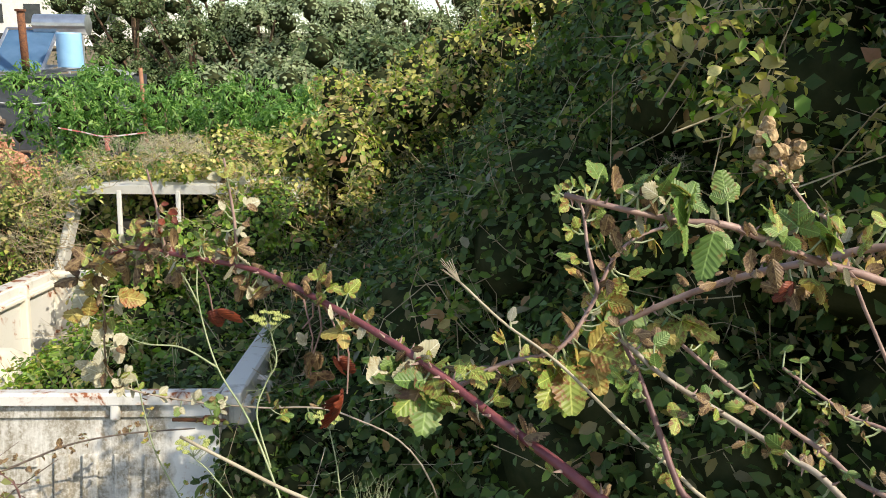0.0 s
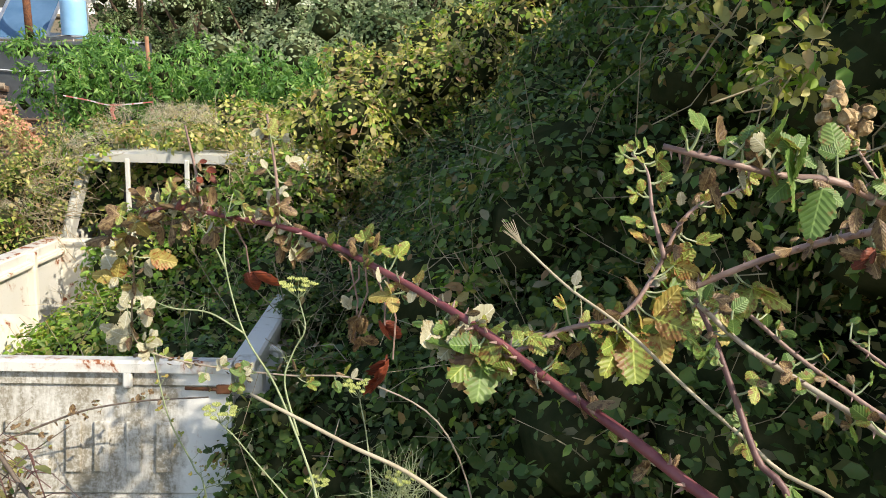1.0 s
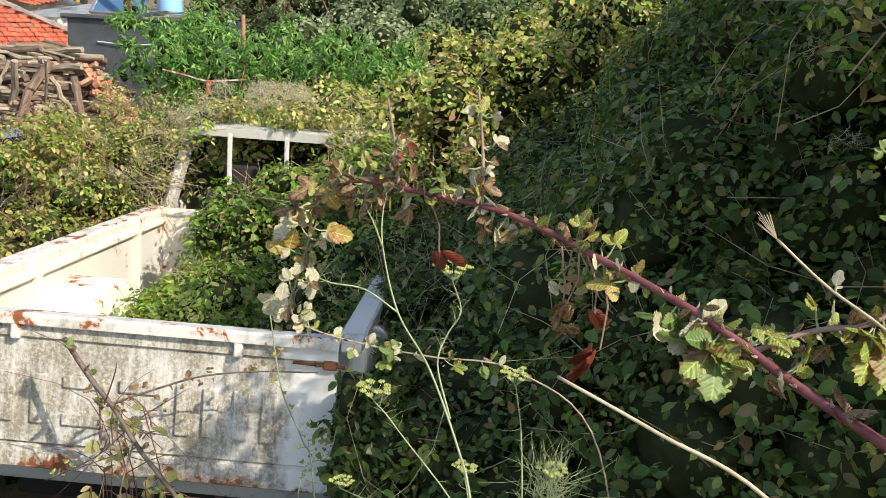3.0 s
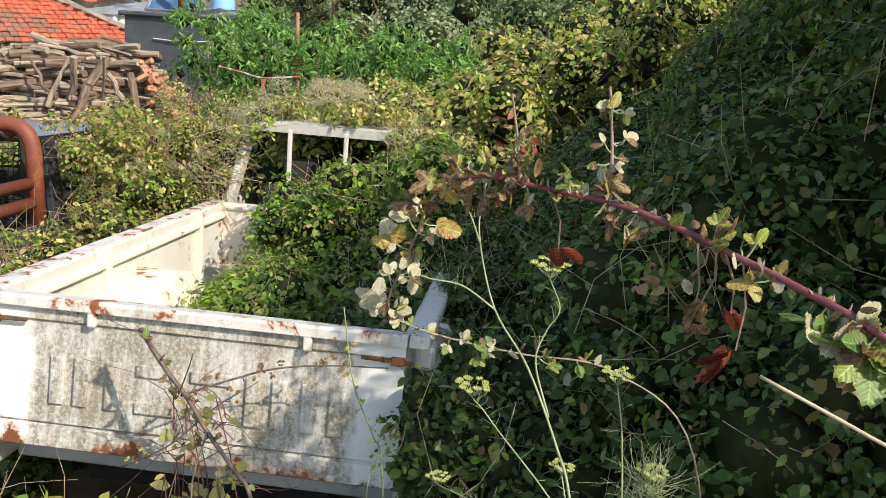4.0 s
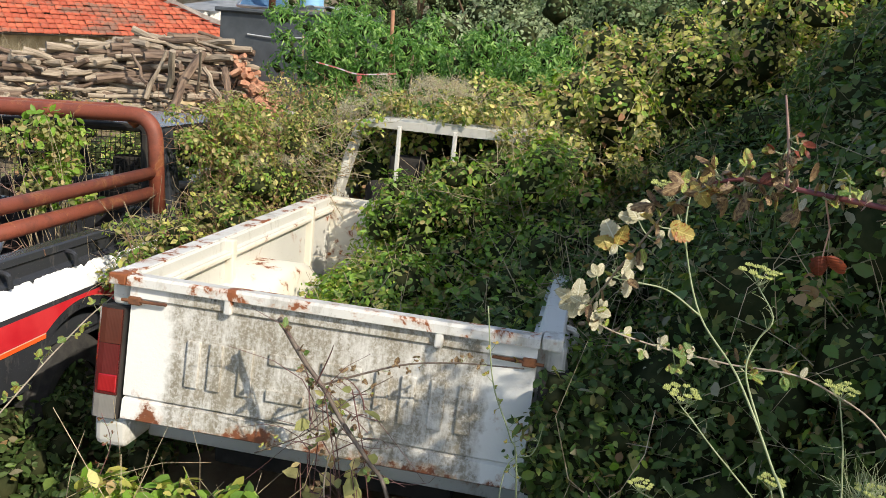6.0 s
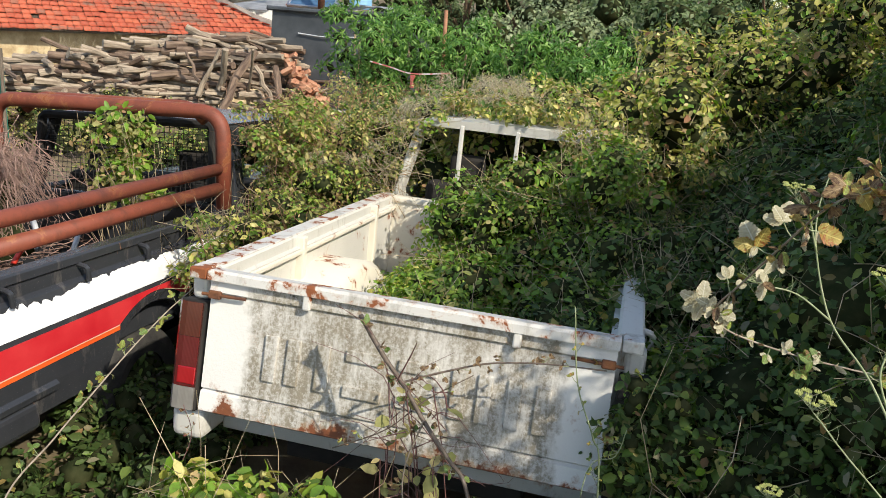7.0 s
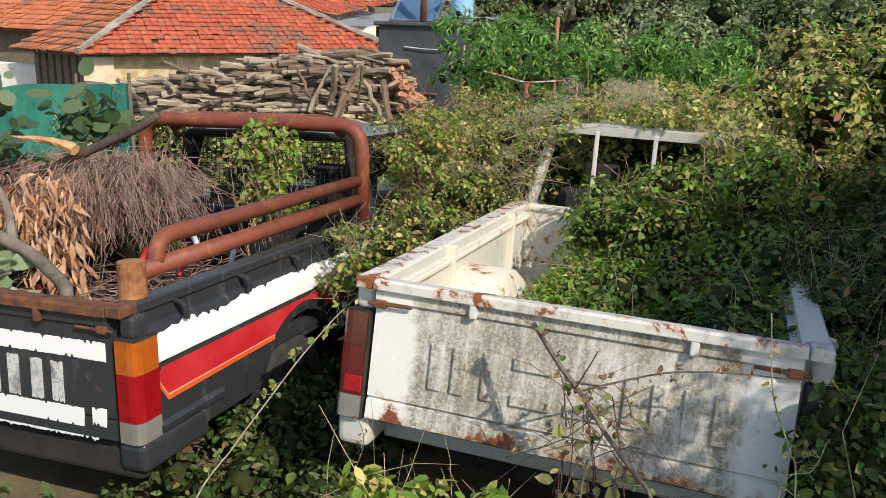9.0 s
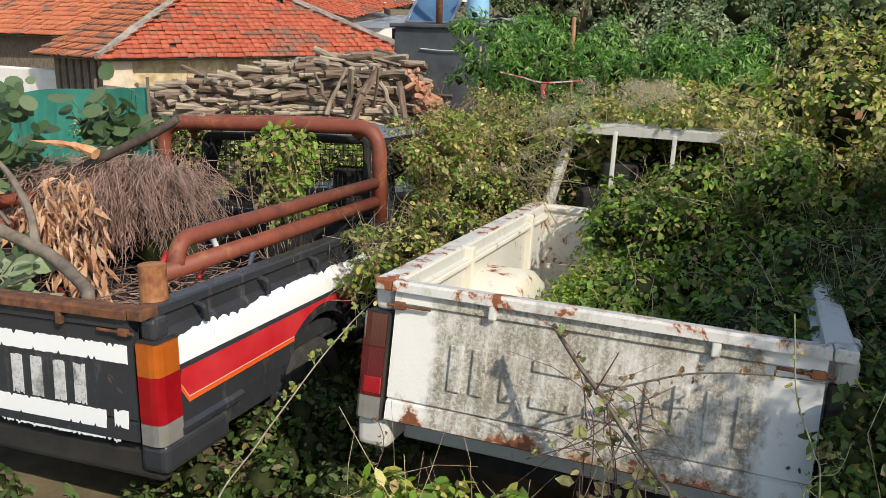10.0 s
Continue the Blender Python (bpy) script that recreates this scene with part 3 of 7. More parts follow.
BLACK_POSE = pose(-2.215, -0.34, -0.165, -3.5, -3.0, 0.5)
black_truck = empty("pickup_truck", BLACK_POSE, "derelict black pickup with white and red stripes and rusty roll bar", "pickup truck", "abandoned pickups")
gate_b = bed(black_truck, M["black"], M["black"], M["black"], M["rust_dark"], -1.5)
cab_shell(black_truck, M["black"])
for s in (-1, 1):
    tail_lamp(black_truck, s, ("lens_orange", "lens_red", "lens_clear"))
hoop = part("roll_bar", tube(bmesh.new(), round_path([(-0.755, 2.0, 1.10), (-0.755, 2.0, 1.64), (0.755, 2.0, 1.64), (0.755, 2.0, 1.10)], 0.15, 8), 0.043, sides=14), M["rust"], black_truck, "rust-red tubular roll bar", smooth=True)
part("roll_bar_brace", tube(bmesh.new(), round_path([(-0.60, 2.08, 1.58), (-0.5, 2.09, 1.66), (0.5, 2.09, 1.66), (0.60, 2.08, 1.58)], 0.06, 6), 0.032, sides=12), M["rust"], black_truck, "rust-red tube", smooth=True)
for s in (-1, 1):
    part("side_rail", tube(bmesh.new(), round_path([(s * 0.71, 0.15, 1.19), (s * 0.74, 2.0, 1.215)], 0.1, 6), 0.036, sides=12), M["rust"], black_truck, "rust-red tube", smooth=True)
    part("side_rail", tube(bmesh.new(), round_path([(s * 0.71, 0.25, 1.19), (s * 0.71, 0.27, 1.30), (s * 0.74, 2.0, 1.325)], 0.075, 7), 0.034, sides=12), M["rust"], black_truck, "rust-red tube", smooth=True)
    part("rail_foot", tube(bmesh.new(), [Vector((s * 0.70, 0.13, 1.08)), Vector((s * 0.70, 0.13, 1.235))], 0.052, sides=20), M["rust_orange"], black_truck, "orange-rusted cut tube foot")


def strip(bm, low, high, x0, x1, side=1.0):
    """A thin painted band between two lines of (y, z), on the outer skin of a bed side."""
    n = len(low)
    out = []
    for x in (x0, x1):
        out.append([[bm.verts.new((side * (x + skin(z)), y, z)) for y, z in row] for row in (low, high)])
    (l0, h0), (l1, h1) = out
    for i in range(n - 1):
        bm.faces.new((l1[i], l1[i + 1], h1[i + 1], h1[i]))
        bm.faces.new((l0[i], l0[i + 1], l1[i + 1], l1[i]))
        bm.faces.new((h0[i], h1[i], h1[i + 1], h0[i + 1]))
    bmesh.ops.recalc_face_normals(bm, faces=bm.faces)
    return bm


def skin(z):
    """How far the outer skin stands from the middle at a height."""
    return float(np.interp(z, [0.50, 0.62, 0.80, 0.93, 0.985, 1.0], [0.79, 0.805, 0.812, 0.805, 0.785, 0.762]))


rs = random.Random(3)
for s in (-1, 1):
    ys = [0.03 + i * 0.015 for i in range(141)]
    # white band, its upper edge torn
    bm = bmesh.new()
    tops = []
    for y in ys:
        bite = 0.030 * max(0.0, noise.noise(Vector((y * 4.0, s, 0.3)))) + 0.020 * abs(noise.noise(Vector((y * 17.0, s, 1.7))))
        tops.append(0.984 - bite - (0.014 if rs.random() < 0.08 else 0.002 * rs.random()))
    for k in range(3):
        low = [(y, 0.862 + (tp - 0.862) * k / 3) for y, tp in zip(ys, tops)]
        high = [(y, 0.862 + (tp - 0.862) * (k + 1) / 3) for y, tp in zip(ys, tops)]
        strip(bm, low, high, 0.001, 0.005, s)
    bmesh.ops.remove_doubles(bm, verts=bm.verts[:], dist=0.0002)
    part("white_band", bm, M["stripe_white"], black_truck, "flaking white painted band")
    # red wedge cut away by the wheel arch
    ys = [0.12 + i * 0.035 for i in range(41)]
    up = [(y, 0.838) for y in ys]
    lo = [(y, max(0.722 + 0.012 * (y - 0.12), 0.365 + math.sqrt(max(0.455 ** 2 - (y - 1.2) ** 2, 0.0)))) for y in ys]
    lo[0] = (0.10, 0.80)
    part("red_band", strip(bmesh.new(), lo, up, 0.001, 0.004, s), M["stripe_red"], black_truck, "faded red painted band")
    part("pale_line", strip(bmesh.new(), [(y, z - 0.005) for y, z in lo[:24]], lo[:24], 0.001, 0.004, s), M["stripe_pale"], black_truck, "thin pale line")
    ol = [(y, z - 0.005) for y, z in lo[:24]]
    part("orange_line", strip(bmesh.new(), [(y, z - 0.020) for y, z in ol], ol, 0.001, 0.004, s), M["stripe_orange"], black_truck, "thin orange line")
    part("side_moulding", extrude([(s * 0.80, 0.575), (s * 0.82, 0.585), (s * 0.824, 0.61), (s * 0.808, 0.625)], "y", 0.10, 0.50), M["black"], black_truck)

# paint on the black tailgate: two white bands and worn block shapes for the lettering


def torn(x0, x1, z0, z1, seed, n=110, dx=0.006):
    r = random.Random(seed)
    n = max(8, int(n * (x1 - x0)))
    bm = bmesh.new()
    top = [bm.verts.new((x0 + (x1 - x0) * i / n, -0.004, z1 + r.uniform(-0.4, 0.3) * dx - (dx * 2.5 if r.random() < 0.08 else 0))) for i in range(n + 1)]
    low = [bm.verts.new((x0 + (x1 - x0) * i / n, -0.004, z0 + r.uniform(-0.3, 0.4) * dx + (dx * 2.5 if r.random() < 0.08 else 0))) for i in range(n + 1)]
    for i in range(n):
        bm.faces.new((low[i], low[i + 1], top[i + 1], top[i]))
    ext = bmesh.ops.extrude_face_region(bm, geom=bm.faces[:])
    bmesh.ops.translate(bm, vec=(0, 0.0035, 0), verts=[v for v in ext["geom"] if isinstance(v, bmesh.types.BMVert)])
    bmesh.ops.recalc_face_normals(bm, faces=bm.faces)
    return bm


part("white_band", torn(-0.69, 0.675, 0.885, 0.955, 1), M["stripe_white"], gate_b, "flaking white painted band")
part("white_band", torn(-0.69, 0.56, 0.615, 0.69, 2), M["stripe_white"], gate_b, "flaking white painted band")
part("white_patch", torn(0.60, 0.665, 0.63, 0.70, 3, 110), M["stripe_white"], gate_b, "white paint patch")
part("white_band", torn(-0.69, 0.63, 0.575, 0.592, 4, 110, 0.009), M["stripe_white"], gate_b, "flaking white painted line")
M["worn_white"] = painted("half_gone_white_paint", (0.62, 0.62, 0.62), (0.5, 0.5, 0.5), rust_at=0.85, grime=(0.03, 0.03, 0.03), grime_at=0.54, rough=0.5, streak=None)
for i, x in enumerate((-0.62, -0.42, -0.22, 0.10, 0.315)):
    for k in (0, 1):
        part("faded_bar", torn(x + 0.10 * k, x + 0.10 * k + 0.055, 0.70, 0.858, 10 + 2 * i + k, 240, 0.012), M["worn_white"], gate_b, "worn white painted bar")
# raised plain bars on the white tailgate
for x0, x1, upright in ((-0.475, -0.345, True), (-0.285, -0.235, None), (-0.18, -0.045, False), (0.005, 0.14, False), (0.19, 0.325, True), (0.375, 0.515, True)):
    if upright is None:
        spots = [(x0, x1, 0.735, 0.90)]
    elif upright:
        spots = [(x0, x0 + 0.048, 0.735, 0.90), (x1 - 0.048, x1, 0.735, 0.90)]
    else:
        spots = [(x0, x1, 0.735, 0.775), (x0, x1, 0.86, 0.90)]
    for xa, xb, za, zb in spots:
        part("raised_bar", cube(xa, xb, -0.011, 0.002, za, zb, 0.004), M["gate"], gate_w)
# latches at the ends of both tailgates
for gt, mt in ((gate_w, M["rust_dark"]), (gate_b, M["rust_dark"])):
    for s in (-1, 1):
        lt = part("latch", tube(bmesh.new(), [Vector((s * 0.56, -0.020, 1.012)), Vector((s * 0.725, -0.020, 1.008))], 0.006, sides=8), mt, gt, "rusty latch rod")
        part("latch_plate", cube(s * 0.655, s * 0.70, -0.026, -0.004, 0.995, 1.024, 0.005), mt, lt)
# rear window guard of the black pickup, a wire grid
guard = part("window_guard", frame_bars(bmesh.new(), [(-0.60, 2.14, 1.10), (-0.58, 2.2, 1.55), (0.58, 2.2, 1.55), (0.60, 2.14, 1.10)], 0.026), M["dark"], black_truck, "wire window guard")
bm = bmesh.new()
for i in range(38):
    x = -0.58 + 1.16 * i / 37
    tube(bm, [Vector((x, 2.14, 1.10)), Vector((x, 2.2, 1.55))], 0.0022, sides=3, caps=False)
for j in range(15):
    z = 1.11 + 0.44 * j / 14
    tube(bm, [Vector((-0.59, 2.14 + (z - 1.1) * 0.133, z)), Vector((0.59, 2.14 + (z - 1.1) * 0.133, z))], 0.0022, sides=3, caps=False)
wires = part("wire_grid", bm, M["dark"], guard)
wires["kind"] = "stuff"

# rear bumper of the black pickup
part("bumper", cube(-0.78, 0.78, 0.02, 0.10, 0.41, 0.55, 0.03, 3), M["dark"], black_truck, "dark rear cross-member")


# ---- vegetation ----
def mound(name, label, centres, radii, dens, size, mats, seed, cat="bramble", shape=LEAF6, core=True, stems=0, stem="straw", **kw):
    ob = empty(name, Matrix.Identity(4), label, cat)
    P, N = clump_points(centres, radii, dens, seed)
    r = np.random.default_rng(seed + 1)
    pick = r.random(len(P))
    edge = 0.0
    for k, (m, share_) in enumerate(mats):
        sel = (pick >= edge) & (pick < edge + share_)
        edge += share_
        if sel.any():
            leaf_cloud("foliage", P[sel], N[sel], size * r.choice([0.65, 1.0, 1.25], sel.sum()), M[m], ob, seed + 2 + k, shape, **kw)
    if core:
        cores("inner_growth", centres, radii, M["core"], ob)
    if stems:
        i = r.integers(0, len(P), stems)
        d = unit(N[i] * 0.6 + r.normal(size=(stems, 3)) * 0.8 + np.array([0, 0, 0.25]))
        L = r.uniform(0.12, 0.5, (stems, 1))
        twigs("stem_tangle", P[i] - d * L * 0.5 - N[i] * 0.04, P[i] + d * L * 0.6, r.uniform(0.0012, 0.003, stems), M[stem], ob, seed + 9, 0.2)
    return ob


M["stalk"] = plain("red_brown_stalk", (0.16, 0.075, 0.045), (0.34, 0.20, 0.12), 30.0, 0.8, 0, 0.2)
M["straw"] = plain("pale_dry_stem", (0.25, 0.19, 0.11), (0.45, 0.38, 0.25), 30.0, 0.8, 0, 0.2)


def scatter(seed, n, fn):
    r = np.random.default_rng(seed)
    c, rad = [], []
    while len(c) < n:
        v = fn(r)
        if v is not None:
            c.append(v[:3])
            rad.append(v[3])
    return np.array(c), np.array(rad)


def hedge_face(z):
    return 1.12 + 0.85 * max(z - 0.85, 0)


def hedge_clump(r):
    y, z = r.uniform(-0.75, 5.6), r.uniform(0.05, 2.75)
    x = hedge_face(z) + r.uniform(-0.12, 0.28) + 0.75 * max(0, 0.1 - y)
    if y > 2.0 and z > 2.75 - 0.28 * y:
        return None
    return (x, y, z, r.uniform(0.13, 0.30))


c, rad = scatter(11, 520, hedge_clump)
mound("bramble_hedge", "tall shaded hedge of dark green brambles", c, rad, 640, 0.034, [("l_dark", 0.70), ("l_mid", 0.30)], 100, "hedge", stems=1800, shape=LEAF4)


def hedge_back(r):
    y = r.uniform(-1.7, 5.5)
    z = r.uniform(0.2, 2.35 if y < -0.85 else 2.8 if y < 0.6 else max(2.9 - 0.2 * (y - 0.6), 2.2))
    x = max(hedge_face(z) + 0.25, 2.25) + r.uniform(0, 1.8) + 0.5 * max(0, -0.4 - y)
    return (x, y, z, r.uniform(0.3, 0.5))


def shade_clump(r):
    x, y = r.uniform(2.3, 3.6), r.uniform(-1.75, 0.7)
    if y < -0.86 - 0.67 * (x - 2.4):
        return None
    return (x, y, r.uniform(1.7, (3.12 if y < 0.1 else 2.75) + 1.0 * (x - 2.5)), r.uniform(0.22, 0.36))


c, rad = scatter(51, 290, shade_clump)
mound("bramble_hedge", "high part of the hedge hung with creepers", c, rad, 480, 0.034, [("l_dark", 0.5), ("l_mid", 0.4), ("l_olive", 0.1)], 510, "hedge", stems=200, shape=LEAF2)


# Sprays outside the view, added to dapple the sun on the tailgate.
def dapple_clump(r):
    x, y = r.uniform(2.35, 3.4), r.uniform(-1.75, -0.9)
    if y > -0.86 - 0.67 * (x - 2.4):
        return None
    return (x, y, r.uniform(1.9, 3.1), r.uniform(0.05, 0.13))


c, rad = scatter(72, 74, dapple_clump)
mound("bramble_hedge", "loose unseen sprays added to break the sun into dapples", c, rad, 420, 0.045, [("l_mid", 0.6), ("l_olive", 0.4)], 720, "hedge", shape=LEAF4, core=False, stems=60)
# Mostly out-of-view growth, added to cut the sky light on the hedge.
c, rad = scatter(50, 60, lambda r: (r.uniform(3.6, 5.6), r.uniform(-2.4, 2.0), r.uniform(1.0, 4.0), r.uniform(0.4, 0.6)))
mound("bramble_hedge", "tall thicket added behind the hedge to block sky light", c, rad, 300, 0.055, [("l_dark", 0.5), ("l_mid", 0.35), ("l_olive", 0.15)], 500, "hedge", shape=LEAF2)
c, rad = scatter(12, 230, hedge_back)
mound("bramble_hedge", "tall hedge of brambles and creepers in shade", c, rad, 300, 0.04, [("l_dark", 0.55), ("l_mid", 0.35), ("l_olive", 0.1)], 110, "hedge", shape=LEAF2, stems=500)


def bed_clump(r):
    y = r.uniform(0.25, 2.3)
    x = r.uniform(-0.16 if y < 1.6 else -0.24, 0.85)
    top = (0.74 if x > 0.15 or y < 1.4 else 0.56) + 0.24 * (y - 0.3) + 0.20 * max(x, -0.1) + (0.36 if y > 1.5 else 0.04)
    return (x, y, r.uniform(0.62, max(top, 0.66)) - 0.07 * y, r.uniform(0.08, 0.17))


c, rad = scatter(13, 240, bed_clump)
mound("bramble", "green brambles growing out of the pickup bed", c, rad, 1300, 0.031, [("l_mid", 0.5), ("l_fresh", 0.4), ("l_olive", 0.1)], 120, stems=420, shape=LEAF4)


def yellow_clump(r):
    x, y = r.uniform(-0.75, 2.6), r.uniform(2.75, 5.2)
    top = 1.30 + max(0, 0.52 * (x + 0.1)) + 0.06 * (y - 2.5)
    return (x, y, r.uniform(0.2, min(top, 2.55)), r.uniform(0.13, 0.26))


c, rad = scatter(14, 330, yellow_clump)
mound("bramble", "sunlit yellowing bramble bush beyond the cab", c, rad, 680, 0.040, [("l_yellow", 0.42), ("l_fresh", 0.28), ("l_olive", 0.3)], 130, stems=1100, shape=LEAF4)


def roof_clump(r):
    x = r.uniform(-0.55, 1.2)
    y = r.uniform(2.3, 3.1) if x < 0.25 else r.uniform(2.05, 3.1)
    z = 1.46 + r.uniform(-0.02, 0.08) - 0.07 * (y - 2.2) if x < 0.25 else r.uniform(0.9, 1.5)
    return (x, y + 0.1, z, r.uniform(0.05, 0.10))


c, rad = scatter(31, 100, roof_clump)
mound("bramble", "creepers trailing over the white cab roof", c, rad, 1300, 0.032, [("l_yellow", 0.3), ("l_mid", 0.4), ("l_olive", 0.3)], 320, stems=150, core=False, shape=LEAF4)


def gap_clump(r):
    y = r.uniform(1.0, 3.8)
    x = r.uniform(-1.25 if y < 2.1 else -1.55, -0.85)
    return (x + 0.12 * max(0, y - 2.2), y, r.uniform(0.1, 0.68 + 0.21 * min(y, 2.6)), r.uniform(0.06, 0.14))


c, rad = scatter(15, 300, gap_clump)
mound("weed_thicket", "dry brownish weeds between the two trucks", c, rad, 1150, 0.027, [("l_olive", 0.18), ("l_mid", 0.2), ("l_fresh", 0.36), ("l_yellow", 0.26)], 140, "weeds", stem="stalk", stems=1000, shape=LEAF2)


def back_clump(r):
    x, y = r.uniform(-4.2, 0.5), r.uniform(3.2, 6.3)
    top = 0.85 - 0.05 * (y - 3) + 0.1 * math.sin(x * 2.3)
    return (x, y, r.uniform(-0.2, top), r.uniform(0.12, 0.24))


c, rad = scatter(16, 330, back_clump)
mound("weed_thicket", "olive and straw-coloured weeds behind the trucks", c, rad, 560, 0.035, [("l_olive", 0.3), ("l_mid", 0.35), ("l_fresh", 0.2), ("l_yellow", 0.15)], 150, "weeds", stems=350, shape=LEAF2)

# creeper up the rear pillar of the white cab
c, rad = scatter(73, 20, lambda r: (lambda f: (-0.77 + 0.12 * f + r.normal() * 0.03, 2.24 + 0.14 * f + r.normal() * 0.03, 0.86 + 0.54 * f, r.uniform(0.02, 0.05)))(r.random()))
mound("bramble", "thin creeper winding up the white cab pillar", c, rad, 1300, 0.026, [("l_olive", 0.5), ("l_mid", 0.3), ("l_yellow", 0.2)], 730, shape=LEAF4, core=False, stems=90)

# creepers spilling over both ends of the cab roof
c, rad = scatter(74, 34, lambda r: (r.choice([r.uniform(-0.60, -0.40), r.uniform(0.30, 0.66), r.uniform(0.30, 0.66)]), r.uniform(2.26, 2.45), r.uniform(1.30, 1.44), r.uniform(0.03, 0.06)))
mound("bramble", "creepers spilling over the edge of the cab roof", c, rad, 1300, 0.028, [("l_olive", 0.35), ("l_fresh", 0.35), ("l_yellow", 0.3)], 740, shape=LEAF4, core=False, stems=70)
# sunlit dry sprays on the near shoulder of the hedge
c, rad = scatter(75, 42, lambda r: (r.uniform(1.85, 2.3), r.uniform(-0.95, -0.3), r.uniform(1.75, 2.4), r.uniform(0.03, 0.08)))
mound("bramble_sprig", "sunlit brownish sprays on the hedge shoulder", c, rad, 800, 0.030, [("l_olive", 0.45), ("l_fresh", 0.3), ("l_yellow", 0.25)], 750, "sprig", shape=LEAF4, core=False, stems=36)

# fluffy seed heads of old man's beard
c, rad = scatter(33, 30, lambda r: (r.uniform(-1.6, 0.4), r.uniform(3.0, 5.0), r.uniform(0.75, 1.15), r.uniform(0.04, 0.10)))
ob = empty("clematis_vine", Matrix.Identity(4), "wild clematis with fluffy grey-beige seed heads", "climber")
P, N = clump_points(c, rad, 5200, 34)
leaf_cloud("seed_fluff", P, N, 0.035 * np.ones(len(P)), M["fluff"], ob, 35, BLADE, rand=1.0)
c, rad = scatter(64, 22, lambda r: (r.uniform(-1.75, -0.6), r.uniform(4.6, 5.4), r.uniform(0.85, 1.22), r.uniform(0.04, 0.10)))
P, N = clump_points(c, rad, 5200, 65)
leaf_cloud("seed_fluff", P, N, 0.035 * np.ones(len(P)), M["fluff"], ob, 66, BLADE, rand=1.0)
c, rad = scatter(67, 44, lambda r: (r.uniform(-0.95, 0.0), r.uniform(2.8, 3.5), r.uniform(1.2, 1.58), r.uniform(0.03, 0.11)))
P, N = clump_points(c, rad, 5200, 68)
leaf_cloud("seed_fluff", P, N, 0.032 * np.ones(len(P)), M["fluff"], ob, 69, BLADE, rand=1.0)
c, rad = scatter(36, 14, lambda r: (r.uniform(-1.15, -0.75), r.uniform(1.9, 2.9), r.uniform(1.0, 1.35), r.uniform(0.03, 0.06)))
P, N = clump_points(c, rad, 5200, 37)
leaf_cloud("seed_fluff", P, N, 0.03 * np.ones(len(P)), M["fluff"], ob, 38, BLADE, rand=1.0)
c, rad = scatter(39, 12, lambda r: (r.uniform(1.9, 2.6), r.uniform(-0.5, 0.6), r.uniform(1.75, 2.3), r.uniform(0.03, 0.06)))
P, N = clump_points(c, rad, 5200, 40)
leaf_cloud("seed_fluff", P, N, 0.03 * np.ones(len(P)), M["fluff"], ob, 41, BLADE, rand=1.0)


def low_clump(r):
    x, y = r.uniform(-1.35, 2.4), r.uniform(-1.5, 0.3)
    if y > -0.32 and x < 0.9 and not (-1.3 < x < -0.85):
        return None
    if -0.75 < x < 0.55 and y > -0.6 and r.random() < 0.5:
        return (x, y, ground_z(x, y) + r.uniform(0.15, 0.42), r.uniform(0.06, 0.12))
    if x < -0.85:
        return None
    return (x, y, ground_z(x, y) + r.uniform(0.0, 0.26 + 0.25 * max(0, x - 0.6)), r.uniform(0.08, 0.17))


c, rad = scatter(17, 300, low_clump)
mound("bramble", "low brambles and weeds in front of the tailgates", c, rad, 620, 0.036, [("l_mid", 0.35), ("l_dark", 0.6), ("l_fresh", 0.05)], 160, stems=350, shape=LEAF4)


# Kept below the view; added so their shadow darkens the ground by the trucks.
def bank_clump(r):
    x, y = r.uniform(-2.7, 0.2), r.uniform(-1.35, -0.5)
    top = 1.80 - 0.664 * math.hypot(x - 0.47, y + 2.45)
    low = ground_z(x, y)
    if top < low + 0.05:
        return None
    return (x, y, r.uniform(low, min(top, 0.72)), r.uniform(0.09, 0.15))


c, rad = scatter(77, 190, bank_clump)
mound("bramble", "unseen low bank brambles added to shade the ground by the trucks", c, rad, 330, 0.04, [("l_mid", 0.5), ("l_dark", 0.5)], 770, shape=LEAF4)


def corner_clump(r):
    return (r.uniform(0.84, 1.25), r.uniform(-0.35, 1.0), r.uniform(0.1, 0.93), r.uniform(0.08, 0.15))


c, rad = scatter(18, 190, corner_clump)
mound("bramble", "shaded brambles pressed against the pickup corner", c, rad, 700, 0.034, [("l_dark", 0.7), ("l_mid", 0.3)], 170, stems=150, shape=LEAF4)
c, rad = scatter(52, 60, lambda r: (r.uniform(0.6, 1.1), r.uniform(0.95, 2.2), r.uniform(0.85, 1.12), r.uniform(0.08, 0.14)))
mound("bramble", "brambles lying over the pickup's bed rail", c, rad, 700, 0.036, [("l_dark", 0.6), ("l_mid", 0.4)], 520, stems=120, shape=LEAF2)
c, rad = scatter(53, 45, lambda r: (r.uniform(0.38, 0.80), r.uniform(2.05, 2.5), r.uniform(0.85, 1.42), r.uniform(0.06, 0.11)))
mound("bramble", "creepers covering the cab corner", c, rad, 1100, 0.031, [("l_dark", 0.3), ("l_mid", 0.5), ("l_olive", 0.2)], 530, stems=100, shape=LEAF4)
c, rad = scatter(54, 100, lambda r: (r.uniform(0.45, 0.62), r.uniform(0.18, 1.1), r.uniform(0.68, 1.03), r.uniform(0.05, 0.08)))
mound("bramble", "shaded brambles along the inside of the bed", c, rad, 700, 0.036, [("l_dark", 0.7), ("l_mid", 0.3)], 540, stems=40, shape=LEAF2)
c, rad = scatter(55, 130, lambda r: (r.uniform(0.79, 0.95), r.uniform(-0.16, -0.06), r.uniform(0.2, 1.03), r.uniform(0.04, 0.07)))
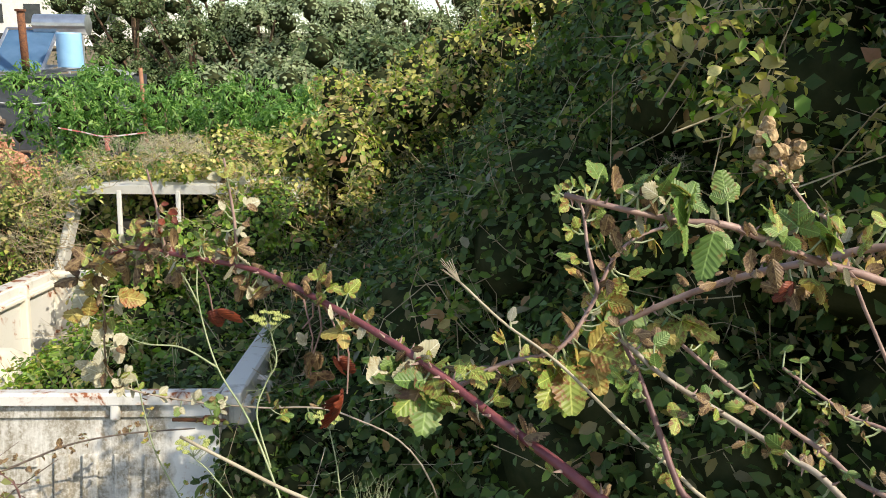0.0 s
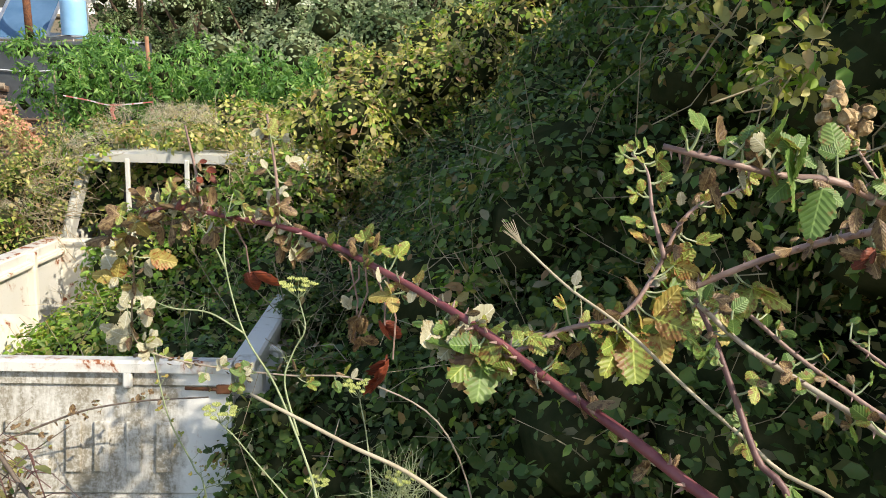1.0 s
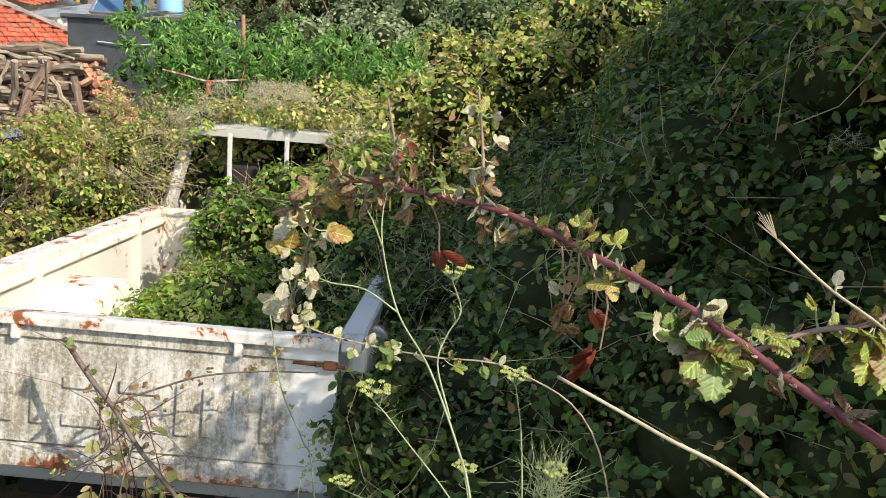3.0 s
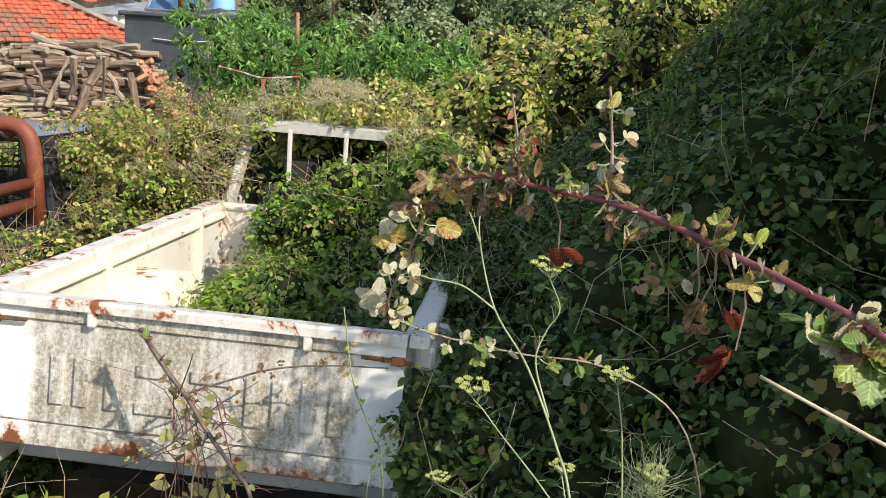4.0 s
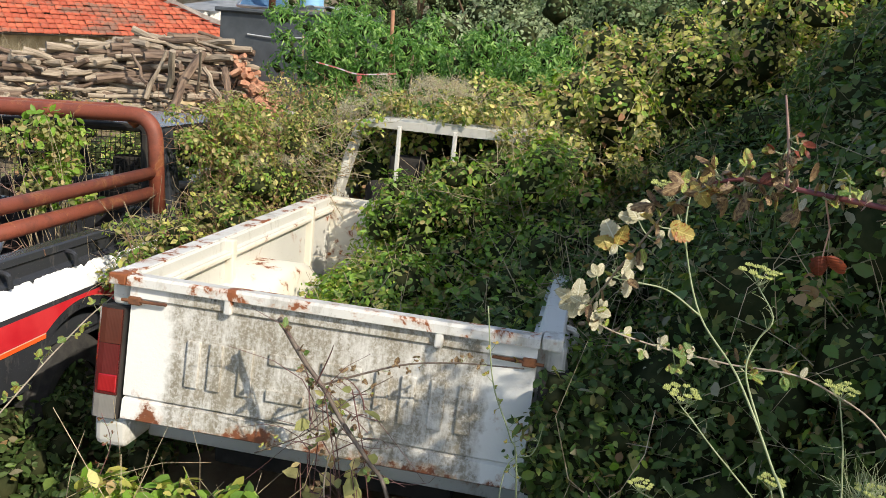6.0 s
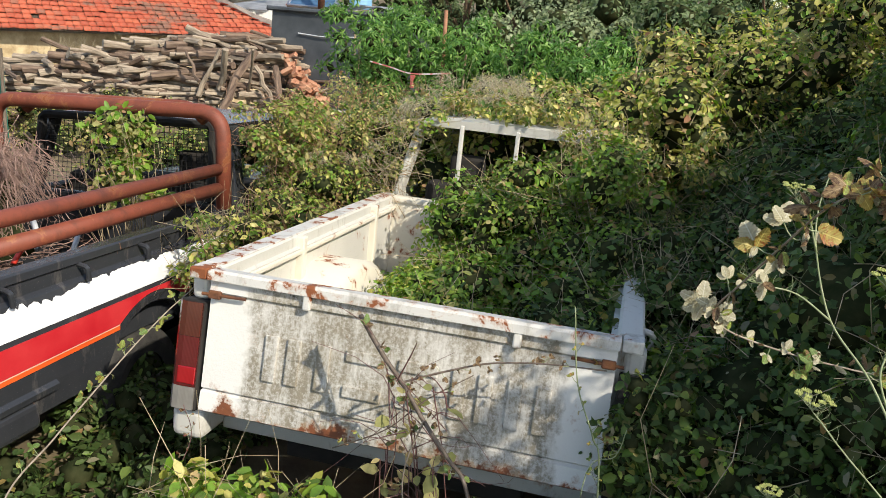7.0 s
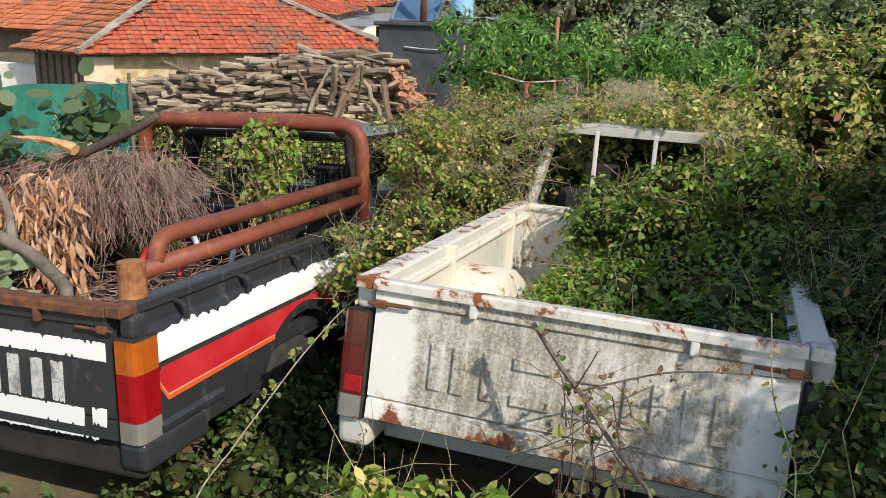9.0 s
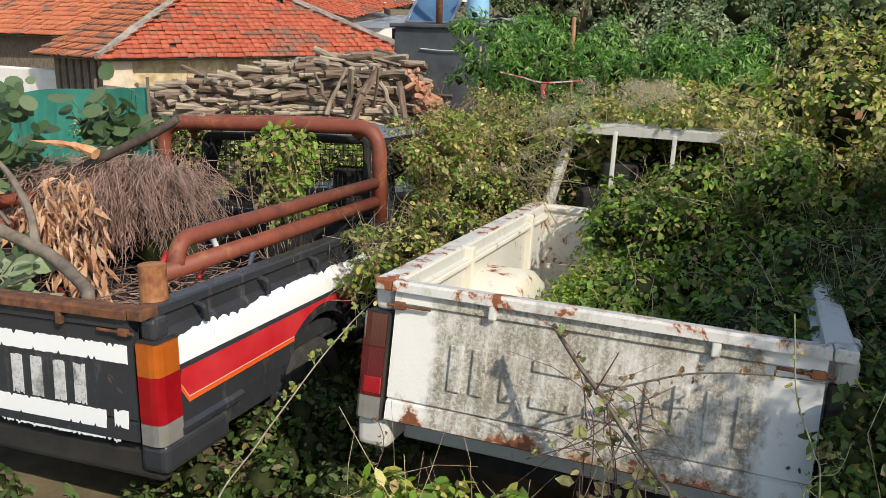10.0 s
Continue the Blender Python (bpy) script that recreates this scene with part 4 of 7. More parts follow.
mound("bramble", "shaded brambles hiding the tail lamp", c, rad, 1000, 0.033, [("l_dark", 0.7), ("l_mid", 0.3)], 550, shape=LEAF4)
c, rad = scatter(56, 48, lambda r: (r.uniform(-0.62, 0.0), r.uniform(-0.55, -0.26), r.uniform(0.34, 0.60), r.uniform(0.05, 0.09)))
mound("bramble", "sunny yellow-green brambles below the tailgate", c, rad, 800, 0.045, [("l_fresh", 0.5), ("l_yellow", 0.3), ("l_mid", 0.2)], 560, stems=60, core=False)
# Only dark leaves here, in place of the shadow below the tail.
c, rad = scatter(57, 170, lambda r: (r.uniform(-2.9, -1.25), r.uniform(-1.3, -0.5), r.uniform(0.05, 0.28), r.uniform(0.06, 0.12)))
mound("bramble", "low brambles under the black bumper, leaves darkened for shade", c, rad, 600, 0.045, [("l_dark", 1.0)], 570)
c, rad = scatter(58, 180, lambda r: (r.uniform(-0.30, 0.20), r.uniform(0.45, 1.75), 0.58 + r.uniform(0.0, 0.28), r.uniform(0.06, 0.11)))
mound("bramble", "sunlit lime-green leaves in the pickup bed", c, rad, 1350, 0.027, [("l_fresh", 0.65), ("l_yellow", 0.2), ("l_mid", 0.15)], 580, stems=80, core=False, shape=LEAF4)


c, rad = scatter(70, 95, lambda r: (lambda x: (x, r.uniform(1.98, 2.14), r.uniform(0.88, 1.14 + 0.12 * max(x, 0)), r.uniform(0.05, 0.09)))(r.uniform(-0.24, 0.55)))
mound("bramble", "leafy creepers climbing into the cab window", c, rad, 1300, 0.029, [("l_mid", 0.5), ("l_fresh", 0.3), ("l_olive", 0.2)], 700, stems=120, core=False, shape=LEAF4)


c, rad = scatter(71, 60, lambda r: (r.uniform(0.80, 0.98), r.uniform(0.66, 1.1), r.uniform(0.96, 1.10), r.uniform(0.05, 0.08)))
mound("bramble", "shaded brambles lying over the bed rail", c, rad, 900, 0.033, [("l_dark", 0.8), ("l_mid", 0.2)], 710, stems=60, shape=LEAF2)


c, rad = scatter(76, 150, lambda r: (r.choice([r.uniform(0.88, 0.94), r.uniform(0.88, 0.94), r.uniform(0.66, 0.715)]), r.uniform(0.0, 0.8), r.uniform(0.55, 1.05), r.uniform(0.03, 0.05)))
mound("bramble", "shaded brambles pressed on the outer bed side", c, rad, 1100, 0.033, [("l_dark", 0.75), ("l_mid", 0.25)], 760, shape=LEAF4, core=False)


def light_sprig(r):
    y, z = r.uniform(-0.3, 3.5), r.uniform(0.7, 2.3)
    return (hedge_face(z) - 0.12 + r.uniform(-0.08, 0.05), y, z, r.uniform(0.03, 0.09))


c, rad = scatter(59, 64, light_sprig)
mound("bramble_sprig", "paler sprigs standing out of the hedge", c, rad, 1100, 0.035, [("l_fresh", 0.35), ("l_mid", 0.4), ("l_olive", 0.25)], 590, "sprig", core=False, stems=160, shape=LEAF4)
c, rad = scatter(62, 60, lambda r: (r.uniform(-1.48, -1.12), r.uniform(1.85, 2.45), r.uniform(0.9, 1.40), r.uniform(0.05, 0.10)))
mound("weed_thicket", "tall weeds leaning on the black cab", c, rad, 1200, 0.029, [("l_olive", 0.35), ("l_mid", 0.3), ("l_fresh", 0.2), ("l_yellow", 0.15)], 620, "weeds", stem="stalk", core=False, stems=160, shape=LEAF4)
c, rad = scatter(63, 46, lambda r: (r.uniform(-1.42, -1.15), r.uniform(1.0, 1.95), r.uniform(0.62, 0.95), r.uniform(0.04, 0.08)))
mound("weed_thicket", "weeds pressed against the black bed side", c, rad, 1200, 0.029, [("l_olive", 0.3), ("l_mid", 0.35), ("l_fresh", 0.2), ("l_yellow", 0.15)], 630, "weeds", core=False, stems=160, shape=LEAF4)
c, rad = scatter(60, 70, lambda r: (r.uniform(-1.75, -1.0), r.uniform(2.5, 3.9), r.uniform(0.6, 1.42), r.uniform(0.06, 0.12)))
mound("weed_thicket", "tall straw-coloured weeds behind the black cab", c, rad, 900, 0.028, [("l_olive", 0.6), ("l_mid", 0.25), ("l_yellow", 0.15)], 600, "weeds", stem="stalk", core=False, stems=220, shape=LEAF2)
c, rad = scatter(61, 120, lambda r: (r.uniform(-9.8, -4.3), r.uniform(7.6, 9.0), r.uniform(-0.5, 0.25), r.uniform(0.12, 0.24)))
mound("weed_thicket", "dry weeds before the woodpile", c, rad, 220, 0.05, [("l_olive", 0.6), ("l_mid", 0.25), ("l_yellow", 0.15)], 610, "weeds", stems=300)
# Nearly all dark leaves: the gloom between the wheels is in their colour.
c, rad = scatter(19, 170, lambda r: (r.uniform(-1.65, -0.82), r.uniform(-0.75, 1.6), r.uniform(-0.08, 0.20), r.uniform(0.07, 0.13)))
mound("bramble", "brambles between the truck wheels, leaves darkened for shade", c, rad, 600, 0.04, [("l_dark", 0.92), ("l_mid", 0.08)], 180, shape=LEAF4)


# sapling with spotted leaves standing inside the black pickup's bed
def sprig(m_local, seed, h, label):
    ob = empty("bush", m_local, label, "bush")
    c, rad = scatter(seed, 40, lambda r: (r.normal() * 0.105, r.normal() * 0.06 - 0.02, r.uniform(0.45, h), r.uniform(0.04, 0.08)))
    P, N = clump_points(c, rad, 620, seed)
    leaf_cloud("foliage", P, N, 0.036 * np.ones(len(P)), M["l_olive"], ob, seed, LEAF6)
    leaf_cloud("foliage", P[::2] + 0.02, N[::2], 0.045 * np.ones(len(P[::2])), M["l_fresh"], ob, seed + 1, LEAF6)
    n = 40
    r = np.random.default_rng(seed)
    twigs("stem_tangle", np.c_[r.normal(size=(n, 2)) * 0.05, np.zeros(n)], np.c_[r.normal(size=(n, 2)) * 0.14, r.uniform(0.5, 1.05, n) * h], 0.003 * np.ones(n), M["straw"], ob, seed + 2)


sprig(BLACK_POSE @ pose(0.33, 1.74, 0.63), 42, 0.98, "olive weed growing inside the black pickup bed")


# ---- vegetable plot ----
def tomato(m):
    ob = empty("tomato_plant", m, "tall green tomato plant tied to a stake", "tomato plant", "tomato rows")
    c, rad = scatter(20, 30, lambda r: (r.uniform(-0.3, 0.3), r.uniform(-0.3, 0.3), r.uniform(0.15, 2.25), r.uniform(0.07, 0.20)))
    P, N = clump_points(c, rad, 440, 21)
    leaf_cloud("foliage", P, N, 0.075 * np.ones(len(P)), M["l_tomato"], ob, 22, NARROW, rand=0.9, droop=0.8)
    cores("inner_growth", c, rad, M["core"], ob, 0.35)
    return ob


first = None
rt = random.Random(5)
for i in range(10):
    for j in range(3):
        p = pose(-2.78 + i * 0.34 + rt.uniform(-0.1, 0.1), 6.8 + j * 0.75 + rt.uniform(-0.1, 0.1), -0.30 - 0.05 * j + rt.uniform(-0.34, 0.18), 0, 0, rt.uniform(0, 360))
        if first is None:
            first = tomato(p)
        else:
            copy_thing(first, p)
M["stake"] = plain("weathered_cane_stake", (0.28, 0.20, 0.12), (0.42, 0.33, 0.22), 15.0, 0.85, 0, 0.3)
M["stake_red"] = plain("reddish_wooden_stake", (0.24, 0.11, 0.06), (0.32, 0.16, 0.09), 15.0, 0.8, 0, 0.3)
for i in range(15):
    x, y = -3.1 + i * 0.25 + rt.uniform(-0.1, 0.1), 6.9 + rt.choice([0, 0.2, 0.8, 1.4])
    red = i == 6
    if red:
        x, y = -1.68, 7.35
    top = Vector((x + rt.uniform(-0.06, 0.06), y, (2.0 if red else 1.68) + rt.uniform(-0.2, 0.08)))
    st = part("garden_stake", tube(bmesh.new(), [Vector((x, y, -0.5)), (top + Vector((x, y, -0.5))) / 2, top], 0.024 if red else 0.014, sides=7), M["stake_red" if red else "stake"], None, smooth=True)
    tagged(st, "reddish brown wooden garden stake" if red else "thin weathered garden stake among tomatoes", "stake", "garden stakes")
# barrier tape with a knotted end
M["tape"] = plain("red_white_tape", (0.45, 0.12, 0.10), (0.55, 0.50, 0.47), 9.0, 0.5, 0, 0.0, stretch=(1, 0, 0), lo=0.48, hi=0.52)
bm = bmesh.new()
pts = smooth_path([(-2.25, 6.22, 1.42), (-2.0, 6.2, 1.38), (-1.75, 6.17, 1.34), (-1.35, 6.2, 1.38)], 6)
for a_, b_ in zip(pts, pts[1:]):
    bm.faces.new([bm.verts.new(v) for v in (a_, b_, b_ + Vector((0, 0.003, 0.013)), a_ + Vector((0, 0.003, 0.013)))])
bmesh.ops.remove_doubles(bm, verts=bm.verts, dist=0.0005)
bmesh.ops.solidify(bm, geom=bm.faces[:], thickness=0.002)
tape = part("barrier_tape", bm, M["tape"], None)
tagged(tape, "red and white barrier tape strung before the tomatoes", "tape")
bm = bmesh.new()
for k in range(3):
    p0 = Vector((-1.76 + 0.02 * k, 6.16, 1.33))
    tube(bm, [p0, p0 + Vector((0.01 - 0.02 * k, 0, -0.06)), p0 + Vector((0.03 - 0.03 * k, 0, -0.13))], 0.012, 0.018, 5)
part("tape_end", bm, M["tape"], tape)


# ---- trees beyond ----
def tree(label, x, y, h, r_, mat_, seed, n=90, size=0.085, base=0.12):
    z = ground_z(x, y)
    ob = empty("tree", pose(x, y, z), label, "tree")
    rng = random.Random(seed)
    part("trunk", tube(bmesh.new(), smooth_path([(0, 0, -0.2), (0.1, 0, h * 0.3), (0, 0.1, h * 0.75)], 4), 0.16, 0.05, 8), M["twig"], ob)
    for k in range(6):
        a_ = k * 1.05
        part("limb", tube(bmesh.new(), smooth_path([(0.05, 0, h * (0.15 + 0.06 * k)), (0.6 * math.cos(a_), 0.6 * math.sin(a_), h * (0.3 + 0.06 * k)), (1.2 * math.cos(a_), 1.2 * math.sin(a_), h * (0.4 + 0.07 * k))], 3), 0.07, 0.02, 6), M["twig"], ob)
    c, rad = scatter(seed, n, lambda r: (r.normal() * r_ * 0.42, r.normal() * r_ * 0.42, h * base + r.uniform(0, 0.8) * h, r.uniform(0.22, 0.5)))
    P, N = clump_points(c, rad, 110, seed)
    leaf_cloud("crown", P, N, size * np.ones(len(P)), M[mat_], ob, seed, LEAF2)
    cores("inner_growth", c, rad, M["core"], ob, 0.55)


for i, (x, y, h, m_) in enumerate([(-5.9, 20, 6.5, "l_tree"), (-4.2, 19, 6.0, "l_tree"), (-2.4, 18.5, 5.5, "l_grey"), (-0.6, 18, 5.5, "l_grey"), (1.2, 17.5, 5.5, "l_grey"), (3.2, 17, 6, "l_tree"), (5.5, 15, 6, "l_tree"), (8, 13, 6, "l_tree"), (-4.5, 24, 9, "l_tree"), (-1.0, 23, 9, "l_tree"), (3, 22, 9, "l_tree"), (-0.5, 13.0, 3.6, "l_grey"), (1.8, 11.5, 3.8, "l_tree"), (-8.0, 30, 10, "l_tree")]):
    tree("dense silvery green tree beyond the vegetable plot" if m_ == "l_grey" else "dense dark green tree beyond the vegetable plot", x, y, h, 2.4, m_, 200 + i, n=105, base=0.02)


# ---- the old house ----
M["stone"] = plain("ochre_rubble_plaster", (0.36, 0.26, 0.14), (0.62, 0.50, 0.31), 5.0, 0.95, 0, 0.9, 14.0)
M["stone_pale"] = plain("pale_ochre_stone", (0.50, 0.40, 0.28), (0.66, 0.57, 0.43), 4.0, 0.95, 0, 0.6, 20.0)
M["plaster"] = plain("whitewashed_plaster", (0.66, 0.63, 0.57), (0.76, 0.74, 0.70), 3.0, 0.9, 0, 0.2)
M["old_wood"] = plain("grey_brown_boards", (0.10, 0.08, 0.06), (0.20, 0.16, 0.12), 6.0, 0.9, 0, 0.5, 40.0, stretch=(6, 6, 1))


def tile_mat(name, stops):
    m, nt, bs = nodes_of(name)
    geo = nt.nodes.new("ShaderNodeNewGeometry")
    c = ramp(nt, geo.outputs["Random Per Island"], stops)
    moss = ramp(nt, noise_tex(nt, 1.1, 6.0, 0.65), [(0.55, grey(0)), (0.62, grey(0.75))])
    c = mix(nt, moss, c, (0.13, 0.10, 0.075))
    c = mix(nt, ramp(nt, noise_tex(nt, 16.0, 6.0), [(0.5, grey(0)), (0.75, grey(0.6))]), c, (0.16, 0.11, 0.08))
    nt.links.new(c, bs.inputs["Base Color"])
    bs.inputs["Roughness"].default_value = 0.85
    bump(nt, bs, noise_tex(nt, 40.0), 0.3, 0.004)
    return m


M["tile"] = tile_mat("weathered_red_tile", [(0.0, (0.33, 0.066, 0.034)), (0.5, (0.39, 0.082, 0.042)), (0.93, (0.44, 0.11, 0.055)), (1.0, (0.26, 0.10, 0.065))])
M["tile_orange"] = tile_mat("orange_clay_tile", [(0.0, (0.36, 0.11, 0.05)), (0.6, (0.46, 0.155, 0.07)), (1.0, (0.28, 0.12, 0.08))])
M["mortar"] = plain("grey_ridge_mortar", (0.22, 0.19, 0.16), (0.34, 0.30, 0.26), 8.0, 0.95, 0, 0.6, 30.0)


def tiles(name, A, B, C, D, material, parent, seed, pitch=0.15, course=0.24):
    """Barrel tiles in courses over the roof plane with eave A-B and upper edge D-C."""
    rng = np.random.default_rng(seed)
    A, B, C, D = (np.array(p, float) for p in (A, B, C, D))
    nrm = unit(np.cross(B - A, D - A))
    if nrm[2] < 0:
        nrm = -nrm
    rise = np.linalg.norm((C + D) / 2 - (A + B) / 2)
    rows = max(1, int(rise / course))
    V, F = [], []
    prof = [(-0.5, 0.022), (-0.36, 0.0), (0.0, 0.012), (0.36, 0.0), (0.5, 0.022)]
    for j in range(rows + 1):
        l0, r0 = A + (D - A) * j / (rows + 1), B + (C - B) * j / (rows + 1)
        l1, r1 = A + (D - A) * (j + 1.25) / (rows + 1), B + (C - B) * (j + 1.25) / (rows + 1)
        n = max(1, int(np.linalg.norm(r0 - l0) / pitch))
        du_, up_ = unit(r0 - l0), unit((l1 + r1) / 2 - (l0 + r0) / 2)
        up_ = unit(up_ - du_ * (up_ @ du_))
        length = np.linalg.norm((l1 + r1) / 2 - (l0 + r0) / 2)
        for i in range(n + 1):
            if rng.random() < 0.003:
                continue
            s = l0 + du_ * (i + 0.5) * np.linalg.norm(r0 - l0) / (n + 1) + rng.normal(size=3) * 0.006
            tw = du_ + up_ * rng.normal() * 0.03
            k = len(V)
            for (a_, lift) in ((0.0, 0.045 + rng.uniform(0, 0.015)), (1.0, 0.0)):
                wd = pitch * (1.06 if a_ == 0 else 0.9)
                for px, pz in prof:
                    V.append(s + up_ * length * a_ + tw * px * wd + nrm * (pz + lift))
            for px, pz in prof:
                V.append(s + tw * px * pitch * 1.0 + nrm * (pz + 0.02))
            for q in range(4):
                F += [(k + q, k + q + 1, k + q + 6), (k + q, k + q + 6, k + q + 5), (k + q, k + 10 + q, k + q + 1), (k + q + 1, k + 10 + q, k + 11 + q)]
    ob = new(name, cloud_mesh(name, np.array(V), np.array(F), material))
    ob.parent = parent
    ob["kind"] = "stuff"
    return ob


def slab(pts, thick):
    bm = bmesh.new()
    bm.faces.new([bm.verts.new(p) for p in pts])
    bmesh.ops.solidify(bm, geom=bm.faces[:], thickness=thick)
    return bm


def prism(pts, z0):
    """A wall mass over a plan outline, from z0 up to each point's own height."""
    bm = bmesh.new()
    lo = [bm.verts.new((p[0], p[1], z0)) for p in pts]
    hi = [bm.verts.new(p) for p in pts]
    n = len(pts)
    for i in range(n):
        bm.faces.new((lo[i], lo[(i + 1) % n], hi[(i + 1) % n], hi[i]))
    bm.faces.new(lo[::-1])
    bm.faces.new(hi)
    bmesh.ops.recalc_face_normals(bm, faces=bm.faces)
    return bm


HC, HR, HL = Vector((-12.3, 10.9, 0.90)), Vector((-7.16, 15.3, 1.06)), Vector((-15.6, 12.3, 0.80))
P1, P2, P3 = Vector((-12.9, 14.6, 2.32)), Vector((-11.6, 16.2, 2.36)), Vector((-15.8, 16.4, 2.38))
HB = Vector((-9.6, 19.0, 1.06))
house = empty("house", Matrix.Identity(4), "low stone village house under a weathered red tile hip roof", "house")
part("wall", prism([HC + Vector((0.05, 0.5, -0.05)), HR + Vector((-0.5, 0.3, -0.05)), HB + Vector((-0.5, 0, 0)), P3 + Vector((0, 0, -1.5)), HL + Vector((0.6, 0.5, -0.05))], -1.6), M["stone"], house, "ochre rubble wall")
part("corner_pillar", prism([HC + Vector((-0.15, 0.25, -0.05)), HC + Vector((0.32, 0.62, -0.05)), HC + Vector((0.05, 0.95, -0.05)), HC + Vector((-0.42, 0.6, -0.05))], -1.6), M["stone_pale"], house, "pale stone corner pillar")
for k in range(7):
    p = HC + (HL - HC) * (0.16 + 0.11 * k) + Vector((0.1, 0.3, 0))
    part("board", prism([p + Vector((-0.08, 0, -0.05)), p + Vector((0.08, -0.03, -0.05)), p + Vector((0.1, 0.03, -0.05)), p + Vector((-0.06, 0.06, -0.05))], -1.6), M["old_wood"], house, "dark upright board")
part("roof_deck", slab([HC, HR, P2, P1], 0.05), M["old_wood"], house)
part("roof_deck", slab([HL, HC, P1, P3], 0.05), M["old_wood"], house)
part("roof_deck", slab([HR, HB, P2], 0.05), M["old_wood"], house)
tiles("roof_tiling", HC, HR, P2, P1, M["tile"], house, 61)
tiles("roof_tiling", HL, HC, P1, P3, M["tile_orange"], house, 62, course=0.36)
tiles("roof_tiling", HR, HB, P2, P2 + Vector((0.02, 0.02, 0)), M["tile"], house, 63)
for a_, b_ in ((HC, P1), (HR, P2), (P1, P2)):
    r_ = random.Random(7)
    pth = [a_ + (b_ - a_) * k / 12 + Vector((0, 0, 0.07 + r_.uniform(-0.015, 0.015))) for k in range(13)]
    part("ridge", tube(bmesh.new(), pth, 0.085, sides=7, wob=0.25, rng=r_), M["mortar"], house, "grey mortared ridge")

# neighbouring roofs and walls
barn = empty("house", Matrix.Identity(4), "farther house with a clean orange tile roof", "house")
# The dark board colour stands in for the shadowed gap below the eaves.
part("wall", prism([Vector((-24, 17.0, 1.0)), Vector((-17.3, 17.4, 1.0)), Vector((-17.3, 24, 1.0)), Vector((-24, 24, 1.0))], -1.6), M["old_wood"], barn, "wall in dark board colour for the shadowed strip below the eaves")
part("roof_deck", slab([(-24.5, 16.4, 0.95), (-16.6, 17.0, 1.02), (-17.5, 21, 2.9), (-24.5, 21, 2.9)], 0.05), M["old_wood"], barn)
M["tile_new"] = tile_mat("newer_orange_tile", [(0.0, (0.42, 0.115, 0.05)), (1.0, (0.50, 0.16, 0.075))])
tiles("roof_tiling", (-24.5, 16.4, 0.98), (-16.6, 17.0, 1.05), (-17.5, 21, 2.93), (-24.5, 21, 2.93), M["tile_new"], barn, 64, 0.24, 0.36)
white_house = empty("house", pose(-1.5, 0, 0), "white house with a red tile roof edge", "house")
part("wall", prism([Vector((-13.9, 19.5, 2.6)), Vector((-11.2, 20.5, 1.9)), Vector((-9.9, 24, 1.75)), Vector((-14, 26, 2.6))], -1.6), M["plaster"], white_house)
tiles("roof_tiling", (-13.4, 19.1, 2.62), (-9.8, 20.2, 1.75), (-9.3, 24, 2.3), (-13.4, 24, 3.4), M["tile"], white_house, 65)
wall_w = part("garden_wall", cube(-18.5, -15.0, 12.6, 12.85, -1.6, 0.45, 0.03), M["plaster"], None)
tagged(wall_w, "whitewashed low garden wall beside the shed", "wall", kind="structure")

# green shade net on thin posts
M["net"] = plain("green_shade_net", (0.015, 0.16, 0.12), (0.03, 0.23, 0.17), 2.0, 0.7, 0, 0.4, 60.0)
net = empty("net_fence", Matrix.Identity(4), "green shade-net fence on thin posts", "fence")
bm = bmesh.new()
pts = [Vector((-12.6, 7.2, 0.42)), Vector((-11.2, 7.5, 0.50)), Vector((-10.3, 7.6, 0.66)), Vector((-9.3, 7.7, 0.72)), Vector((-8.2, 7.6, 0.81))]
pth = smooth_path(pts, 5)
for a_, b_ in zip(pth, pth[1:]):
    w0, w1 = 0.03 * math.sin(a_.x * 9), 0.03 * math.sin(b_.x * 9)
    bm.faces.new([bm.verts.new(v) for v in (Vector((a_.x, a_.y + w0, -0.6)), Vector((b_.x, b_.y + w1, -0.6)), b_, a_)])
bmesh.ops.remove_doubles(bm, verts=bm.verts, dist=0.0005)
bmesh.ops.solidify(bm, geom=bm.faces[:], thickness=0.006)
part("net", bm, M["net"], net)
for p in (pts[1], pts[3], pts[4]):
    part("post", tube(bmesh.new(), [Vector((p.x, p.y - 0.03, -0.7)), Vector((p.x, p.y - 0.03, p.z + 0.16))], 0.025, sides=7), M["old_wood"], net)

# dry grass standing along the wall
rg = np.random.default_rng(410)
n = 420
f = rg.choice([0.32, 0.47, 0.55, 0.68, 0.78], n) + rg.normal(size=n) * 0.035
S = np.array(HC)[None] + f[:, None] * np.array(HR - HC)[None] + np.c_[rg.normal(size=n) * 0.06 + 0.25, rg.normal(size=n) * 0.06 - 0.35, -0.55 * np.ones(n)]
grass = empty("dry_grass", Matrix.Identity(4), "tufts of dry grass along the stone wall", "grass")
twigs("grass_blades", S, S + np.c_[rg.normal(size=n) * 0.15, rg.normal(size=n) * 0.10, rg.uniform(0.2, 0.6, n)], 0.006 * np.ones(n), M["straw"], grass, 411, 0.15)

# ---- woodpile ----
M["log"] = plain("grey_split_firewood", (0.19, 0.15, 0.11), (0.40, 0.33, 0.25), 7.0, 0.9, 0, 0.6, 50.0, stretch=(3, 3, 0.5))
M["log2"] = plain("brown_bark_firewood", (0.09, 0.06, 0.045), (0.22, 0.155, 0.11), 7.0, 0.9, 0, 0.6, 50.0, stretch=(3, 3, 0.5))


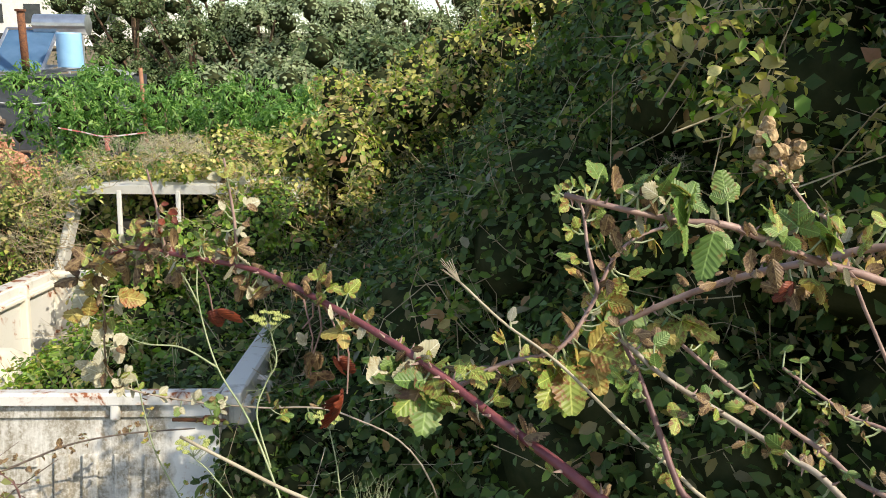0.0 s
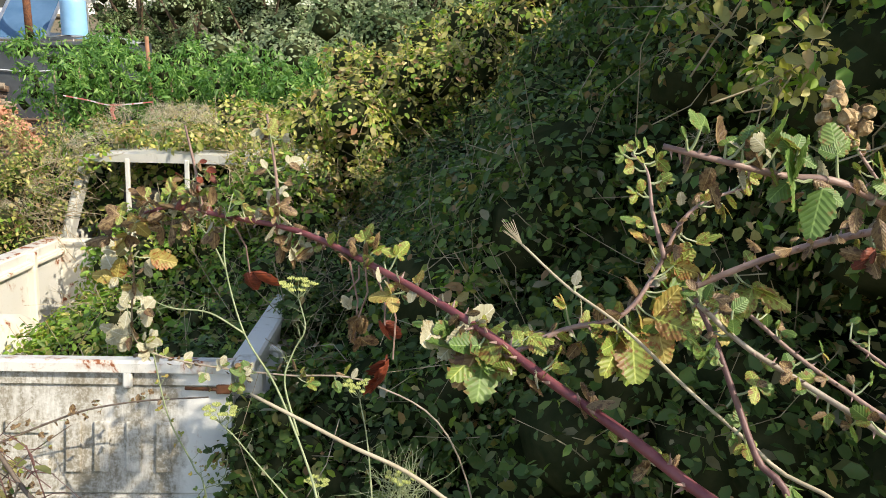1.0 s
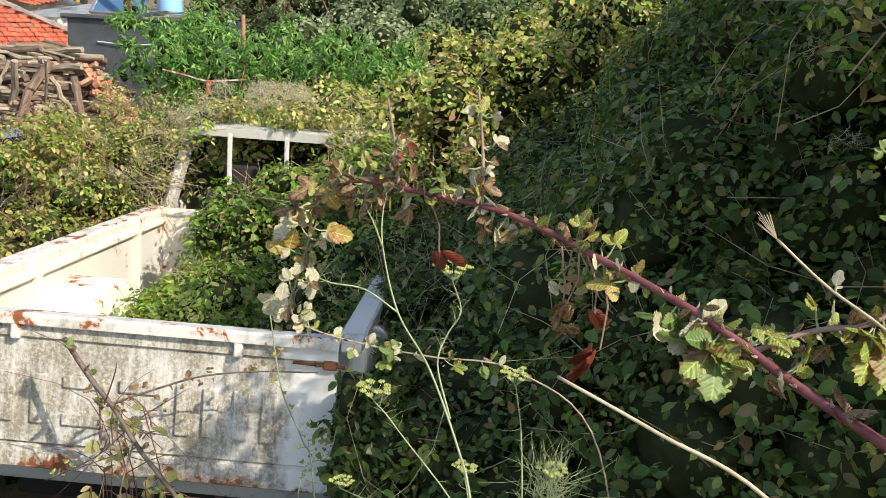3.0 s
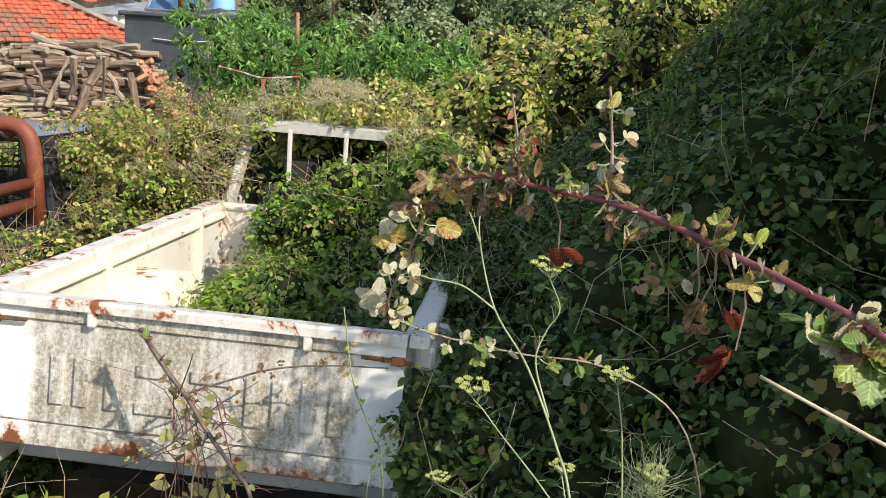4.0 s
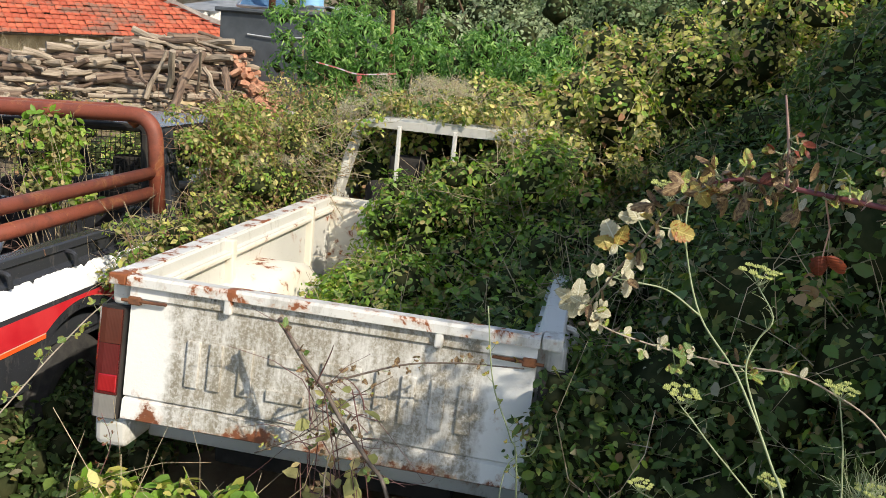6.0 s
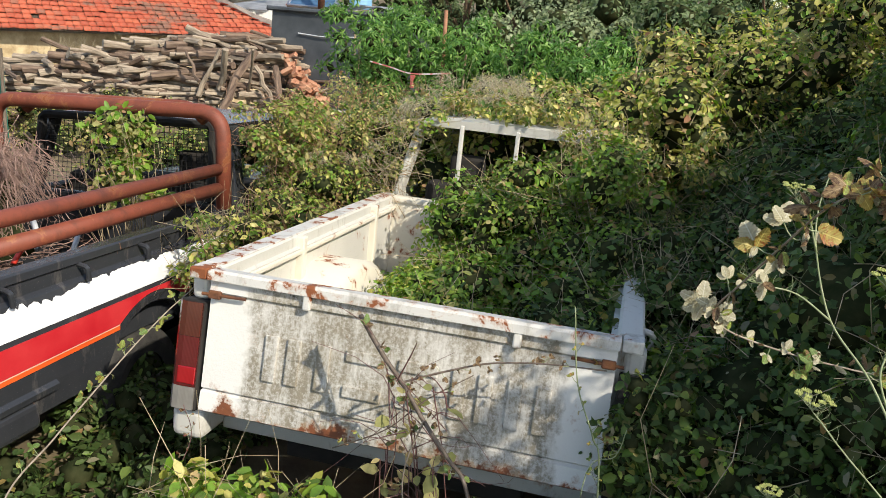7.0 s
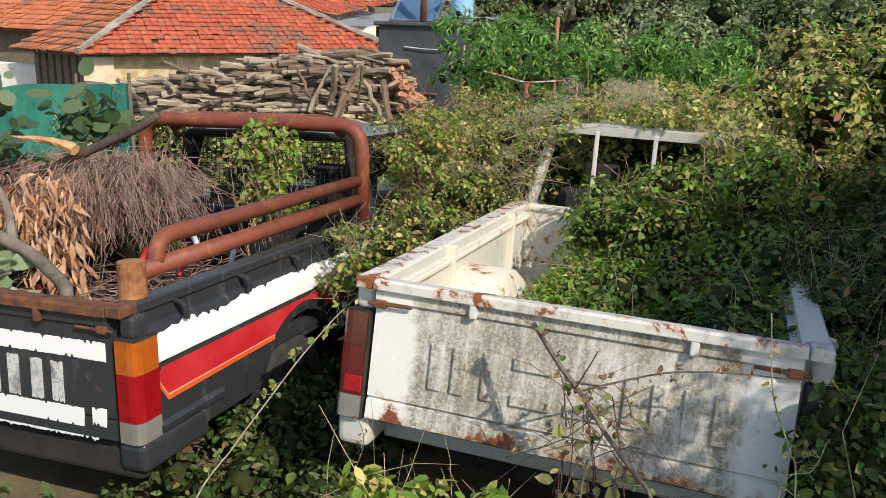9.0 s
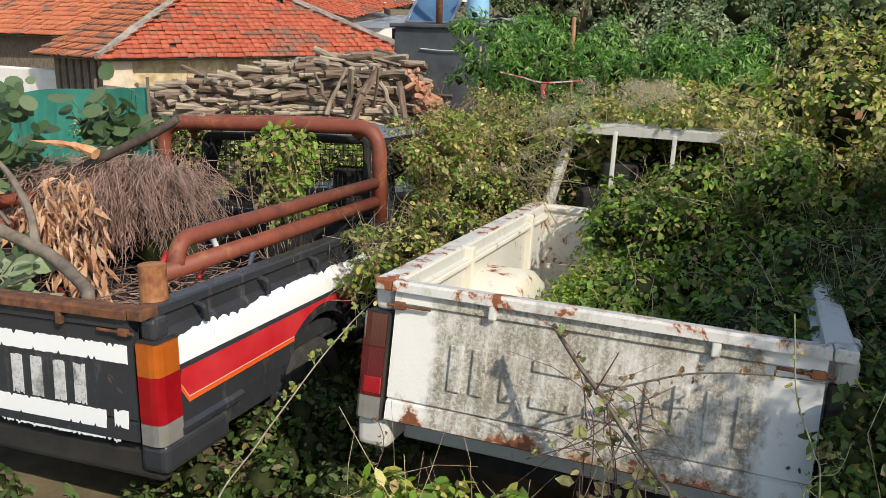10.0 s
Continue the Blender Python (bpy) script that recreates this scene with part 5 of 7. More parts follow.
def log_mesh(seed, length, r):
    g = random.Random(seed)
    pth = [Vector((g.uniform(-0.035, 0.035), g.uniform(-0.035, 0.035), length * (k / 4 - 0.5))) for k in range(5)]
    bm = tube(bmesh.new(), pth, r, r * g.uniform(0.65, 0.95), 7, 0.14, g)
    me = bpy.data.meshes.new("log")
    bm.to_mesh(me)
    bm.free()
    me.materials.append(M["log"] if seed % 3 else M["log2"])
    return me


LOGS = [log_mesh(300 + i, 0.65 + 0.2 * (i % 5), 0.030 + 0.013 * (i % 4)) for i in range(14)]
pile = empty("woodpile", Matrix.Identity(4), "long heap of grey split firewood beside the house", "woodpile")
rl = random.Random(9)
for i in range(290):
    u = rl.random()
    x, y = -10.4 + 5.4 * u, 9.3 + 1.9 * u
    top = 0.30 + 1.0 * min(1, u * 1.35) ** 0.8 - 0.35 * max(0, u - 0.86) / 0.14
    z = top - 0.02 - rl.random() ** 1.4 * 1.1
    depth = (top - z) * 0.6
    share("log", LOGS[i % 14], pile, pose(x + rl.uniform(-0.1, 0.1), y - depth + rl.uniform(-0.08, 0.08), max(z, -0.6), 90 + rl.gauss(0, 9), rl.uniform(0, 360), 90 + 18 + rl.gauss(0, 24)))
for i in range(7):
    u = 0.72 + 0.04 * i
    x, y = -10.4 + 5.4 * u, 9.0 + 1.9 * u
    share("log", LOGS[i % 10], pile, pose(x, y - 0.55, 0.75 - 0.03 * i + rl.uniform(-0.06, 0.06), -20 + rl.gauss(0, 6), rl.gauss(-32, 12), rl.uniform(0, 360)))
# broken bricks and rubble at its end
M["brick"] = plain("broken_brick", (0.34, 0.14, 0.08), (0.48, 0.27, 0.17), 6.0, 0.9, 0, 0.5)
rub = empty("rubble_heap", Matrix.Identity(4), "heap of broken bricks and pale stones", "rubble")
bk = bpy.data.meshes.new("brick")
bm = cube(-0.1, 0.1, -0.05, 0.05, -0.035, 0.035, 0.008)
bm.to_mesh(bk)
bm.free()
bk.materials.append(M["brick"])
for i in range(70):
    u = rl.random()
    share("brick", bk, rub, pose(-5.35 + 0.9 * u, 10.7 + rl.uniform(-0.2, 0.3), 1.15 - 0.95 * u - abs(rl.gauss(0, 0.2)), rl.uniform(-40, 40), rl.uniform(-40, 40), rl.uniform(0, 360)))

# ---- grey tank, solar heater, far clutter ----
M["tarp"] = plain("dark_grey_tarpaulin", (0.035, 0.042, 0.05), (0.075, 0.085, 0.095), 2.0, 0.6, 0, 0.4, 12.0)
M["tarp_light"] = plain("pale_grey_sheet", (0.36, 0.38, 0.40), (0.52, 0.54, 0.56), 3.0, 0.6, 0, 0.5, 10.0)
tank = empty("water_trough", Matrix.Identity(4), "dark grey sheeted trough with a pale crumpled cover", "trough")
part("body", extrude([(-5.75, 0.2), (-5.7, 1.78), (-4.4, 1.80), (-3.3, 1.86), (-3.3, 0.2)], "y", 11.0, 12.6), M["tarp"], tank)
part("rim", tube(bmesh.new(), smooth_path([(-5.78, 10.97, 1.79), (-4.6, 10.97, 1.81), (-3.28, 10.97, 1.88)], 4), 0.04, sides=7), M["tarp"], tank)
part("seam", tube(bmesh.new(), smooth_path([(-5.2, 10.97, 1.42), (-4.7, 10.96, 1.40), (-4.2, 10.97, 1.44)], 4), 0.012, sides=5), M["tarp_light"], tank)
bm = bmesh.new()
g_ = [[bm.verts.new((-4.75 + 1.5 * i / 14, 10.95 + 1.3 * j / 8, 1.86 + 0.05 * noise.noise(Vector((i * 0.6, j * 0.7, 3))) + 0.10 * math.sin(math.pi * i / 14))) for i in range(15)] for j in range(9)]
for a_, b_ in zip(g_, g_[1:]):
    for i in range(14):
        bm.faces.new((a_[i], a_[i + 1], b_[i + 1], b_[i]))
bmesh.ops.solidify(bm, geom=bm.faces[:], thickness=0.012)
part("cover", bm, M["tarp_light"], tank, "pale crumpled sheet", smooth=True)
shed_roof = part("shed_roof", slab([(-10.9, 18.0, 1.55), (-8.2, 18.0, 1.6), (-7.9, 20.4, 1.92), (-10.0, 20.6, 1.92)], 0.03), M["tarp_light"], None)
tagged(shed_roof, "pale blue-grey sheet metal shed roof", "roof")
part("post", tube(bmesh.new(), [Vector((-9.4, 19, -1.2)), Vector((-9.4, 19, 1.66))], 0.06, sides=7), M["old_wood"], shed_roof)

M["solar"] = plain("blue_solar_glass", (0.10, 0.22, 0.38), (0.16, 0.30, 0.48), 1.5, 0.12, 0.0, 0.0)
M["blue_drum"] = plain("light_blue_plastic", (0.20, 0.42, 0.66), (0.26, 0.50, 0.74), 3.0, 0.45, 0, 0.1)
M["alu"] = plain("brushed_aluminium", (0.55, 0.56, 0.58), (0.68, 0.69, 0.70), 6.0, 0.3, 0.9, 0.1)
heater = empty("solar_heater", pose(-6.5, 15.6, 0.0), "solar water heater with blue panel and silver tank", "solar heater")
part("panel", slab([(-0.95, -0.2, 1.80), (0.15, -0.2, 1.80), (0.15, 0.9, 2.72), (-0.95, 0.9, 2.72)], 0.06), M["solar"], heater)
for a_, b_ in (((-0.95, -0.2, 1.80), (0.15, -0.2, 1.80)), ((0.15, -0.2, 1.80), (0.15, 0.9, 2.72)), ((0.15, 0.9, 2.72), (-0.95, 0.9, 2.72)), ((-0.95, 0.9, 2.72), (-0.95, -0.2, 1.80))):
    part("panel_frame", tube(bmesh.new(), [Vector(a_), Vector(b_)], 0.04, sides=6), M["alu"], heater)
part("storage_tank", tube(bmesh.new(), [Vector((-0.35, 0.95, 2.82)), Vector((-0.30, 0.95, 2.82)), Vector((0.72, 0.95, 2.82)), Vector((0.78, 0.95, 2.82))], 0.22, sides=20), M["alu"], heater, smooth=False)
part("stand", tube(bmesh.new(), round_path([(0.3, 0.9, 0.0), (0.3, 0.9, 2.6), (0.65, 0.9, 2.6), (0.65, 0.9, 0.0)], 0.05, 3), 0.03, sides=6), M["alu"], heater)
drum = tagged(part("drum", tube(bmesh.new(), [Vector((-5.75, 15.5, z)) for z in (1.85, 1.9, 2.2, 2.25, 2.3, 2.58, 2.62)], 0.26, 0.25, 20), M["blue_drum"], None, smooth=True), "light blue plastic drum under the solar tank", "drum")
base = tagged(part("flat_roof", cube(-6.9, -5.2, 15.9, 17.6, -1.5, 1.74, 0.03), M["plaster"], None), "low flat-roofed outbuilding carrying the solar heater", "outbuilding")
pipe = tagged(part("flue_pipe", tube(bmesh.new(), [Vector((-6.55, 15.2, 1.7)), Vector((-6.55, 15.2, 3.02))], 0.075, sides=12), M["rust_dark"], None, smooth=True), "rusty iron flue pipe on the outbuilding", "pipe")
part("cap", tube(bmesh.new(), [Vector((-6.55, 15.2, 3.02)), Vector((-6.55, 15.2, 3.06))], 0.11, sides=12), M["rust_dark"], pipe)

# tractor parked far off
M["tractor_green"] = plain("green_tractor_paint", (0.01, 0.12, 0.06), (0.02, 0.18, 0.09), 4.0, 0.4, 0, 0.1)
M["yellow"] = plain("yellow_paint", (0.65, 0.42, 0.02), (0.70, 0.48, 0.04), 4.0, 0.4, 0, 0.1)
tr = empty("tractor", pose(-16.6, 30, 1.55), "green tractor with yellow wheels parked far off", "tractor")
part("bonnet", cube(-0.2, 1.5, -0.4, 0.4, 0.55, 1.15, 0.08), M["tractor_green"], tr)
part("cab", cube(-1.2, -0.1, -0.55, 0.55, 0.6, 1.9, 0.1), M["tractor_green"], tr)
for x, r_ in ((-0.7, 0.65), (1.2, 0.4)):
    for y in (-0.65, 0.65):
        w = part("wheel", tube(bmesh.new(), [Vector((x, y - 0.14, r_)), Vector((x, y + 0.14, r_))], r_, sides=22), M["rubber"], tr)
        part("rim", tube(bmesh.new(), [Vector((x, y - 0.16, r_)), Vector((x, y + 0.16, r_))], r_ * 0.55, sides=18), M["yellow"], w)

# parked cars and a building on the rise
M["car_white"] = plain("white_car_paint_far", (0.70, 0.71, 0.73), (0.76, 0.77, 0.78), 2.0, 0.3, 0, 0.0)
M["car_glass"] = plain("dark_car_glass", (0.03, 0.035, 0.04), (0.05, 0.055, 0.06), 2.0, 0.1, 0, 0.0)


def far_car(m):
    ob = empty("car", m, "white car parked on the rise", "car", "parked cars")
    part("body", extrude([(-2.0, 0.35), (-2.05, 0.8), (-1.2, 0.92), (1.3, 0.92), (2.0, 0.82), (2.05, 0.35)], "y", -0.85, 0.85), M["car_white"], ob)
    part("cabin", extrude([(-1.25, 0.925), (-0.75, 1.42), (0.75, 1.45), (1.35, 0.925)], "y", -0.75, 0.75), M["car_glass"], ob)
    part("roof", extrude([(-0.72, 1.43), (-0.7, 1.48), (0.7, 1.5), (0.74, 1.455)], "y", -0.74, 0.74), M["car_white"], ob)
    for x in (-1.25, 1.25):
        for y in (-0.8, 0.8):
            part("wheel", tube(bmesh.new(), [Vector((x, y - 0.1, 0.32)), Vector((x, y + 0.1, 0.32))], 0.32, sides=16), M["rubber"], ob)
    return ob


c1 = far_car(pose(-27.4, 58, ground_z(-27, 58), 0, 0, 8))
copy_thing(c1, pose(-24.5, 61, ground_z(-24, 61), 0, 0, 5))
copy_thing(c1, pose(-32, 59, ground_z(-32, 59), 0, 0, 5))
block = empty("building", pose(-27, 72, ground_z(-27, 72)), "pale building behind the parked cars", "building")
part("wall", cube(-10, 8, 0, 6, 0, 6, 0.02), M["plaster"], block)
part("roof", cube(-10.4, 8.4, -0.4, 6.4, 6.0, 6.3, 0.02), M["tile_new"], block)
for i in range(5):
    part("window", cube(-8 + i * 3.2, -6.6 + i * 3.2, -0.05, 0.1, 1.2, 2.8, 0.01), M["car_glass"], block)


# ---- brush in the black pickup's bed ----
M["bark_dark"] = plain("dark_bark", (0.045, 0.032, 0.026), (0.10, 0.075, 0.06), 18.0, 0.9, 0, 0.7, 60.0)
M["bark_grey"] = plain("grey_smooth_bark", (0.10, 0.08, 0.062), (0.22, 0.18, 0.14), 12.0, 0.85, 0, 0.5, 50.0)
M["raw_wood"] = plain("torn_orange_wood", (0.48, 0.22, 0.10), (0.62, 0.34, 0.17), 18.0, 0.8, 0, 0.4, 60.0)
M["brush"] = plain("reddish_brown_dry_twig", (0.17, 0.10, 0.08), (0.43, 0.29, 0.235), 10.0, 0.85, 0, 0.2)
M["dead_leaf"] = leafy("dry_tan_leaf", [(0.0, (0.44, 0.23, 0.135)), (0.5, (0.64, 0.40, 0.26)), (1.0, (0.76, 0.56, 0.40))], 0.7, 0.3, 0.2)
M["round_leaf"] = leafy("pale_round_leaf", [(0.0, (0.22, 0.30, 0.16)), (0.6, (0.32, 0.40, 0.24)), (1.0, (0.42, 0.48, 0.32))], 0.5, 0.3, 0.4)
M["green_leaf"] = leafy("dark_round_leaf", [(0.0, (0.05, 0.10, 0.045)), (0.6, (0.08, 0.14, 0.06)), (1.0, (0.14, 0.20, 0.10))], 0.4, 0.3, 0.5)
ang = np.linspace(0, 2 * np.pi, 11)[:-1]
ROUND = (np.concatenate([np.array([(0.5, 0, 0.0)]), np.stack([0.5 - 0.5 * np.cos(ang) * (1 - 0.10 * np.cos(ang)), 0.50 * np.sin(ang), 0.06 * np.abs(np.sin(ang))], 1)]),
         np.array([(0, i + 1, (i + 1) % 10 + 1) for i in range(10)]))


CORNLEAF = (np.array([(0, 0, 0), (0.25, 0.08, 0.08), (0.55, 0.11, 0.02), (0.8, 0.05, -0.08), (1.1, 0, -0.2), (0.8, -0.04, -0.02), (0.55, -0.07, 0.09), (0.25, -0.06, 0.10)]), np.array([(0, 7, 1), (1, 7, 6), (1, 6, 2), (2, 6, 5), (2, 5, 3), (3, 5, 4)]))


def branch(name, label, pts, r0, r1, mat_, parent_pose, cat="branch"):
    ob = part(name, tube(bmesh.new(), smooth_path(pts, 6), r0, r1, 10, 0.05, random.Random(len(label))), mat_, None, smooth=True)
    ob.matrix_basis = parent_pose
    return tagged(ob, label, cat, "cut branches")


b1 = branch("cut_branch", "dark cut branch with a torn orange end", [(-1.25, 0.95, 1.16), (-0.9, 1.0, 1.285), (-0.31, 1.0, 1.52), (0.02, 1.03, 1.66), (0.12, 1.05, 1.72)], 0.029, 0.020, M["bark_dark"], BLACK_POSE)
bm = bmesh.new()
tube(bm, smooth_path([(-0.30, 0.94, 1.545), (-0.40, 0.93, 1.575), (-0.52, 0.92, 1.59), (-0.72, 0.91, 1.595)], 4), 0.030, 0.006, 7, 0.2, random.Random(2))
part("torn_end", bm, M["raw_wood"], b1, "torn orange wood")
b2 = branch("cut_branch", "grey forked branch lying over the tailgate", [(-0.60, 0.40, 1.34), (-0.33, 0.36, 1.26), (-0.02, 0.33, 1.175), (0.27, 0.22, 1.09), (0.36, 0.15, 1.06)], 0.030, 0.026, M["bark_grey"], BLACK_POSE)
part("fork", tube(bmesh.new(), smooth_path([(-0.10, 0.34, 1.20), (-0.20, 0.42, 1.33), (-0.38, 0.5, 1.47), (-0.5, 0.52, 1.56)], 4), 0.022, 0.010, 8), M["bark_grey"], b2)
branch("cut_branch", "thin pale branch in the pickup bed", [(-0.62, 0.42, 1.62), (-0.45, 0.40, 1.42), (-0.28, 0.38, 1.28)], 0.012, 0.008, M["bark_grey"], BLACK_POSE)
branch("cut_branch", "thin pale branch in the pickup bed", [(-0.5, 0.25, 1.02), (-0.2, 0.22, 1.04), (0.05, 0.18, 1.12)], 0.008, 0.006, M["bark_grey"], BLACK_POSE)

# heap of fine dry twigs hanging over itself
r = np.random.default_rng(70)
heap = empty("brush_pile", BLACK_POSE, "heap of fine reddish-brown dry twigs in the pickup bed", "brush pile")
n = 4200
cx = r.choice([-0.74, -0.37], n, p=[0.42, 0.58])
top = np.stack([cx + r.normal(size=n) * 0.135, 1.30 + r.normal(size=n) * 0.16, np.where(cx < -0.5, 1.37, 1.40) + r.normal(size=n) * 0.055], 1)
away = np.stack([(top[:, 0] - cx) * 0.9 + r.normal(size=n) * 0.06, -np.abs(r.normal(size=n)) * 0.15 - 0.02, r.uniform(-0.36, -0.02, n)], 1)
twigs("twig_mass", top, top + away, r.uniform(0.0014, 0.0034, n), M["brush"], heap, 71, 0.22, 3, 5)
k = r.integers(0, n, 2600)
P = top[k] + away[k] * r.uniform(0.3, 1.0, (2600, 1)) + r.normal(size=(2600, 3)) * 0.012
twigs("catkin_mass", P, P + np.stack([r.normal(size=2600) * 0.010, r.normal(size=2600) * 0.010, -r.uniform(0.02, 0.05, 2600)], 1), r.uniform(0.003, 0.0055, 2600), M["brush"], heap, 74, 0.2, 4, 3)
c, rad = [(-0.62, 1.35, 1.2), (-0.3, 1.35, 1.15), (-0.3, 1.35, 1.05), (-0.75, 1.3, 0.95), (-0.2, 1.3, 0.98)], [0.22, 0.24, 0.25, 0.25, 0.22]
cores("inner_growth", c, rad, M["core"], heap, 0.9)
# hanging tan leaves
lv = empty("dead_branch", BLACK_POSE, "dead branch with curled tan leaves hanging", "branch", "cut branches")
for (x0, x1, z0, z1, k) in ((-0.66, -0.42, 1.05, 1.42, 110), (-0.46, -0.20, 0.92, 1.46, 220), (-0.34, -0.10, 0.84, 1.2, 70)):
    P = np.stack([r.uniform(x0, x1, k), r.uniform(0.68, 0.88, k), r.uniform(z0, z1, k)], 1)
    leaf_cloud("dry_leaf_litter", P, np.tile([0.2, -1.0, 0.0], (k, 1)), 0.10 * np.ones(k), M["dead_leaf"], lv, 72 + k, CORNLEAF, up=0.0, rand=0.8, droop=3.0)
n = 60
P = np.stack([r.uniform(-0.6, -0.15, n), r.uniform(0.85, 1.0, n), r.uniform(1.2, 1.5, n)], 1)
twigs("stem_tangle", P, P + np.stack([r.normal(size=n) * 0.05, -0.05 * np.ones(n), -r.uniform(0.2, 0.5, n)], 1), 0.003 * np.ones(n), M["brush"], lv, 75)
# green cut boughs with round leaves
for nm, ctr, spr, k, sz, mt in (("dark", (-0.62, 1.40, 1.64), (0.12, 0.10, 0.09), 110, 0.085, "green_leaf"), ("dark", (-0.95, 0.9, 1.58), (0.13, 0.10, 0.17), 140, 0.085, "green_leaf"), ("pale", (-0.28, 0.22, 1.03), (0.17, 0.08, 0.07), 80, 0.085, "round_leaf"), ("dark", (-0.75, 0.5, 1.15), (0.15, 0.10, 0.12), 70, 0.09, "green_leaf")):
    bough = empty("leafy_bough", BLACK_POSE, nm + " green cut bough with round leaves", "bough", "cut branches")
    P = np.array(ctr) + r.normal(size=(k, 3)) * np.array(spr)
    leaf_cloud("foliage", P, np.tile([0.2, -0.7, 0.5], (k, 1)), sz * np.ones(k), M[mt], bough, 80 + k, ROUND, up=0.3, rand=0.7, droop=0.5)
    Q = P[: k // 2]
    twigs("stem_tangle", Q, np.tile(ctr, (len(Q), 1)) + np.array([-0.1, 0.1, -0.12]), 0.003 * np.ones(len(Q)), M["twig"], bough, 90 + k)
# bits of litter: red handles and white scraps
M["red_plastic"] = plain("red_plastic", (0.55, 0.03, 0.02), (0.62, 0.05, 0.03), 5.0, 0.4, 0, 0.0)
M["scrap"] = plain("pale_scrap", (0.55, 0.55, 0.53), (0.66, 0.66, 0.64), 9.0, 0.5, 0, 0.3)
for i, (p, q, mt) in enumerate([((0.25, 0.75, 1.12), (0.33, 0.55, 1.02), "red_plastic"), ((0.40, 0.85, 1.10), (0.46, 0.7, 1.03), "red_plastic"), ((0.36, 0.95, 1.17), (0.50, 0.8, 1.08), "scrap"), ((0.52, 1.05, 1.12), (0.6, 0.9, 1.05), "scrap"), ((-0.05, 0.4, 1.0), (0.0, 0.36, 0.95), "red_plastic")]):
    ob = part("litter", tube(bmesh.new(), [Vector(p), (Vector(p) + Vector(q)) / 2 + Vector((0.01, 0, 0.01)), Vector(q)], 0.014, 0.012, 7), M[mt], None, smooth=True)
    ob.matrix_basis = BLACK_POSE
    tagged(ob, "red plastic bit among the brush" if mt == "red_plastic" else "pale scrap among the brush", "litter")
k = 260
P = np.stack([r.uniform(-0.68, 0.66, k), r.uniform(0.06, 1.9, k), r.uniform(0.63, 0.80, k)], 1)
lit = empty("leaf_litter", BLACK_POSE, "dead leaves and twigs covering the pickup bed floor", "litter")
leaf_cloud("dry_leaf_litter", P, np.tile([0, 0, 1.0], (k, 1)), 0.06 * np.ones(k), M["dead_leaf"], lit, 96, LEAF6)
n = 900
P = np.stack([r.uniform(-0.68, 0.66, n), r.uniform(0.06, 1.9, n), r.uniform(0.63, 0.92, n)], 1)
P[:, :2] = np.clip(P[:, :2], (-0.6, 0.2), (0.6, 1.8))
twigs("twig_mass", P, np.clip(P + r.normal(size=(n, 3)) * np.array([0.2, 0.2, 0.05]), (-0.6, 0.18, 0.6), (0.6, 1.85, 0.92)), 0.0035 * np.ones(n), M["brush"], lit, 97)


# ---- brambles right before the camera ----
def leaflet_mesh(name, length, material, seed, curl=0.0, teeth=9):
    """One toothed bramble leaflet with pleats along its veins."""
    g = random.Random(seed)
    bm = bmesh.new()
    mid, left, right = [], [], []
    for i in range(teeth * 2 + 1):
        t = i / (teeth * 2)
        w = 0.40 * math.sin(math.pi * min(1, t * 0.93 + 0.035) ** 0.9) ** 0.62 * (1.0 - 0.12 * t)
        w *= (1.0 if i % 2 else 0.90) * g.uniform(0.88, 1.08)
        wr = w * g.uniform(0.8, 1.15)
        z = -curl * t * t * 0.5
        pleat = 0.014 * (1 if i % 2 else -1)
        mid.append(bm.verts.new((t * length, 0, z * length)))
        left.append(bm.verts.new((t * length + 0.03 * length, w * length, (z + 0.10 * w + pleat - curl * w * 0.8) * length + g.uniform(-1, 1) * 0.03 * length)))
        right.append(bm.verts.new((t * length + 0.03 * length, -wr * length, (z + 0.10 * wr + pleat - curl * wr * 0.8) * length + g.uniform(-1, 1) * 0.03 * length)))
    for i in range(teeth * 2):
        bm.faces.new((mid[i], mid[i + 1], left[i + 1], left[i]))
        bm.faces.new((mid[i + 1], mid[i], right[i], right[i + 1]))
    me = bpy.data.meshes.new(name)
    bm.to_mesh(me)
    bm.free()
    me.polygons.foreach_set("use_smooth", [True] * len(me.polygons))
    me.materials.append(material)
    return me


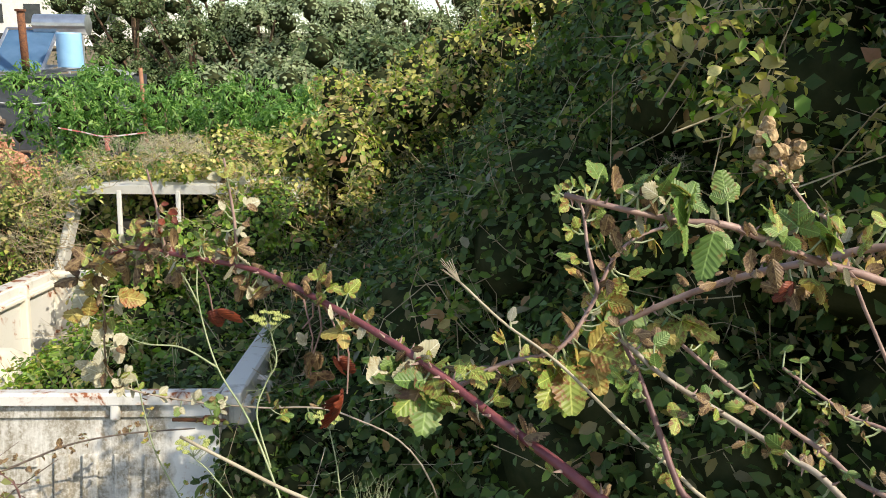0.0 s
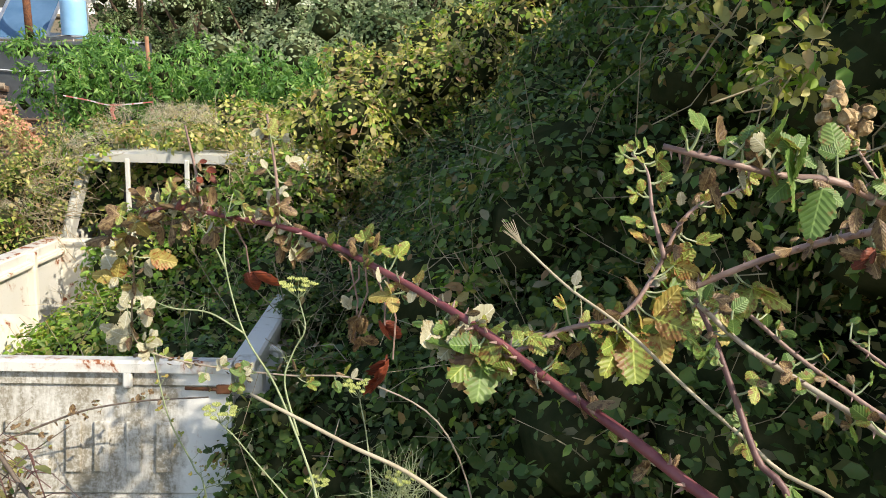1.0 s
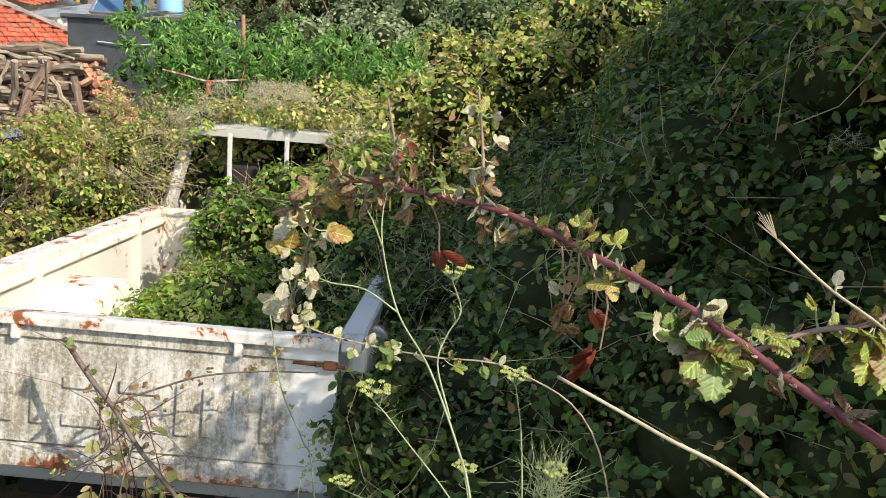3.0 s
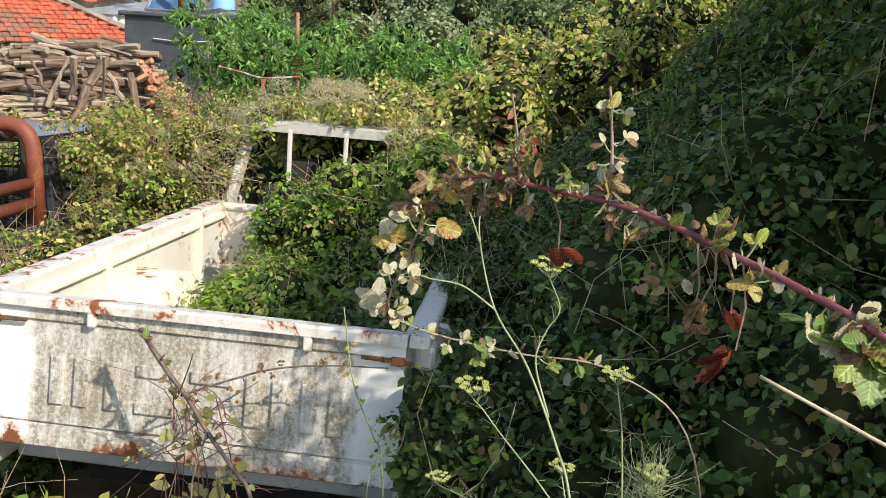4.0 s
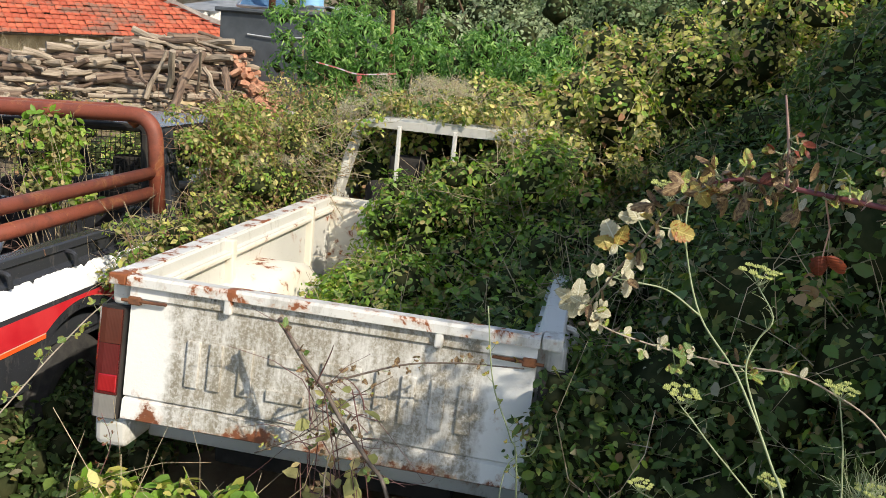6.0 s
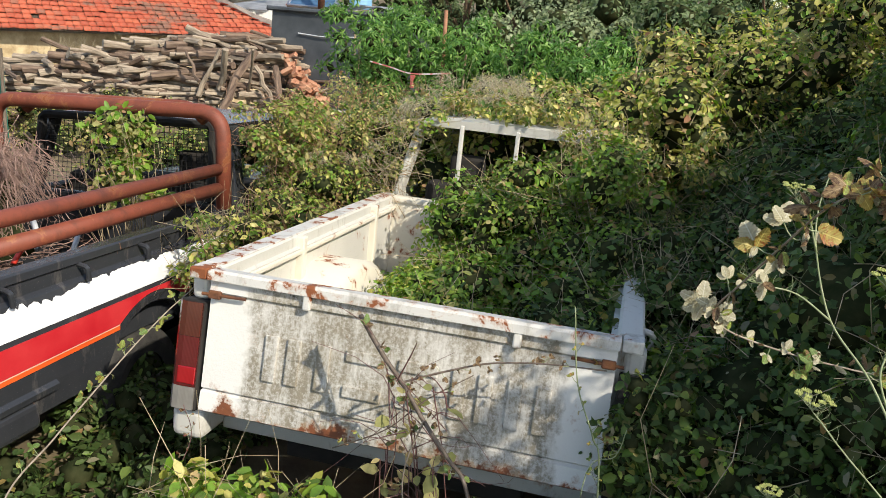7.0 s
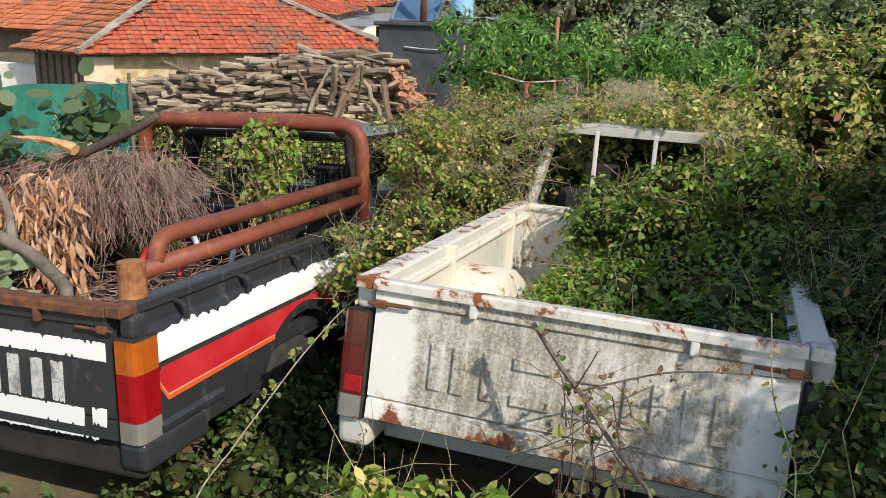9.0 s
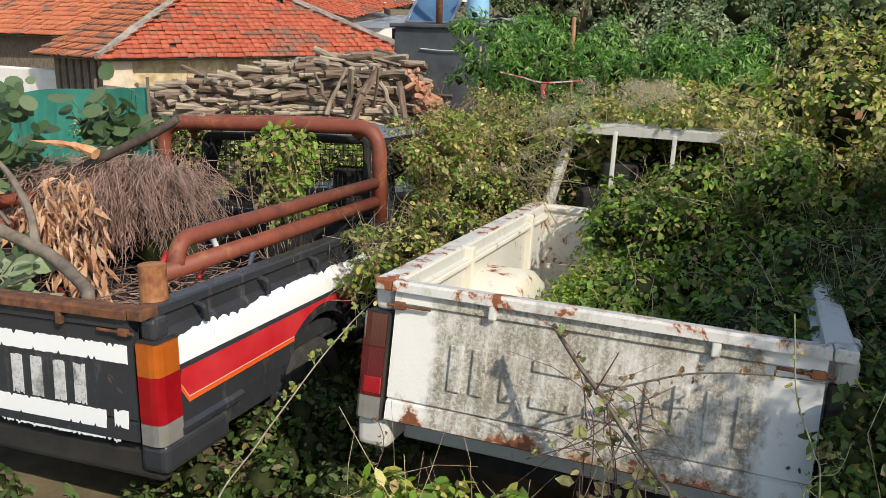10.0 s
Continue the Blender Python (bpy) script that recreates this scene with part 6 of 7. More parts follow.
def near_leaf(name, c1, c2, spot, spot_at):
    """Leaf blade with pale veins, blotches and a browned edge; the blade is one unit long."""
    m, nt, bs = nodes_of(name)

    def op(kind, a, b):
        n = nt.nodes.new("ShaderNodeMath")
        n.operation = kind
        for i, v in enumerate((a, b)):
            if isinstance(v, float):
                n.inputs[i].default_value = v
            else:
                nt.links.new(v, n.inputs[i])
        return n.outputs[0]

    oi = nt.nodes.new("ShaderNodeObjectInfo")
    sep = nt.nodes.new("ShaderNodeSeparateXYZ")
    tc = nt.nodes.new("ShaderNodeTexCoord")
    nt.links.new(tc.outputs["Object"], sep.inputs[0])
    ay = op("ABSOLUTE", sep.outputs["Y"], 0.0)
    c = mix(nt, oi.outputs["Random"], c1, c2)
    c = mix(nt, ramp(nt, noise_tex(nt, 2.5, 3.0), [(0.35, grey(0)), (0.7, grey(0.5))]), c, tuple(v * 0.55 for v in c1))
    wave = op("SINE", op("MULTIPLY", op("SUBTRACT", sep.outputs["X"], op("MULTIPLY", ay, 0.8)), 44.0), 0.0)
    vein = ramp(nt, wave, [(0.6, grey(0)), (1.0, grey(0.16))])
    c = mix(nt, vein, c, tuple(min(v * 1.5 + 0.03, 0.7) for v in c2))
    c = mix(nt, ramp(nt, ay, [(0.012, grey(0.6)), (0.022, grey(0))]), c, tuple(min(v * 1.6 + 0.04, 0.7) for v in c2))
    edge = op("ADD", op("MULTIPLY", ay, 0.45), op("MULTIPLY", oi.outputs["Random"], 0.05))
    blot = op("ADD", noise_tex(nt, 5.0, 7.0, 0.7), edge)
    c = mix(nt, ramp(nt, blot, [(spot_at + 0.04, grey(0)), (spot_at + 0.12, grey(0.9))]), c, spot)
    nt.links.new(c, bs.inputs["Base Color"])
    bs.inputs["Roughness"].default_value = 0.5
    bump(nt, bs, wave, 0.25, 0.001)
    tr = nt.nodes.new("ShaderNodeBsdfTranslucent")
    nt.links.new(c, tr.inputs[0])
    ms = nt.nodes.new("ShaderNodeMixShader")
    ms.inputs[0].default_value = 0.3
    nt.links.new(bs.outputs[0], ms.inputs[1])
    nt.links.new(tr.outputs[0], ms.inputs[2])
    nt.links.new(ms.outputs[0], nt.nodes["Material Output"].inputs[0])
    return m


LM = {
    "green": near_leaf("bramble_green", (0.09, 0.18, 0.035), (0.17, 0.26, 0.06), (0.20, 0.11, 0.03), 0.62),
    "lime": near_leaf("bramble_lime", (0.20, 0.29, 0.05), (0.34, 0.37, 0.08), (0.22, 0.09, 0.03), 0.56),
    "yellow": near_leaf("bramble_yellow", (0.36, 0.29, 0.07), (0.44, 0.35, 0.10), (0.32, 0.10, 0.03), 0.60),
    "pale": near_leaf("bramble_pale_underside", (0.42, 0.40, 0.26), (0.54, 0.50, 0.35), (0.30, 0.22, 0.10), 0.66),
    "brown": near_leaf("bramble_withered", (0.20, 0.13, 0.06), (0.32, 0.22, 0.11), (0.10, 0.05, 0.03), 0.55),
    "red": near_leaf("bramble_dead_red", (0.30, 0.066, 0.028), (0.15, 0.034, 0.022), (0.10, 0.03, 0.02), 0.58),
}
LEAFLETS = {k: [leaflet_mesh("leaf", 1.0, m, 400 + i, cu) for i, cu in enumerate((0.1, 0.35, 0.6, -0.3) if k not in ("brown", "red") else (0.8, 1.2, 1.5, -0.9))] for k, m in LM.items()}


def cane_mat(name, c1, c2):
    return plain(name, c1, c2, 40.0, 0.5, 0, 0.25, 150.0)


CM = {"purple": cane_mat("purple_red_cane", (0.13, 0.030, 0.038), (0.22, 0.07, 0.072)), "mauve": cane_mat("mauve_grey_cane", (0.19, 0.115, 0.10), (0.33, 0.225, 0.185)),
      "grey": cane_mat("grey_brown_cane", (0.20, 0.16, 0.12), (0.34, 0.29, 0.23)), "straw": cane_mat("straw_stem", (0.32, 0.27, 0.18), (0.45, 0.39, 0.28)),
      "dark": cane_mat("dark_red_cane", (0.09, 0.04, 0.04), (0.17, 0.085, 0.075)), "bark": cane_mat("dead_vine_bark", (0.075, 0.055, 0.042), (0.17, 0.13, 0.10)), "green": cane_mat("pale_green_stem", (0.20, 0.25, 0.12), (0.31, 0.35, 0.20))}


def cane(label, pts, r0, r1, mat_, thorns=0, seed=0, steps=7, name="bramble_cane", cat="bramble"):
    """A thing: one arching cane with its thorns; leaves are hung on it as parts. Returns it and its path."""
    pth = smooth_path(pts, steps)
    g = random.Random(seed)
    ob = part(name, tube(bmesh.new(), pth, r0, r1, 9, 0.05, g), CM[mat_], None, smooth=True)
    tagged(ob, label, cat, "foreground brambles")
    for k in range(thorns):
        i = g.randrange(1, len(pth) - 1)
        d = (pth[i + 1] - pth[i - 1]).normalized()
        side = d.cross(Vector((g.gauss(0, 1), g.gauss(0, 1), g.gauss(0, 1)))).normalized()
        rr = r0 + (r1 - r0) * i / len(pth)
        b = pth[i] + side * rr * 0.7
        share("thorn", THORN, ob, Matrix.LocRotScale(b, (side + d * 0.3).to_track_quat("Z", "Y"), (rr * 0.45 + 0.0006, rr * 0.45 + 0.0006, rr * 1.6 + 0.0025)))
    return ob, pth


bm = bmesh.new()
tube(bm, [Vector((0, 0, 0)), Vector((0, 0.1, 0.5)), Vector((0, 0.35, 1.0))], 0.8, 0.05, 5)
THORN = bpy.data.meshes.new("thorn")
bm.to_mesh(THORN)
bm.free()
THORN.materials.append(CM["mauve"])


def scraps(ob, pth, n, seed, kinds=("brown", "pale", "lime", "brown"), size=0.013, start=0.1, stop=0.95):
    """Small withered bits caught along a cane."""
    g = random.Random(seed)
    for k in range(n):
        p = pth[int(g.uniform(start, stop) * (len(pth) - 1))]
        s = size * g.uniform(0.5, 1.6)
        share("leaf", g.choice(LEAFLETS[g.choice(kinds)]), ob, Matrix.LocRotScale(p + Vector((g.gauss(0, 0.005), g.gauss(0, 0.005), g.gauss(-0.002, 0.007))), Euler((g.uniform(0, 6), g.uniform(0, 6), g.uniform(0, 6))), (s, s * 0.8, s)))


def spray(ob, at, kinds, size, seed, count=3, out=None, stalk=0.02, face=None, again=True):
    """A compound leaf: leaflets round the end of a short stalk, and a smaller one beside it."""
    g = random.Random(seed)
    if again:
        spray(ob, at, kinds, size * 0.75, seed + 5000, max(1, count - 1), None if out is None else (out[0] + g.gauss(0, 0.6), out[1] + g.gauss(0, 0.3), out[2] + g.gauss(0, 0.6)), stalk * 0.6, None, False)
    d = Vector(out) if out else Vector((g.gauss(0, 1), g.gauss(0, 0.6), g.gauss(0.2, 0.7)))
    d.normalize()
    tip = at + d * stalk
    part("leaf_stalk", tube(bmesh.new(), [at, at + d * stalk * 0.5 + Vector((0, 0, -0.002)), tip], 0.0011, 0.0008, 5), CM["green"], ob)
    nrm = Vector(face) if face else Vector((g.gauss(0.3, 0.5), g.gauss(-0.7, 0.5), g.gauss(0.6, 0.4)))
    count += g.randrange(0, 2)
    for k in range(count):
        a = (k - (count - 1) / 2) * 0.95 + g.uniform(-0.25, 0.25)
        z = (nrm + Vector((g.gauss(0, 0.25), g.gauss(0, 0.25), g.gauss(0, 0.25)))).normalized()
        x = d - z * d.dot(z)
        x = (x.normalized() if x.length > 1e-3 else z.orthogonal())
        y = z.cross(x)
        x = (x * math.cos(a) + y * math.sin(a)).normalized()
        y = z.cross(x)
        rot = Matrix((x, y, z)).transposed().to_quaternion()
        s = 0.72 * size * g.uniform(0.6, 1.2) * (1.15 if k == (count - 1) // 2 else 0.9)
        share("leaf", g.choice(LEAFLETS[g.choice(kinds)]), ob, Matrix.LocRotScale(tip, rot, (s, s * g.uniform(0.85, 1.15), s)))


V_ = Vector
# the long purple cane that arches across, its tip drooping
cA, pA = cane("long arching purple-red bramble cane with thorns", [(1.84, -2.02, 0.75), (1.72, -1.96, 1.45), (1.60, -1.87, 1.73), (1.514, -1.782, 1.794), (1.434, -1.694, 1.827), (1.37, -1.641, 1.859), (1.285, -1.555, 1.883), (1.19, -1.478, 1.905), (1.094, -1.425, 1.910), (1.021, -1.383, 1.910), (0.985, -1.372, 1.900)], 0.0060, 0.0021, "purple", 90, 1)
for i, (f, kinds, sz, cnt, out) in enumerate([(0.99, ["brown", "yellow"], 0.030, 4, (-0.6, 0, -0.5)), (0.97, ["brown", "lime"], 0.026, 4, (-0.3, 0.2, 0.3)), (0.95, ["brown", "pale"], 0.022, 4, (0.1, 0, -0.8)), (0.93, ["lime"], 0.026, 3, (0.3, 0, 0.5)), (0.91, ["brown"], 0.022, 4, (0, 0, -1)), (0.885, ["lime", "brown"], 0.024, 3, (0.3, 0, 0.4)), (0.865, ["brown", "yellow"], 0.022, 3, (-0.3, 0, -0.6)), (0.83, ["brown"], 0.026, 4, (0.2, 0, -0.6)), (0.80, ["lime", "yellow"], 0.030, 2, (0.9, 0, 0.25)), (0.775, ["lime", "green"], 0.024, 3, (-0.2, 0, 0.9)), (0.74, ["brown"], 0.024, 4, (0, 0, 1)), (0.72, ["brown"], 0.026, 5, (-0.4, 0, -0.8)), (0.70, ["brown", "pale"], 0.026, 5, (-0.5, 0, -0.9)), (0.63, ["lime"], 0.024, 3, (0.1, 0, 1)), (0.60, ["lime", "green"], 0.026, 3, (0.3, 0, 0.6)), (0.575, ["lime", "yellow"], 0.026, 3, (-0.5, 0, -0.2)), (0.535, ["pale", "green"], 0.046, 4, (-0.5, -0.2, -0.6)), (0.52, ["lime", "pale"], 0.054, 4, (-0.2, -0.2, -0.9)), (0.505, ["green", "lime"], 0.058, 3, (0.3, -0.2, -0.8)), (0.49, ["green", "brown"], 0.056, 3, (-0.6, -0.1, -0.9)), (0.46, ["lime", "brown"], 0.030, 3, (0.6, 0, 0.4)), (0.42, ["yellow", "lime"], 0.026, 3, (0.5, 0, 0.5))]):
    spray(cA, pA[int(f * (len(pA) - 1))], kinds, sz, 500 + i, cnt, out, 0.022)
# withered pieces hanging under it
for i, (a_, b_, kind, sz) in enumerate([((1.10, -1.42, 1.905), (1.115, -1.40, 1.835), "red", 0.040), ((1.285, -1.555, 1.88), (1.292, -1.556, 1.79), "red", 0.058), ((1.27, -1.545, 1.885), (1.283, -1.55, 1.825), "red", 0.034), ((1.262, -1.54, 1.885), (1.255, -1.54, 1.83), "brown", 0.034), ((1.255, -1.535, 1.885), (1.243, -1.53, 1.855), "pale", 0.022), ((1.245, -1.53, 1.888), (1.25, -1.53, 1.80), "brown", 0.03)]):
    a_, b_ = V_(a_), V_(b_)
    part("leaf_stalk", tube(bmesh.new(), [a_, (a_ + b_) / 2 + V_((0.006, 0, 0)), b_], 0.0012, 0.0009, 5), CM["mauve"], cA)
    g = random.Random(i)
    for k in range(3):
        rot = Euler((g.uniform(-0.6, 0.6) + 1.2, 1.2 + g.uniform(-0.4, 0.4), g.uniform(-1.2, 1.2))).to_quaternion()
        share("leaf", LEAFLETS[kind][k % 4], cA, Matrix.LocRotScale(b_ + V_((g.uniform(-1, 1) * 0.008, 0, g.uniform(-1, 1) * 0.008)), rot, (sz * 0.66, sz * 0.7, sz * 0.9)))
# upright side shoots on the tip half
for j, pts in enumerate([[(1.062, -1.402, 1.912), (1.056, -1.398, 1.955), (1.044, -1.392, 2.01)], [(1.16, -1.455, 1.908), (1.158, -1.452, 1.96), (1.148, -1.445, 2.03)]]):
    pth = smooth_path(pts, 6)
    sh = part("side_shoot", tube(bmesh.new(), pth, 0.0026, 0.0012, 7), CM["mauve"], cA, smooth=True)
    for i in range(9 if j else 6):
        spray(cA, pth[int((0.15 + 0.1 * i) * (len(pth) - 1)) % len(pth)], ["brown", "pale", "lime"] if j else ["red", "brown", "lime"], 0.018, 560 + 20 * j + i, 2, None, 0.016)
# forked branch rising from the crossing
cB, pB = cane("mauve bramble branch forking up from the crossing", [(1.396, -1.664, 1.838), (1.446, -1.668, 1.866), (1.493, -1.68, 1.884), (1.522, -1.669, 1.916), (1.546, -1.657, 1.963), (1.571, -1.648, 1.983), (1.608, -1.646, 1.996)], 0.0028, 0.0013, "mauve", 30, 2)
for i, (f, kinds, sz, cnt, out) in enumerate([(0.2, ["lime", "yellow"], 0.026, 2, (-0.3, 0, 1)), (0.38, ["lime", "green"], 0.052, 4, (0.3, -0.2, -0.9)), (0.42, ["lime", "yellow"], 0.050, 4, (0.7, -0.2, -0.5)), (0.46, ["green", "lime"], 0.052, 3, (0.9, -0.1, 0.1)), (0.52, ["yellow", "lime"], 0.030, 4, (0.6, 0, 0.4)), (0.56, ["yellow", "brown"], 0.028, 4, (-0.4, 0, 0.6)), (0.66, ["lime"], 0.026, 3, (0.6, 0, -0.3)), (0.8, ["yellow", "lime"], 0.022, 3, (0.8, 0, 0.1)), (0.95, ["green", "lime"], 0.024, 3, (0.4, 0, 0.4)), (0.35, ["lime"], 0.050, 3, (-0.1, -0.3, -0.9))]):
    spray(cB, pB[int(f * (len(pB) - 1))], kinds, sz, 600 + i, cnt, out, 0.022)
pth = smooth_path([(1.531, -1.671, 1.935), (1.526, -1.64, 1.97), (1.523, -1.621, 2.004), (1.511, -1.607, 2.018)], 6)
part("side_shoot", tube(bmesh.new(), pth, 0.0024, 0.001, 7), CM["mauve"], cB, smooth=True)
for i in range(8):
    spray(cB, pth[4 + 2 * i if 4 + 2 * i < len(pth) else -1], ["green", "lime"], 0.019, 630 + i, 3, (1 if i % 2 else -1, 0, 0.3), 0.014)
# pinkish cane running off to the side
cC, pC = cane("pinkish bramble cane with hooked thorns", [(1.545, -1.675, 1.905), (1.599, -1.70, 1.941), (1.648, -1.723, 1.967), (1.691, -1.75, 1.986), (1.738, -1.785, 2.006), (1.85, -1.86, 2.02), (2.05, -1.95, 1.8), (2.15, -2.0, 1.1), (2.18, -2.0, 0.56)], 0.0028, 0.0042, "mauve", 60, 3)
for i, (f, kinds, sz, cnt, out) in enumerate([(0.03, ["brown", "lime"], 0.030, 4, (0.2, -0.1, -0.8)), (0.07, ["lime", "yellow"], 0.046, 4, (0.3, -0.2, -0.8)), (0.10, ["green", "lime"], 0.050, 3, (0.6, -0.2, -0.5)), (0.33, ["brown", "red"], 0.030, 4, (0.1, 0, -0.9)), (0.37, ["yellow", "lime"], 0.030, 3, (0.3, 0, -0.7)), (0.40, ["lime", "green"], 0.026, 4, (0.2, 0, 0.8)), (0.44, ["yellow", "brown"], 0.030, 4, (0.5, 0, -0.5)), (0.47, ["lime"], 0.028, 3, (0.4, 0, 0.6))]):
    spray(cC, pC[int(f * (len(pC) - 1))], kinds, sz, 650 + i, cnt, out, 0.022)
# fresh green-leaved cane closest to the lens
cD, pD = cane("fresh bramble cane with bright green leaves", [(1.456, -1.878, 2.059), (1.49, -1.887, 2.052), (1.528, -1.884, 2.044), (1.558, -1.89, 2.042), (1.597, -1.877, 2.026), (1.632, -1.863, 2.012), (1.685, -1.85, 1.995), (1.80, -1.84, 1.95), (2.0, -1.9, 1.4), (2.05, -1.92, 0.58)], 0.0018, 0.0036, "mauve", 34, 4)
for i, (f, kinds, sz, cnt, out) in enumerate([(0.06, ["green"], 0.020, 3, (0.3, 0, 0.8)), (0.12, ["green"], 0.022, 3, (0.5, 0, 0.5)), (0.15, ["green", "pale"], 0.026, 3, (0.3, -0.1, 0.3)), (0.18, ["green"], 0.026, 3, (0.5, 0, 0.7)), (0.21, ["green"], 0.022, 3, (0.4, 0, 0.5)), (0.24, ["lime"], 0.018, 3, (0.1, 0, 0.9)), (0.29, ["green"], 0.044, 3, (-0.7, -0.2, 0.0)), (0.34, ["green"], 0.024, 3, (-0.2, 0, 1)), (0.42, ["lime", "green"], 0.024, 4, (0.2, 0, 0.9)), (0.47, ["green"], 0.026, 3, (0.4, 0, 0.8)), (0.52, ["lime", "yellow"], 0.026, 4, (0.6, 0, 0.5)), (0.56, ["lime", "green"], 0.026, 4, (0.3, 0, 0.7))]):
    spray(cD, pD[int(f * (len(pD) - 1))], kinds, sz, 680 + i, cnt, out, 0.016)
M["flower_dry"] = plain("dry_tan_flower", (0.24, 0.15, 0.07), (0.48, 0.36, 0.20), 120.0, 0.9, 0, 0.5, 300.0)
# straw stem, and the lower canes
straw, pE = cane("dry straw-coloured stem with a broken brush tip", [(1.405, -1.67, 1.945), (1.442, -1.693, 1.915), (1.486, -1.72, 1.888), (1.535, -1.759, 1.848), (1.584, -1.806, 1.812), (1.66, -1.87, 1.74), (1.78, -1.95, 1.3), (1.82, -1.98, 0.56)], 0.0011, 0.0020, "straw", 0, 5, cat="stem", name="dry_stem")
for k in range(9):
    g = random.Random(k)
    part("bristle", tube(bmesh.new(), [pE[0], pE[0] + V_((-0.014 + g.uniform(-1, 1) * 0.006, 0.004, 0.016 + g.uniform(-1, 1) * 0.006))], 0.0006, 0.0003, 4), CM["straw"], straw)
spray(straw, pE[8], ["pale"], 0.016, 700, 1, (0, 0, 1), 0.006)
for j, (mt, pts, rr, lab) in enumerate([("dark", [(1.526, -1.768, 1.93), (1.539, -1.782, 1.902), (1.553, -1.805, 1.86), (1.563, -1.825, 1.828), (1.60, -1.86, 1.74), (1.70, -1.92, 1.2), (1.74, -1.95, 0.56)], 0.0034, "dark red bramble cane with thorns"),
                                   ("grey", [(1.525, -1.779, 1.929), (1.56, -1.79, 1.90), (1.605, -1.807, 1.875), (1.643, -1.834, 1.855), (1.671, -1.86, 1.836), (1.75, -1.93, 1.74), (1.88, -1.98, 1.2), (1.92, -2.0, 0.56)], 0.0032, "grey bramble cane sloping down"),
                                   ("mauve", [(1.612, -1.668, 1.885), (1.654, -1.697, 1.852), (1.695, -1.727, 1.827), (1.732, -1.761, 1.801), (1.80, -1.83, 1.72), (1.95, -1.9, 1.2), (2.0, -1.92, 0.56)], 0.0030, "mauve bramble cane sloping down"),
                                   ("mauve", [(1.715, -1.66, 1.858), (1.76, -1.70, 1.828), (1.81, -1.745, 1.80), (1.95, -1.85, 1.6), (2.08, -1.9, 0.56)], 0.0026, "thin bramble shoot with young leaves"),
                                   ("mauve", [(1.739, -1.537, 2.062), (1.751, -1.546, 2.028), (1.776, -1.553, 1.993), (1.82, -1.57, 1.93), (1.95, -1.65, 1.5), (2.0, -1.7, 0.48)], 0.0024, "bramble stem bearing dry flower heads")]):
    ob, pth = cane(lab, pts, rr * 0.62, rr * 0.95, mt, 24, 20 + j)
    for i in range(8):
        spray(ob, pth[int((0.03 + 0.075 * i) * (len(pth) - 1))], ["green", "green", "lime", "brown"], 0.019 if j < 3 else 0.015, 720 + 20 * j + i, 3, None, 0.018)
    if j == 4:
        for i in range(16):
            g = random.Random(i)
            bm = bmesh.new()
            bmesh.ops.create_icosphere(bm, subdivisions=2, radius=0.0075)
            for v in bm.verts:
                v.co *= g.uniform(0.7, 1.3)
            fl = part("flower_head", bm, M["flower_dry"], ob, "dry tan flower head")
            fl.location = pth[0] + V_((g.uniform(-0.022, 0.03), g.uniform(-0.01, 0.01), g.uniform(-0.04, 0.02)))

# trailing twig with pale leaves below the cane's tip
cT, pT = cane("trailing bramble twig with pale sunlit leaves", [(0.985, -1.372, 1.900), (0.95, -1.33, 1.86), (0.925, -1.25, 1.79), (0.89, -1.17, 1.70), (0.868, -1.10, 1.63), (0.90, -1.07, 1.59), (1.0, -1.06, 1.565), (1.1, -1.06, 1.555), (1.25, -1.06, 1.54), (1.4, -1.05, 1.40), (1.5, -1.0, 0.9), (1.52, -0.98, 0.35)], 0.0015, 0.0016, "grey", 18, 40)
for i, (f, kinds, sz, cnt) in enumerate([(0.04, ["brown", "lime"], 0.030, 4), (0.07, ["brown", "yellow"], 0.034, 4), (0.10, ["brown"], 0.030, 4), (0.15, ["pale", "yellow"], 0.040, 3), (0.18, ["pale"], 0.046, 3), (0.22, ["pale", "yellow"], 0.046, 3), (0.27, ["brown", "pale"], 0.036, 3), (0.31, ["pale"], 0.030, 3), (0.36, ["pale"], 0.050, 4), (0.40, ["pale", "lime"], 0.030, 3), (0.45, ["pale"], 0.026, 3), (0.48, ["pale", "lime"], 0.024, 3), (0.52, ["pale", "green"], 0.024, 4), (0.56, ["green", "lime"], 0.026, 4), (0.60, ["pale", "green"], 0.026, 4), (0.65, ["green", "lime"], 0.03, 4), (0.69, ["green", "lime"], 0.03, 4)]):
    spray(cT, pT[int(f * (len(pT) - 1))], kinds, sz, 800 + i, cnt, None, 0.024, (0.3, -0.9, 0.4) if "pale" in kinds else None)

# ---- wild fennel ----
fen = part("stem", tube(bmesh.new(), smooth_path([(1.30, -1.38, 0.40), (1.25, -1.32, 1.1), (1.183, -1.263, 1.406), (1.157, -1.216, 1.472), (1.101, -1.151, 1.573), (1.041, -1.092, 1.641), (1.007, -1.056, 1.738), (1.002, -1.03, 1.80), (1.012, -1.01, 1.855)], 6), 0.0025, 0.0010, 8), CM["green"], None, smooth=True)
fen.name = "fennel_plant"
tagged(fen, "wild fennel with pale stems and yellow-green umbels", "fennel")


